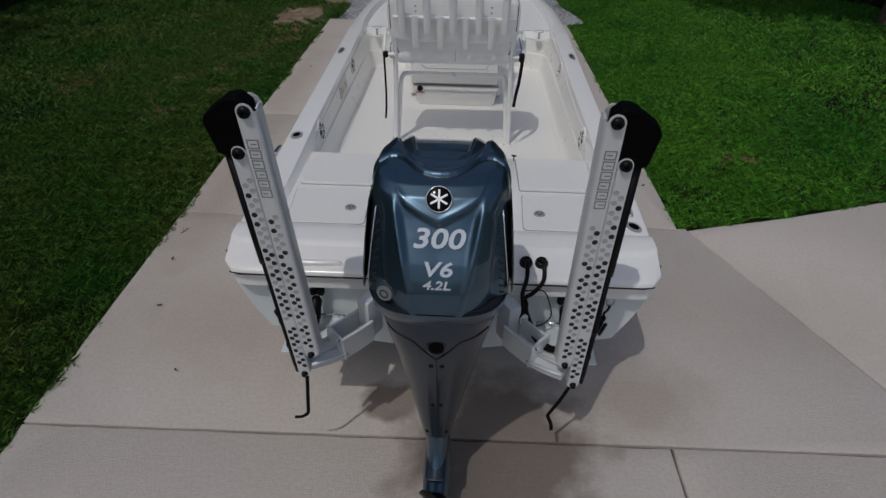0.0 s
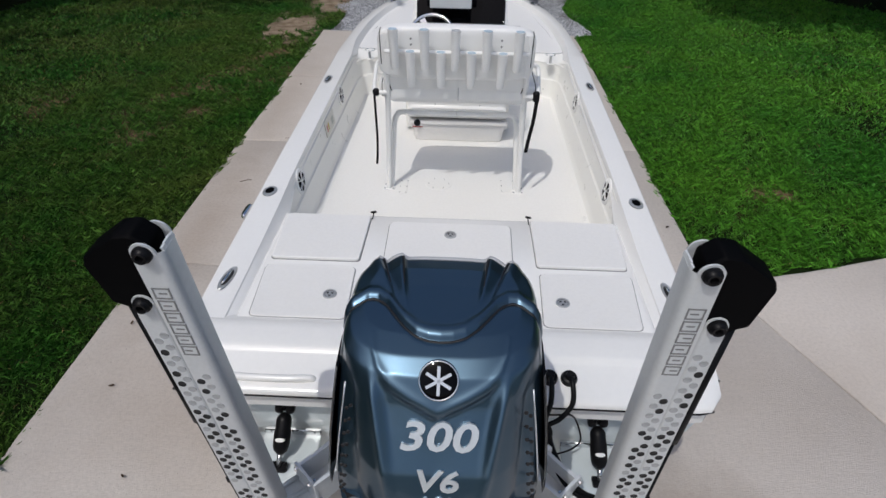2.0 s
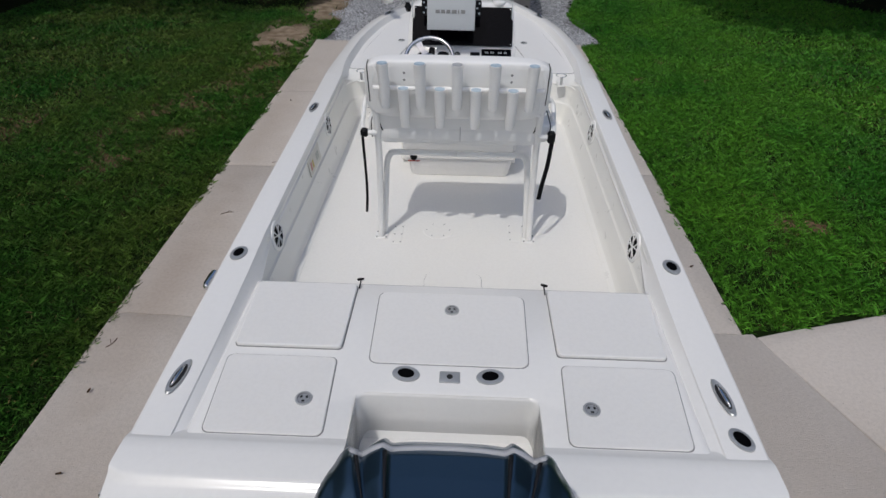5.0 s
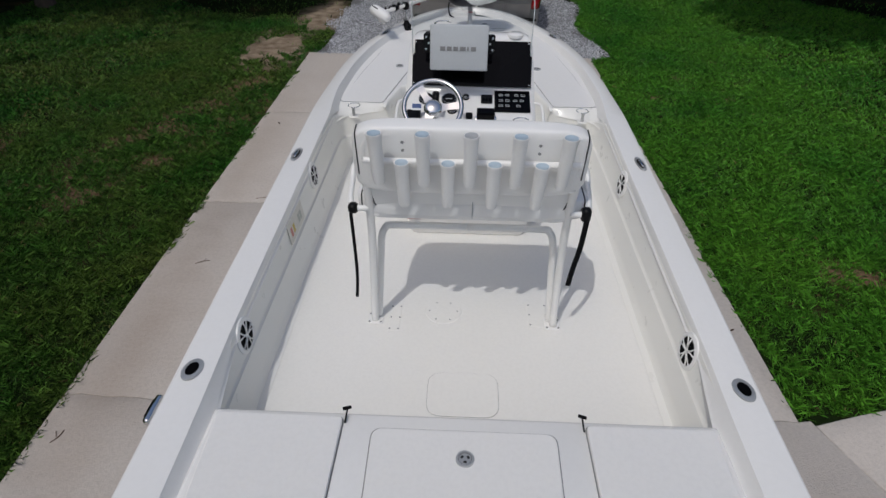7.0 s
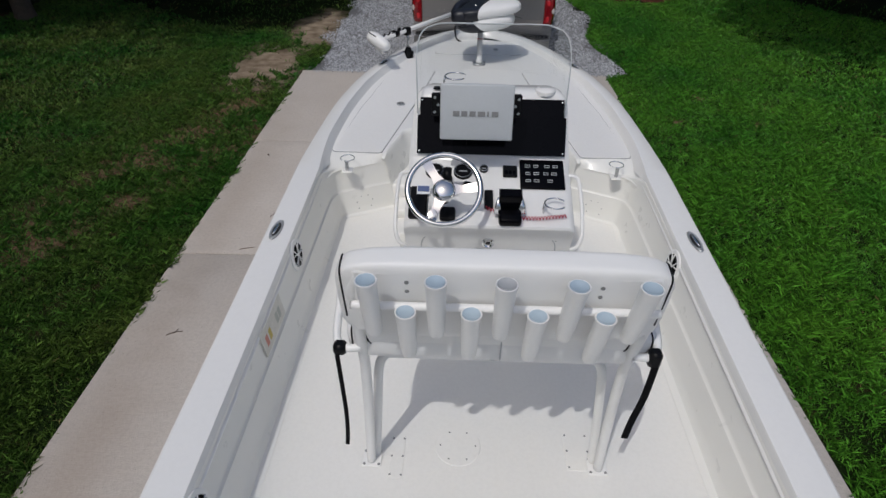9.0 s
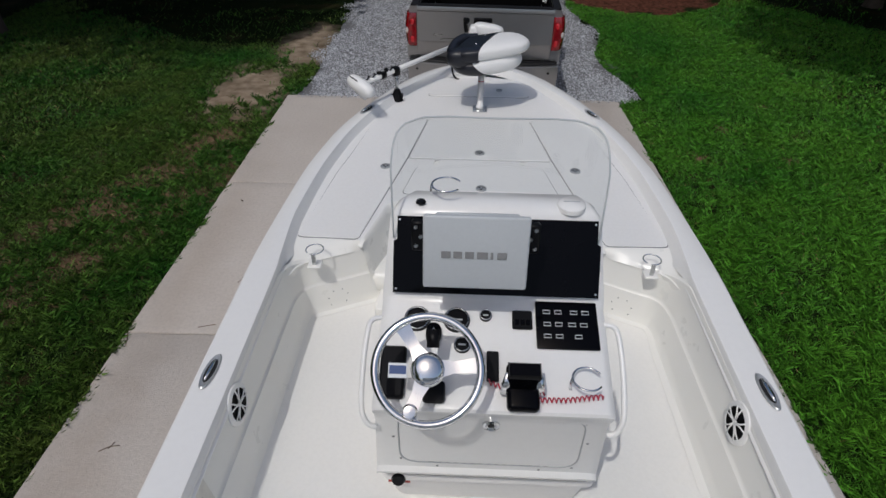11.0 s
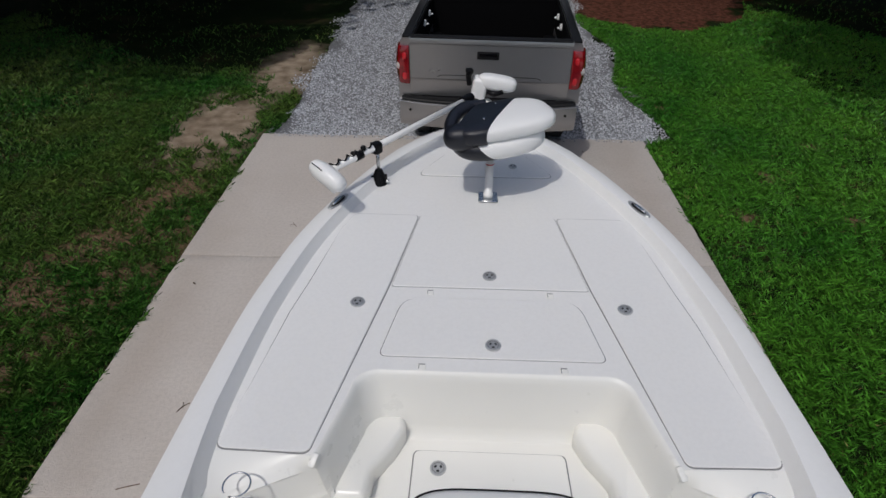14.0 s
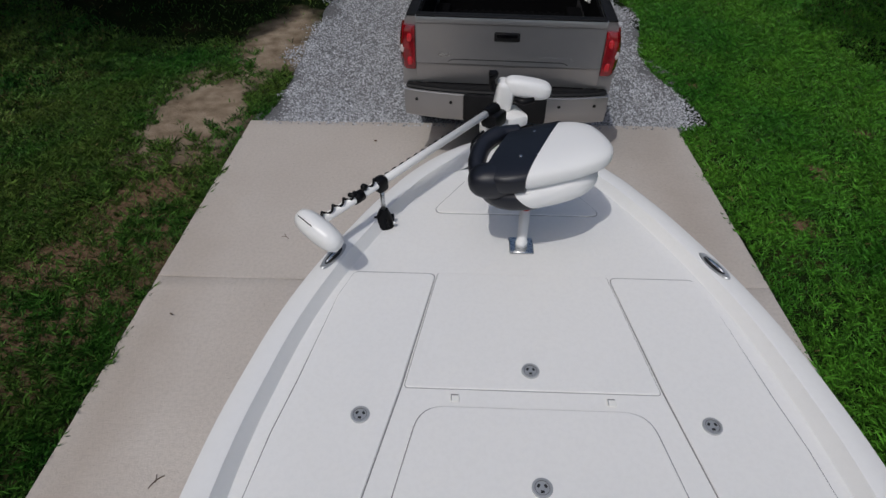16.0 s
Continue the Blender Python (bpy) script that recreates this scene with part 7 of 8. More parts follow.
for a in (0.12, 2.15, 4.35):
    bm = bmesh.new()
    d, q = Vector((math.cos(a), math.sin(a), 0)), Vector((-math.sin(a), math.cos(a), 0))
    loft(bm, [[WM @ (d * r + q * w * s + Vector((0, 0, z + t))) for s, t in ((-1, 0), (1, 0), (1, -0.005), (-1, -0.005))] for r, w, z in ((0.035, 0.026, 0.0), (0.075, 0.017, -0.004), (0.115, 0.019, 0.0), (0.150, 0.024, 0.008))])
    part("spoke", bm, CHROME, wheel, smooth=30)
bm = bmesh.new()
km = WM @ Matrix.Translation((0.125 * math.cos(4.35), 0.125 * math.sin(4.35), 0.0))
lathe(bm, [(0, 0.05), (0.017, 0.048), (0.022, 0.035), (0.016, 0.018), (0.008, 0.010), (0.008, 0.0)], km, 16)
part("knob", bm, CHROME, wheel, smooth=60)
tag = thing("wheel_tag", "blue printed paper tag tied to the wheel", "tag", tuple(WM @ Vector((-0.085, 0.0, 0.02))), BM)
bm = bmesh.new()
box(bm, (-0.085, -0.005, 0.018), (0.055, 0.042, 0.003), None, 0.001, 1)
bmesh.ops.transform(bm, matrix=WM, verts=bm.verts)
card = part("tag_card", bm, WHITEPRINT, tag)
bm = bmesh.new()
box(bm, (-0.085, -0.003, 0.0205), (0.048, 0.024, 0.002), None)
bmesh.ops.transform(bm, matrix=WM, verts=bm.verts)
part("tag_print", bm, mat("blue_print", (0.02, 0.06, 0.20), 0.5, var=0.2, scale=50), card)
bm = bmesh.new()
tube(bm, [(-0.19, 5.18, 1.86), (-0.19, 5.22, 1.90)], 0.02, 10)
part("bow_tie", bm, BLACK, tag)
# coiled red kill-switch cord
cord = thing("safety_lanyard", "coiled red engine-stop cord lying on the helm", "cord", tuple(on_helm(0.2, 0.05)), BM)
bm = bmesh.new()
pts = []
for k in range(150):
    t = k / 149
    c = on_helm(lerp(-0.02, 0.335, t), table([0.0, 0.2, 0.35, 0.68, 1.0], [0.21, 0.12, 0.055, 0.065, 0.11], t), 0.016)
    a = k * 1.05
    pts.append(c + Vector((0.002, 0.008 * math.cos(a), 0.008 * math.sin(a))))
tube(bm, pts, 0.0022, 5)
part("coil", bm, mat("red_cord", (0.50, 0.03, 0.06), 0.45, var=0.2, scale=30), cord)


def wire_ring(m, r, parent_label, name="cup_ring"):
    root = thing(name, parent_label, "cup holder", tuple(m.translation), BM)
    bm = bmesh.new()
    tube(bm, [m @ Vector((r * math.cos(a), r * math.sin(a), 0.05)) for a in np.linspace(0.5, 5.6, 26)], 0.0035, 7)
    part("ring", bm, CHROME, root)
    bm = bmesh.new()
    tube(bm, [m @ Vector((-r, 0, 0.05)), m @ Vector((-r - 0.004, 0, 0.02)), m @ Vector((-r, 0, 0.0))], 0.005, 6)
    part("stem", bm, CHROME, root)


wire_ring(facing(on_helm(0.285, 0.18), (1, 0, 0), (0, 1, 0)), 0.046, "open chrome cup ring on the helm")
wire_ring(Matrix.Translation((-0.169, 5.655, 2.105)), 0.050, "open chrome cup ring on the console top")
compass = thing("gps_antenna", "white domed antenna puck on the console top", "antenna", (0.254, 5.617, 2.085), BM)
bm = bmesh.new()
lathe(bm, [(0, 0.012), (0.040, 0.010), (0.047, 0.004), (0.049, -0.012)], Matrix.Translation((0.254, 5.617, 2.110)), 28)
dome = part("dome", bm, GEL, compass)
bm = bmesh.new()
box(bm, (0.254, 5.622, 2.1215), (0.055, 0.005, 0.002))
part("mark_bar", bm, RUB, dome)
bm = bmesh.new()
lathe(bm, [(0, 0.006), (0.014, 0.006), (0.018, 0.0)], Matrix.Translation((-0.254, 5.608, 2.112)), 16)
part("deck_plug", bm, BLACK, console, "small black round plug")
for sx in (-1, 1):
    bent([(sx * 0.372, 5.11, 1.56), (sx * 0.402, 5.11, 1.58), (sx * 0.420, 5.14, 1.63), (sx * 0.422, 5.25, 1.72), (sx * 0.415, 5.34, 1.78), (sx * 0.402, 5.37, 1.79), (sx * 0.372, 5.38, 1.79)], 0.009, console, "grab_rail", label="white side grab rail")
    for y in (5.47, 5.74):
        bm = bmesh.new()
        plate(bm, rounded([Vector(p) for p in ((-0.05, 0.98), (0.05, 0.98), (0.045, 1.36), (0.02, 1.40), (-0.03, 1.40), (-0.045, 1.36))], 0.02), -0.014, 0.014, 0.005)
        bmesh.ops.transform(bm, matrix=Matrix.Translation((sx * 0.425, y, 0)) @ facing((0, 0, 0), (0, 1, 0), (0, 0, 1)), verts=bm.verts)
        part("rod_rack", bm, LINER, console, "cream moulded side rod rack")
# forward console seat
fseat = thing("console_seat", "white vinyl seat cushion with grey piping before the console", "seat", (0, 6.15, 1.0), BM)
bm = bmesh.new()
box(bm, (0, 6.08, 1.16), (0.60, 0.40, 0.40), None, 0.03, 3)
part("seat_base", bm, LINER, fseat, "cream moulded seat base")
bm = bmesh.new()
pillow(bm, (0, 6.09, 1.385), (0.31, 0.225, 0.045), 4.5, 40, 10)
cu = part("cushion", bm, VINYL, fseat, smooth=60)
bm = bmesh.new()
ring = [(0.305 * math.copysign(abs(math.cos(a)) ** 0.45, math.cos(a)), 6.09 + 0.22 * math.copysign(abs(math.sin(a)) ** 0.45, math.sin(a)), 1.412) for a in np.linspace(0, math.tau, 61)[:-1]]
tube(bm, ring, 0.004, 6, closed=True)
part("piping", bm, BLACK, cu)
bm = bmesh.new()
pillow(bm, (0, 5.86, 1.64), (0.28, 0.05, 0.20), 4.5, 36, 10, Matrix.Rotation(radians(12), 3, "X"))
part("seat_back", bm, VINYL, fseat, smooth=60)
# windscreen
screen = thing("windscreen", "clear curved acrylic windscreen round the console top", "windscreen", (0, 5.7, 2.05), BM)
PLEXI = glassy("clear_acrylic", (0.90, 0.92, 0.92))


def screen_plan(t, k):
    """t from port to starboard end; k from foot to top."""
    a = abs(t)
    x = math.copysign(table([0.0, 0.30, 0.50, 0.62, 0.72, 0.82, 0.90, 1.0], [0.0, 0.165, 0.265, 0.312, 0.334, 0.343, 0.345, 0.341], a), t)
    y = table([0.0, 0.30, 0.50, 0.62, 0.72, 0.82, 0.90, 1.0], [5.715, 5.710, 5.690, 5.668, 5.640, 5.600, 5.568, 5.527], a)
    foot = table([5.527, 5.60, 5.72], [2.02, 2.09, 2.10], y)
    top = table([0.0, 0.45, 0.60, 0.72, 0.82, 0.90, 0.96, 1.0], [2.388, 2.388, 2.372, 2.345, 2.305, 2.255, 2.19, 2.10], a)
    return Vector((x, y - 0.04 * k * (1 - a), lerp(foot, top, k)))


bm = bmesh.new()
ts = np.linspace(-1, 1, 41)
loft(bm, [[screen_plan(t, k) for k in np.linspace(0, 1, 7)] for t in ts], around=False)
pane = part("pane", bm, PLEXI, screen, "clear acrylic pane", smooth=80)
pane.visible_shadow = False
bm = bmesh.new()
tube(bm, [screen_plan(-1, k) for k in np.linspace(0, 0.95, 5)] + [screen_plan(t, 1) for t in ts[1:-1]] + [screen_plan(1, k) for k in np.linspace(0.95, 0, 5)], 0.0032, 6)
part("edge", bm, mat("frosted_acrylic_edge", (0.52, 0.55, 0.56), 0.3, var=0.1, scale=20), screen, "pale polished edge of the acrylic")

# ---- bow: fishing seat and trolling motor ----
def blob(bm, c, s, e, m=None, bend=0.0):
    pillow(bm, c, s, e, 36, 14, m)


chair = thing("fishing_seat", "folded black and white vinyl fishing seat on a pedestal", "boat seat", (0.008, 8.125, fore_z(8.125)), BM)
bm = bmesh.new()
box(bm, (0.008, 8.125, fore_z(8.125) + 0.006), (0.11, 0.11, 0.012), None, 0.004, 1)
part("base_plate", bm, STEEL, chair, "square steel base plate")
bm = bmesh.new()
tube(bm, [(0.008, 8.125, fore_z(8.125) + 0.01), (0.008, 8.125, fore_z(8.125) + 0.035), (0.008, 8.125, fore_z(8.125) + 0.036), (0.008, 8.125, 1.74)], [0.0275, 0.0275, 0.0235, 0.0235], 18)
ped = part("pedestal", bm, POWDER, chair, "white pedestal post")
bm = bmesh.new()
lathe(bm, [(0.0238, 0.0), (0.0243, 0.003), (0.0238, 0.006)], Matrix.Translation((0.008, 8.125, 1.635)), 18)
part("red_ring", bm, mat("red_mark", (0.5, 0.04, 0.03), 0.5, var=0.2, scale=30), ped, "thin red mark")
TILT_SEAT = Matrix.Rotation(radians(-5), 3, "Y") @ Matrix.Rotation(radians(17), 3, "Z")


def cut_pillow(c, s, e, at, normal, keep, flat=None):
    """A cushion cut by an upright seam, keeping one side of it."""
    bm = bmesh.new()
    pillow(bm, c, s, e, 60, 24, TILT_SEAT)
    if flat:
        for v in bm.verts:
            v.co.z = min(v.co.z, flat + 0.35 * (v.co.z - flat))
    bmesh.ops.bisect_plane(bm, geom=bm.verts[:] + bm.edges[:] + bm.faces[:], plane_co=at, plane_no=normal, clear_outer=keep < 0, clear_inner=keep > 0)
    edge = [e_ for e_ in bm.edges if e_.is_boundary]
    if edge:
        bmesh.ops.holes_fill(bm, edges=edge)
    return bm


UPPER = ((0.060, 8.185, 1.872), (0.285, 0.190, 0.058), 3.0)
LOWER = ((0.045, 8.160, 1.778), (0.255, 0.178, 0.076), 2.6)
SEAM_AT, SEAM_N = Vector((0.060, 8.17, 1.85)), Vector((1, -0.42, 0.0)).normalized()
LOW_AT, LOW_N = Vector((-0.025, 8.02, 1.79)), Vector((0.62, -0.25, 0.75)).normalized()
part("seat_cushion", cut_pillow(*LOWER, LOW_AT, LOW_N, 1), VINYL, chair, "white vinyl seat cushion", smooth=50)
part("backrest", cut_pillow(*UPPER, SEAM_AT, SEAM_N, 1), VINYL, chair, "white vinyl backrest folded down", smooth=50)
band = cut_pillow((UPPER[0][0], UPPER[0][1], UPPER[0][2] - 0.004), (0.285, 0.190, 0.058), 4.0, SEAM_AT, SEAM_N, -1)
bmesh.ops.bisect_plane(band, geom=band.verts[:] + band.edges[:] + band.faces[:], plane_co=SEAM_AT - SEAM_N * 0.175, plane_no=SEAM_N, clear_inner=True)
bmesh.ops.holes_fill(band, edges=[e_ for e_ in band.edges if e_.is_boundary])
dark = part("black_bolster", band, BLACKVINYL, chair, "black vinyl band across the folded backrest", smooth=50)
bm = bmesh.new()
pillow(bm, (-0.125, 8.045, 1.832), (0.125, 0.075, 0.068), 2.6, 40, 16, Matrix.Rotation(radians(8), 3, "Z"))
part("front_bolster", bm, BLACKVINYL, chair, "rounded black vinyl front bolster", smooth=60)
bm = bmesh.new()
tube(bm, curve([(-0.205, 8.07, 1.825), (-0.212, 8.15, 1.84), (-0.185, 8.25, 1.865), (-0.12, 8.315, 1.885), (-0.03, 8.345, 1.885)], 6), [0.036] * 6 + [0.040] * 13 + [0.034] * 6, 14)
part("side_bolster", bm, BLACKVINYL, chair, "black vinyl side bolster", smooth=60)
bm = bmesh.new()
pillow(bm, (-0.10, 8.19, 1.815), (0.10, 0.11, 0.045), 2.8, 32, 12)
part("seat_insert", bm, VINYL, chair, "white vinyl seat insert", smooth=60)
part("black_end", cut_pillow((LOWER[0][0] - 0.004, LOWER[0][1], LOWER[0][2]), (0.257, 0.180, 0.077), 2.6, LOW_AT, LOW_N, -1), BLACKVINYL, chair, "black vinyl end of the seat", smooth=50)
for x, y, z in ((-0.17, 8.005, 1.885), (-0.04, 8.09, 1.918), (0.03, 8.10, 1.921), (0.03, 8.29, 1.920), (0.09, 8.30, 1.924)):
    bm = bmesh.new()
    lathe(bm, [(0, 0.004), (0.006, 0.003), (0.008, 0)], Matrix.Translation((x, y, z)), 10)
    part("stud", bm, STEEL, dark)
troll = thing("trolling_motor", "white electric trolling motor stowed along the port bow", "trolling motor", (-0.25, 8.95, fore_z(8.8)), BM)
A, B = Vector((-0.83, 8.03, 1.645)), Vector((-0.135, 8.91, 1.69))
D = (B - A).normalized()
bm = bmesh.new()
tube(bm, [A - D * 0.085, B], 0.0195, 14)
part("shaft", bm, POWDER, troll, "white composite shaft")
bm = bmesh.new()
a2 = Vector((-0.85, 7.905, 1.655))
tm = Vector((0.78, -0.52, -0.30)).normalized()
tube(bm, [a2 + tm * q for q in (-0.120, -0.116, -0.100, -0.06, 0.0, 0.05, 0.085, 0.105, 0.112)], [0.015, 0.030, 0.042, 0.052, 0.054, 0.051, 0.044, 0.030, 0.012], 24)
pod = part("motor_pod", bm, POWDER, troll, "white torpedo-shaped motor pod", smooth=60)
bm = bmesh.new()
box(bm, a2 - tm * 0.04 + Vector((-0.02, -0.03, 0.047)), (0.075, 0.012, 0.002), facing((0, 0, 0), tm, (0.2, -0.5, 0.8)).to_3x3().to_4x4(), 0.0005, 1)
part("mark_bar", bm, BLACK, pod, "dark plain mark")
bm = bmesh.new()
loft(bm, [[a2 + tm * q + Vector((0, 0, -0.05)) + Vector((0.006 * s, 0, 0)) for q, s in ((-0.06, -1), (-0.06, 1), (0.05, 1), (0.05, -1))], [a2 + tm * q + Vector((0, 0, -0.085)) + Vector((0.004 * s, 0, 0)) for q, s in ((-0.02, -1), (-0.02, 1), (0.03, 1), (0.03, -1))]])
part("skeg", bm, POWDER, troll)


def along(d, up=0.0):
    return A + D * d + Vector((0, 0, up))


for d, w in ((0.16, 0.05), (0.30, 0.05)):
    bm = bmesh.new()
    tube(bm, [along(d - w / 2), along(d + w / 2)], 0.026, 14)
    part("collar", bm, BLACK, troll, "black clamp collar")
bm = bmesh.new()
box(bm, along(0.20, 0.03), (0.03, 0.03, 0.03), None, 0.008, 1)
part("cable_clip", bm, BLACK, troll)
bm = bmesh.new()
box(bm, along(0.13, 0.028), (0.04, 0.02, 0.02), None, 0.006, 1)
part("cable_clip", bm, BLACK, troll)
bm = bmesh.new()
pts = []
side = D.cross(Vector((0, 0, 1))).normalized()
for k in range(60):
    d = -0.06 + k * 0.006
    pts.append(along(d, 0.026 + 0.010 * math.sin(k * 0.62)) + side * 0.012 * math.cos(k * 0.62))
tube(bm, pts, 0.0055, 6)
pts = []
for k in range(230):
    d = 0.31 + k * 0.0029
    pts.append(along(d, -0.008 + 0.018 * math.sin(k * 0.365)) - side * (0.014 + 0.018 * math.cos(k * 0.365)))
tube(bm, pts, 0.0046, 6)
part("coiled_cable", bm, BLACK, troll, "coiled black cable along the shaft")
sp = along(0.30)
gx = Vector((sp.x + 0.005, sp.y - 0.005, 0))
gz = fore_z(sp.y) + 0.0
bm = bmesh.new()
tube(bm, [(gx.x, gx.y, sp.z - 0.02), (gx.x, gx.y, gz + 0.07)], 0.011, 10)
part("support_rod", bm, STEEL, troll, "steel support rod")
bm = bmesh.new()
tube(bm, [(gx.x, gx.y, gz), (gx.x, gx.y, gz + 0.012), (gx.x, gx.y, gz + 0.02), (gx.x, gx.y, gz + 0.05), (gx.x, gx.y, gz + 0.09)], [0.050, 0.050, 0.044, 0.036, 0.020], 16)
for a in (0.3, 1.7, 3.4, 5.2):
    box(bm, (gx.x + 0.040 * math.cos(a), gx.y + 0.040 * math.sin(a), gz + 0.030), (0.016, 0.012, 0.045), Matrix.Rotation(a, 4, "Z"), 0.003, 1)
foot = part("support_base", bm, BLACK, troll, "black rubber support base")
bm = bmesh.new()
lathe(bm, [(0, 0.010), (0.009, 0.009), (0.011, 0.0)], facing((gx.x + 0.048, gx.y - 0.018, gz + 0.022), (0.3, 0.95, 0), (0, 0, 1)), 12)
part("knob", bm, STEEL, foot)
bm = bmesh.new()
box(bm, sp + Vector((0, 0, -0.008)), (0.06, 0.07, 0.055), facing((0, 0, 0), D, (0, 0, 1)).to_3x3().to_4x4(), 0.014, 2)
part("rest_clamp", bm, BLACK, troll)
# bow mount and head
bm = bmesh.new()
loft(bm, [[(x, y, z) for x, y in ((-0.20, 8.74), (0.06, 8.78), (0.10, 9.10), (-0.14, 9.12))] for z in (1.44, 1.475)])
part("deck_plate", bm, POWDER, troll, "white bow mount plate", smooth=30)
bm = bmesh.new()
box(bm, (-0.08, 8.98, 1.53), (0.11, 0.24, 0.11), Matrix.Rotation(0.5, 4, "Z"), 0.02, 2)
box(bm, (0.00, 9.07, 1.58), (0.14, 0.16, 0.07), Matrix.Rotation(0.45, 4, "Z"), 0.02, 2)
part("mount_arm", bm, POWDER, troll, "white folding mount arm")
bm = bmesh.new()
tube(bm, [B - D * 0.03, B + D * 0.06], 0.032, 14)
box(bm, B + D * 0.03 + Vector((0.010, -0.01, -0.045)), (0.10, 0.12, 0.085), Matrix.Rotation(-0.6, 4, "Z"), 0.018, 2)
part("head_collar", bm, BLACK, troll, "black tilt mount at the shaft's end")
bm = bmesh.new()
H0 = Vector((-0.05, 9.12, 1.70))
box(bm, H0 + Vector((0.005, 0, -0.02)), (0.10, 0.12, 0.19), Matrix.Rotation(0.15, 4, "Y"), 0.025, 3)
part("head_body", bm, POWDER, troll, "white steering head")
bm = bmesh.new()
pillow(bm, H0 + Vector((0.13, -0.01, 0.04)), (0.135, 0.058, 0.052), 3.2, 28, 12, Matrix.Rotation(radians(9), 3, "Y"))
part("head_cover", bm, POWDER, troll, "rounded white head cover", smooth=70)
bm = bmesh.new()
tube(bm, curve([H0 + Vector((-0.06, 0, 0.02)), H0 + Vector((-0.07, -0.01, 0.09)), H0 + Vector((-0.055, -0.02, 0.12)), H0 + Vector((-0.085, -0.03, 0.13))], 5), [0.018] * 6 + [0.022] * 6 + [0.016] * 4, 10)
part("handle", bm, BLACK, troll, "black tilt handle")
bm = bmesh.new()
tube(bm, [H0 + Vector((0.06, -0.06, -0.01)), H0 + Vector((0.11, -0.065, -0.02)), H0 + Vector((0.17, -0.065, -0.005))], [0.016, 0.02, 0.015], 10)
part("knob", bm, BLACK, troll)
bm = bmesh.new()
tube(bm, curve([(-0.16, 8.86, 1.60), (-0.22, 8.80, 1.56), (-0.215, 8.74, 1.48), (-0.19, 8.71, 1.45), (-0.16, 8.70, 1.44)], 6), 0.008, 8)
part("power_cable", bm, BLACK, troll, "black power cable to the deck")

# ---- pickup truck on the gravel ----
TM = Matrix.Translation((0.105, 11.14, 0)) @ Matrix.Rotation(radians(-3.6), 4, "Z") @ Matrix.Scale(0.945, 4)
TRUCK = mat("silver_metallic_paint", (0.36, 0.36, 0.365), 0.30, 0.8, var=0.25, scale=3, tint=(0.28, 0.28, 0.285), coat=0.6, fine=0.05, fine_scale=400)
TRIM = mat("satin_black_trim", (0.008, 0.008, 0.009), 0.55, var=0.4, scale=12, tint=(0.018, 0.018, 0.018), spec=0.2)
BEDLINER = mat("black_bed_liner", (0.004, 0.004, 0.0045), 0.95, var=0.4, scale=20, spec=0.05, bump=0.003, bump_scale=120)
LENSRED = mat("red_lamp_lens", (0.30, 0.008, 0.013), 0.10, var=0.8, scale=9, tint=(0.055, 0.002, 0.004), coat=0.6)
LENSBRIGHT = mat("bright_red_lens", (0.62, 0.020, 0.030), 0.10, var=0.4, scale=20, tint=(0.30, 0.008, 0.012), coat=0.6)
LENSCLEAR = mat("clear_lamp_lens", (0.62, 0.55, 0.53), 0.15, var=0.2, scale=30, coat=0.5)
TYRE = mat("tyre_rubber", (0.018, 0.018, 0.019), 0.85, var=0.4, scale=30, bump=0.003, bump_scale=90)
WINDOW = mat("dark_tinted_glass", (0.010, 0.012, 0.014), 0.05, var=0.2, scale=4, coat=0.5)

truck = thing("pickup_truck", "silver pickup truck with an empty black bed parked on gravel", "truck", (0, 2.5, 0), TM)


def shell(pts, x0, x1, bevel=0.02):
    """A body panel: a side outline (y, z) drawn across from x0 to x1."""
    bm = bmesh.new()
    loft(bm, [[(x, y, z) for y, z in pts] for x in (x0, x1)])
    if bevel:
        bmesh.ops.bevel(bm, geom=list(bm.edges), offset=bevel, segments=2, affect="EDGES", profile=0.5)
    return bm


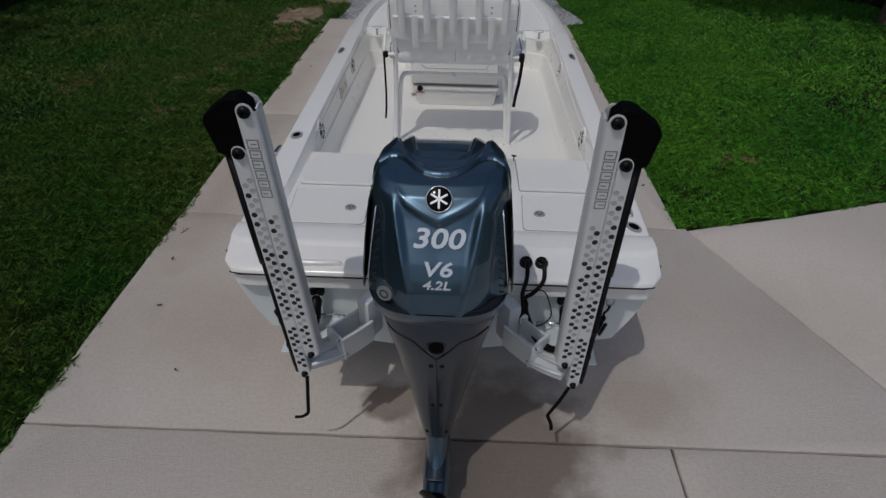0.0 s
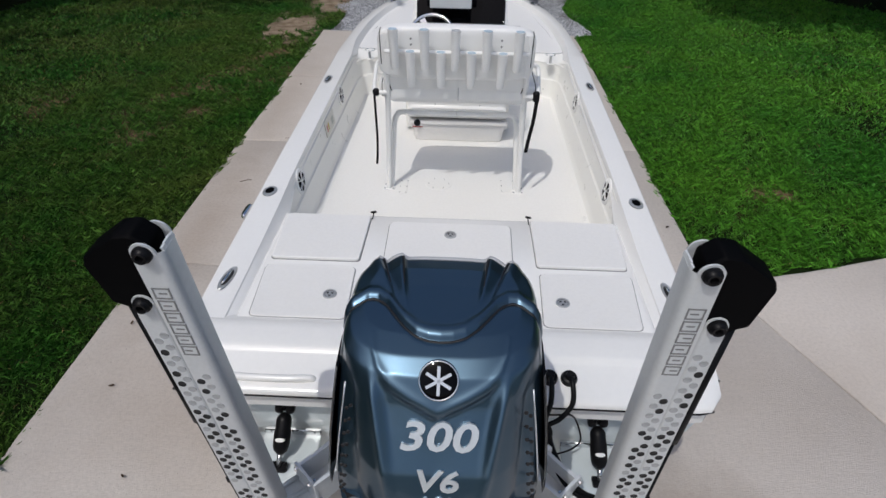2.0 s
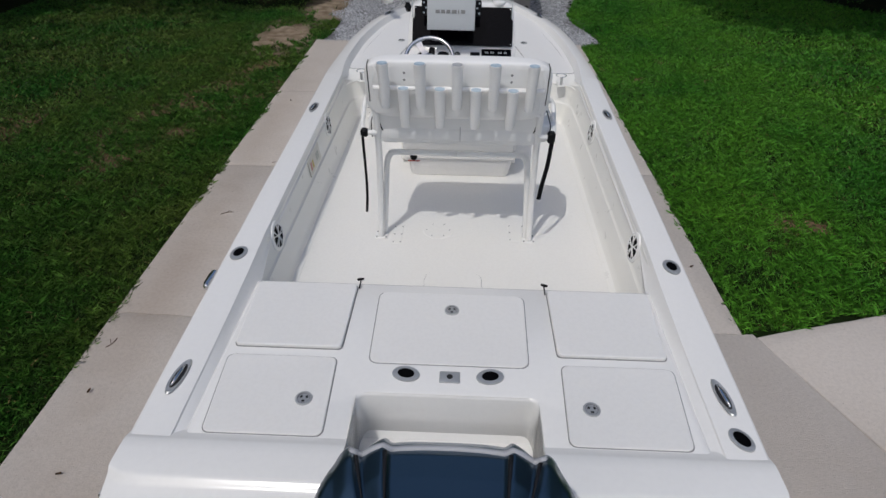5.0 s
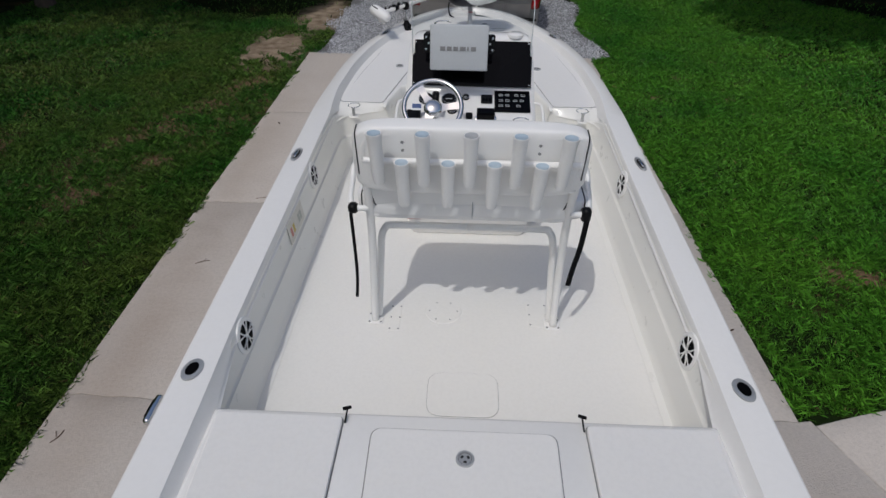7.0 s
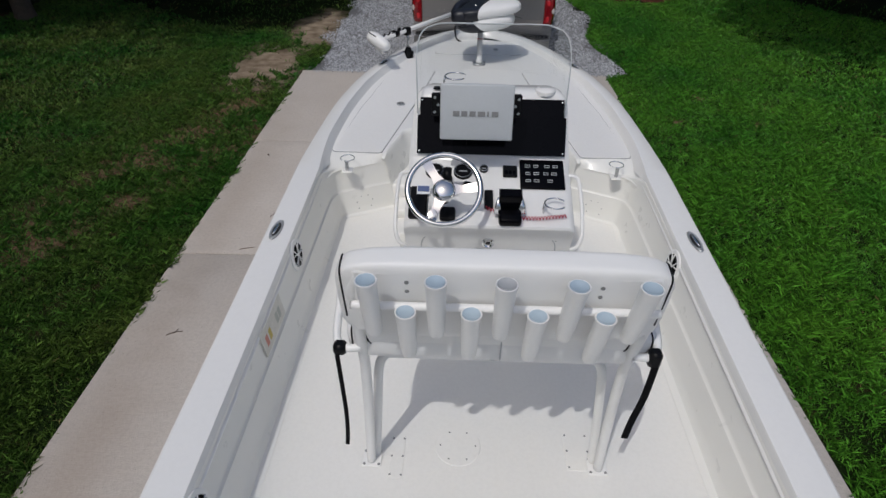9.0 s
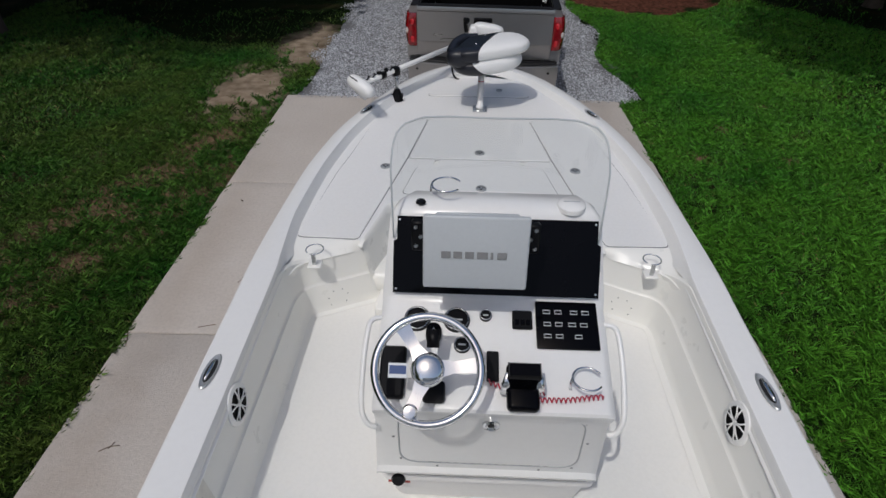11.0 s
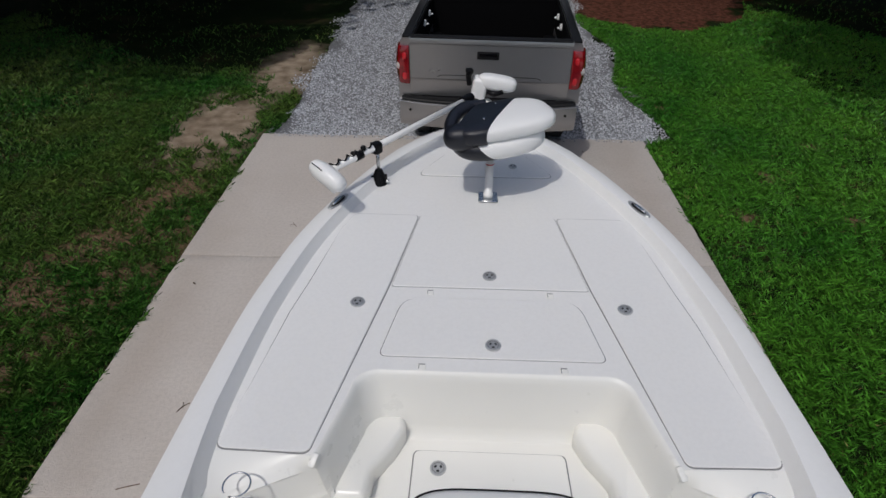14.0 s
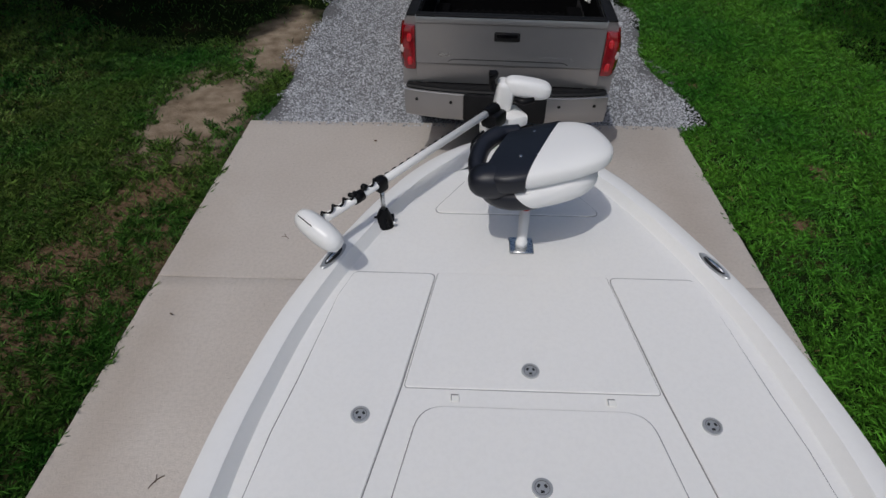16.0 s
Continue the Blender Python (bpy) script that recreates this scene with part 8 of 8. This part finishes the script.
for sx in (-1, 1):
    bm = bmesh.new()
    secs = []
    for y in (0.02, 0.06, 0.3, 0.9, 1.4, 1.95):
        fl = 0.03 * math.exp(-((y - 1.1) / 0.5) ** 2)
        secs.append([(sx * 0.84, y, 1.50), (sx * 0.86, y, 1.525), (sx * 0.93, y, 1.525), (sx * 0.965, y, 1.49), (sx * (0.985 + fl), y, 1.32), (sx * (1.0 + fl), y, 1.02), (sx * (0.99 + fl), y, 0.72 if abs(y - 1.1) > 0.46 else 1.0), (sx * 0.93, y, 0.66 if abs(y - 1.1) > 0.46 else 0.98), (sx * 0.80, y, 0.72)])
    loft(bm, secs)
    part("bed_side", bm, TRUCK, truck, "silver bed side", smooth=35)
    bm = bmesh.new()
    box(bm, (sx * 0.898, 0.98, 1.532), (0.10, 1.96, 0.022), None, 0.008, 2)
    rail = part("rail_cap", bm, TRIM, truck, "black bed rail cap")
    for y in (0.25, 0.98, 1.45):
        bm = bmesh.new()
        box(bm, (sx * 0.813, y, 1.42), (0.03, 0.06, 0.07), None, 0.01, 2)
        tube(bm, [(sx * (0.793 - 0.02 * math.sin(a)), y + 0.03 * math.cos(a), 1.41) for a in np.linspace(0, math.pi, 9)], 0.008, 8)
        part("tie_down_cleat", bm, POWDER, rail, "bright tie-down cleat")
    # tail lamp
    bm = bmesh.new()
    loft(bm, [[(sx * (x + (0.026 * w if x > 0.94 else 0)), y - (0.024 * w if y < 0.05 else 0), z) for x, y in ((0.868, -0.006), (0.886, -0.016), (0.955, -0.010), (0.990, 0.03), (1.003, 0.12), (0.95, 0.13), (0.88, 0.06))] for z, w in ((1.03, 0.0), (1.05, 0.35), (1.12, 0.7), (1.22, 1.0), (1.30, 0.95), (1.38, 0.6), (1.42, 0.25), (1.44, 0.0))])
    lamp = part("tail_lamp", bm, LENSRED, truck, "red tail lamp", smooth=40)
    bm = bmesh.new()
    pillow(bm, (sx * 0.985, -0.006, 1.23), (0.028, 0.030, 0.040), 2.6, 20, 8)
    part("reverse_lens", bm, LENSCLEAR, lamp, "clear reversing lens")
    for z in (1.12, 1.33):
        bm = bmesh.new()
        pillow(bm, (sx * 0.920, -0.026, z), (0.026, 0.012, 0.045), 3.0, 20, 8)
        part("lens_block", bm, LENSBRIGHT, lamp, "brighter red lens")
    # rear wheel
    for y in (1.10, 4.75):
        bm = bmesh.new()
        lathe(bm, [(0.24, -0.13), (0.36, -0.135), (0.405, -0.11), (0.41, 0.11), (0.36, 0.135), (0.24, 0.13)], Matrix.Translation((sx * 0.86, y, 0.41)) @ Matrix.Rotation(math.pi / 2, 4, "Y"), 36)
        w = part("wheel", bm, TYRE, truck, "black tyre")
        bm = bmesh.new()
        lathe(bm, [(0.0, 0.07), (0.08, 0.075), (0.2, 0.10), (0.24, 0.125), (0.24, -0.12)], Matrix.Translation((sx * 0.86, y, 0.41)) @ Matrix.Rotation(sx * math.pi / 2, 4, "Y"), 28)
        part("rim", bm, STEEL, w)
# tailgate with a pressed crease and a recessed handle
bm = bmesh.new()
prof = [(0.06, 1.53), (0.0, 1.535), (-0.016, 1.525), (-0.022, 1.50), (-0.022, 1.475), (-0.012, 1.462), (-0.014, 1.30), (-0.016, 1.16), (-0.020, 1.10), (-0.006, 1.075), (-0.006, 0.93), (0.0, 0.90), (0.06, 0.90)]
loft(bm, [[(x, y, z) for y, z in prof] for x in (-0.862, -0.85, -0.4, 0, 0.4, 0.85, 0.862)])
gate = part("tailgate", bm, TRUCK, truck, "silver tailgate with a pressed crease", smooth=30)
bm = bmesh.new()
box(bm, (0, 0.02, 1.537), (1.71, 0.09, 0.02), None, 0.008, 2)
part("gate_cap", bm, TRIM, gate, "black tailgate cap")
bm = bmesh.new()
box(bm, (-0.02, -0.018, 1.365), (0.235, 0.018, 0.082), None, 0.012, 2)
hd = part("gate_handle", bm, TRIM, gate, "black tailgate handle recess")
bm = bmesh.new()
box(bm, (-0.02, -0.030, 1.378), (0.19, 0.014, 0.032), None, 0.006, 2)
part("pull", bm, BLACKGLOSS, hd)
# thin black line painted as the crease's shade
bm = bmesh.new()
tube(bm, curve([(-0.56, -0.017, 1.118), (-0.52, -0.019, 1.138), (-0.4, -0.019, 1.142), (0.4, -0.019, 1.142), (0.52, -0.019, 1.138), (0.56, -0.017, 1.118)], 5), 0.003, 8)
part("pressed_line", bm, TRIM, gate, "black line painted for the shade along the pressed crease")
for k in range(6):
    bm = bmesh.new()
    box(bm, (0.235 + k * 0.072, -0.0165, 1.165), (0.048, 0.003, 0.040), None, 0.001, 1)
    part("mark_bar", bm, TRUCK, gate, "plain raised mark")
words("drive_badge", "4x4", 0.062, 0.002, facing((-0.60, -0.020, 1.185), (1, 0, 0), (0, 0, 1)), STEEL, gate, 1.25, 0.2, "bright badge")
# bumper
bm = bmesh.new()
secs = []
for x in np.linspace(-1, 1, 17):
    b = 0.10 * (abs(x) ** 3)
    y0 = -0.15 + b
    secs.append([(x * 0.985, 0.04, 0.86), (x * 0.985, y0 + 0.03, 0.862), (x * 0.985, y0, 0.84), (x * 0.985, y0 - 0.006, 0.72), (x * 0.985, y0 + 0.01, 0.60), (x * 0.985, y0 + 0.06, 0.55), (x * 0.985, 0.04, 0.57)])
loft(bm, secs)
bump = part("rear_bumper", bm, TRUCK, truck, "silver rear bumper", smooth=40)
bm = bmesh.new()
secs = []
for x in np.linspace(-1, 1, 17):
    y0 = -0.135 + 0.10 * (abs(x) ** 3)
    secs.append([(x * 0.96, 0.0, 0.89), (x * 0.96, y0, 0.885), (x * 0.97, y0 - 0.012, 0.868), (x * 0.97, 0.0, 0.86)])
loft(bm, secs)
step = part("bumper_step", bm, TRIM, bump, "black ribbed step pad")
for k in range(3):
    bm = bmesh.new()
    tube(bm, [(x * 0.94, -0.115 + k * 0.028 + 0.10 * (abs(x) ** 3), 0.889) for x in np.linspace(-1, 1, 15)], 0.004, 6)
    part("step_rib", bm, TRIM, step)
bm = bmesh.new()
box(bm, (0, -0.12, 0.715), (0.80, 0.09, 0.27), None, 0.02, 2)
part("plate_recess", bm, TRIM, bump, "black recessed centre of the bumper")
for x in (-0.86, -0.52, 0.52, 0.86):
    bm = bmesh.new()
    lathe(bm, [(0, 0.004), (0.014, 0.003), (0.016, 0)], facing((x, -0.156 + 0.10 * abs(x) ** 3, 0.76), (1, 0, 0), (0, 0, 1)), 12)
    part("parking_sensor", bm, TRIM, bump)
bm = bmesh.new()
box(bm, (0, -0.06, 0.50), (0.11, 0.34, 0.10), None, 0.012, 2)
box(bm, (0, 0.12, 0.52), (0.9, 0.10, 0.10), None, 0.012, 2)
part("hitch", bm, TRIM, truck, "black tow hitch")
# bed
bm = bmesh.new()
box(bm, (0, 1.0, 0.955), (1.70, 1.92, 0.03), None, 0.004, 1)
bed = part("bed_floor", bm, BEDLINER, truck, "ribbed black bed liner", smooth=0)
for k in range(15):
    bm = bmesh.new()
    box(bm, (-0.70 + k * 0.10, 1.0, 0.975), (0.045, 1.86, 0.016), None, 0.005, 1)
    part("bed_rib", bm, BEDLINER, bed)
for sx in (-1, 1):
    bm = bmesh.new()
    box(bm, (sx * 0.838, 1.0, 1.23), (0.03, 1.90, 0.57), None, 0.006, 1)
    part("bed_wall", bm, BEDLINER, truck)
    bm = bmesh.new()
    box(bm, (sx * 0.74, 1.10, 1.06), (0.17, 0.98, 0.20), None, 0.03, 2)
    part("wheel_arch", bm, BEDLINER, truck)
bm = bmesh.new()
box(bm, (0, 1.94, 1.22), (1.70, 0.05, 0.60), None, 0.01, 1)
part("bed_front", bm, BEDLINER, truck)
rag = thing("shop_rag", "crumpled red and white rag in the truck bed", "rag", (-0.33, 0.45, 0.985), TM)
bm = bmesh.new()
pillow(bm, (-0.33, 0.45, 1.0), (0.09, 0.05, 0.022), 2.2, 18, 8)
for v_ in bm.verts:
    v_.co += Vector((0, 0, 0.02)) * noise.noise(v_.co * 30)
part("cloth", bm, mat("red_white_cloth", (0.55, 0.10, 0.12), 0.85, var=0.9, scale=30, tint=(0.70, 0.68, 0.66)), rag)
# cab and bonnet
CAB = [(2.02, 0.62), (2.02, 1.45), (2.10, 1.90), (2.22, 1.96), (3.55, 1.97), (3.85, 1.90), (4.40, 1.46), (4.45, 0.62)]
bm = bmesh.new()
loft(bm, [[(x, y, z if z < 1.5 else z - d) for y, z in CAB] for x, d in ((-1.0, 0.10), (-0.96, 0.02), (-0.80, 0.0), (0.80, 0.0), (0.96, 0.02), (1.0, 0.10))])
part("cab", bm, TRUCK, truck, "silver cab", smooth=35)
bm = bmesh.new()
loft(bm, [[(x, y, z) for x, z in ((-0.74, 1.52), (0.74, 1.52), (0.68, 1.88), (-0.68, 1.88))] for y in (2.02, 2.10)])
bmesh.ops.translate(bm, vec=(0, -0.012, 0), verts=bm.verts)
part("rear_window", bm, WINDOW, truck, "dark tinted rear window", smooth=0)
bm = bmesh.new()
box(bm, (0, 4.95, 1.0), (1.98, 1.5, 0.75), None, 0.12, 3)
part("bonnet", bm, TRUCK, truck, "silver bonnet and front wings")
bm = bmesh.new()
box(bm, (0, 2.8, 0.52), (1.5, 4.6, 0.16), None, 0.03, 1)
part("chassis", bm, TRIM, truck)
for sx in (-1, 1):
    for y in (2.75, 3.55):
        bm = bmesh.new()
        box(bm, (sx * 0.985, y, 1.64), (0.05, 0.66, 0.30), Matrix.Rotation(sx * -0.10, 4, "Y"), 0.02, 2)
        part("side_window", bm, WINDOW, truck)
    bm = bmesh.new()
    pillow(bm, (sx * 1.12, 4.05, 1.45), (0.09, 0.05, 0.12), 3.0, 18, 8)
    part("door_mirror", bm, TRIM, truck)

# ---- trailer under the hull ----
GALV = mat("galvanised_steel", (0.45, 0.46, 0.47), 0.45, 0.7, var=0.4, scale=10, tint=(0.35, 0.36, 0.37))
CARPET = mat("dark_bunk_carpet", (0.03, 0.03, 0.032), 0.95, var=0.4, scale=60)
trailer = thing("boat_trailer", "galvanised boat trailer with carpeted bunks under the hull", "trailer", (0, 5.5, 0), BM)
for sx in (-1, 1):
    bm = bmesh.new()
    box(bm, (sx * 0.55, 5.3, 0.40), (0.09, 5.0, 0.13), None, 0.01, 1)
    part("frame_rail", bm, GALV, trailer)
    bm = bmesh.new()
    tube(bm, [(sx * 0.55, 7.7, 0.40), (sx * 0.10, 9.3, 0.45)], 0.055, 8)
    part("tongue_rail", bm, GALV, trailer)
    bm = bmesh.new()
    box(bm, (sx * 0.48, 4.6, 0.545), (0.10, 3.6, 0.15), None, 0.012, 1)
    part("bunk", bm, CARPET, trailer, "carpeted bunk")
    for y in (4.2, 5.05):
        bm = bmesh.new()
        lathe(bm, [(0.17, -0.09), (0.27, -0.09), (0.31, -0.07), (0.315, 0.07), (0.27, 0.09), (0.17, 0.09)], Matrix.Translation((sx * 0.80, y, 0.315)) @ Matrix.Rotation(math.pi / 2, 4, "Y"), 28)
        w = part("wheel", bm, TYRE, trailer)
        bm = bmesh.new()
        lathe(bm, [(0.0, 0.03), (0.08, 0.03), (0.17, 0.07), (0.17, -0.07)], Matrix.Translation((sx * 0.80, y, 0.315)) @ Matrix.Rotation(sx * math.pi / 2, 4, "Y"), 20)
        part("rim", bm, GALV, w)
for y in (3.2, 4.2, 5.05, 6.6):
    bm = bmesh.new()
    box(bm, (0, y, 0.36), (1.5 if y in (4.2, 5.05) else 1.15, 0.08, 0.08), None, 0.008, 1)
    part("crossmember", bm, GALV, trailer)
bm = bmesh.new()
tube(bm, [(0, 9.2, 0.45), (0.05, 10.9, 0.52)], 0.055, 8)
part("tongue", bm, GALV, trailer)
bm = bmesh.new()
tube(bm, [(0, 9.35, 0.45), (0, 9.25, 1.05)], 0.04, 8)
box(bm, (0, 9.16, 1.08), (0.10, 0.14, 0.10), None, 0.02, 2)
part("winch_post", bm, GALV, trailer, "winch post with bow stop")
bm = bmesh.new()
tube(bm, [(-0.22, 9.9, 0.75), (-0.22, 9.9, 0.05)], 0.03, 10)
lathe(bm, [(0.0, 0.0), (0.09, 0.0), (0.09, 0.012), (0.0, 0.012)], Matrix.Translation((-0.22, 9.9, 0.02)), 16)
box(bm, (-0.13, 9.9, 0.48), (0.22, 0.05, 0.06), None, 0.008, 1)
part("tongue_jack", bm, GALV, trailer)

# ---- trees that shade the far lawn ----
BARK = mat("brown_bark", (0.11, 0.085, 0.065), 0.95, var=0.6, scale=9, tint=(0.05, 0.04, 0.03), bump=0.02, bump_scale=30)
LEAF = mat("tree_leaves", (0.055, 0.11, 0.025), 0.6, var=0.5, scale=1.5, tint=(0.08, 0.13, 0.03), isle=0.4)


def tree(at, height, spread, clear, seed, leaves=5200, label="leafy oak tree with a spreading crown", big=1.0):
    rng = random.Random(seed)
    root = thing("oak_tree", label, "tree", at, group="shade trees")
    bm = bmesh.new()
    x0, y0, z0 = at
    lean = Vector((rng.uniform(-0.3, 0.3), rng.uniform(-0.3, 0.3), 0))
    trunk = [Vector(at) + Vector((0, 0, -0.1)), Vector(at) + Vector((0, 0, 0.3)) + lean * 0.1, Vector(at) + Vector((0, 0, clear)) + lean * 0.5, Vector(at) + Vector((0, 0, height * 0.75)) + lean]
    tube(bm, curve(trunk, 4), [0.30, 0.24, 0.22, 0.20, 0.19, 0.185, 0.18, 0.175, 0.16, 0.13, 0.10, 0.07, 0.04], 10)
    tips = []
    for k in range(16):
        t = rng.uniform(0.35, 1.0)
        p0 = trunk[2].lerp(trunk[3], t * 0.9)
        a = k * 2.4 + rng.uniform(-0.4, 0.4)
        ln = spread * rng.uniform(0.55, 0.95) * (1.1 - 0.5 * t)
        p2 = p0 + Vector((math.cos(a) * ln, math.sin(a) * ln, ln * rng.uniform(0.15, 0.55)))
        pm = p0.lerp(p2, 0.5) + Vector((0, 0, rng.uniform(0.0, 0.3)))
        tube(bm, curve([p0, pm, p2], 3), [0.08, 0.07, 0.055, 0.045, 0.035, 0.025, 0.015], 7)
        tips += [p2, pm, p0.lerp(p2, 0.75), p2 + Vector((rng.uniform(-0.5, 0.5), rng.uniform(-0.5, 0.5), rng.uniform(0, 0.6)))]
    tips.append(trunk[3])
    part("trunk", bm, BARK, root, "brown trunk with spreading limbs")
    g = np.random.default_rng(seed)
    c = np.array([tuple(t) for t in tips])[g.integers(0, len(tips), leaves)]
    off = g.normal(0, 1, (leaves, 3)) * np.array([0.62, 0.62, 0.42 if big < 1.5 else 0.95]) * (spread / 3.2)
    p = c + off
    reach = np.hypot(p[:, 0] - x0, p[:, 1] - y0)
    pull = np.minimum(1.0, spread * 1.12 * g.uniform(0.88, 1.0, leaves) / np.maximum(reach, 0.01))
    p[:, 0], p[:, 1] = x0 + (p[:, 0] - x0) * pull, y0 + (p[:, 1] - y0) * pull
    p[:, 2] = np.maximum(p[:, 2], z0 + clear)
    u = g.normal(0, 1, (leaves, 3))
    u /= np.linalg.norm(u, axis=1)[:, None]
    w = np.cross(u, g.normal(0, 1, (leaves, 3)))
    w /= np.linalg.norm(w, axis=1)[:, None]
    s = g.uniform(0.10, 0.21, leaves)[:, None] * big
    v = np.stack([p - u * s, p + w * s * 0.55, p + u * s, p - w * s * 0.55], 1).reshape(-1, 3) - np.array(at)
    f = 4 * np.arange(leaves)[:, None] + np.arange(4)[None]
    ob = mass("crown", v, f, LEAF, "dense green leaves", "")
    del ob["kind"]
    ob.parent = root
    return root


tree((-9.0, 14.9, 0), 8.5, 4.8, 2.2, 1, 26000, big=1.3)
tree((-13.0, 17.5, 0), 9.0, 5.0, 2.2, 2, 22000, big=1.3)
tree((-6.2, 20.0, 0), 9.0, 5.0, 2.2, 3, 26000, big=1.3)
tree((-7.9, -0.6, 0), 6.5, 3.0, 3.0, 4, 17000)
tree((8.9, 12.7, 0), 8.5, 4.6, 2.2, 5, 26000, big=1.3)
tree((9.3, 18.2, 0), 9.0, 5.0, 2.2, 6, 26000, big=1.3)
tree((4.4, 22.4, 0), 8.0, 3.8, 2.2, 7, 16000, big=1.3)
tree((13.5, 9.0, 0), 9.0, 4.6, 2.2, 8, 20000, big=1.3)
# unseen oaks added round the place to block low skylight, leafy to the ground
for k, (x, y) in enumerate(((-14.0, -6.0), (-15.0, 0.3), (-14.5, 6.0), (-15.5, 11.5), (-16.0, 17.0), (-14.0, 23.0), (-9.0, 27.0), (-3.0, 28.0), (3.0, 29.0), (9.0, 26.5), (14.5, 22.0), (16.5, 16.0), (16.5, 10.5))):
    tree((x, y, 0), 9.5, 4.8, 0.8, 20 + k, 9000, "unseen dense oak added to block skylight, leafy to the ground", 2.0)
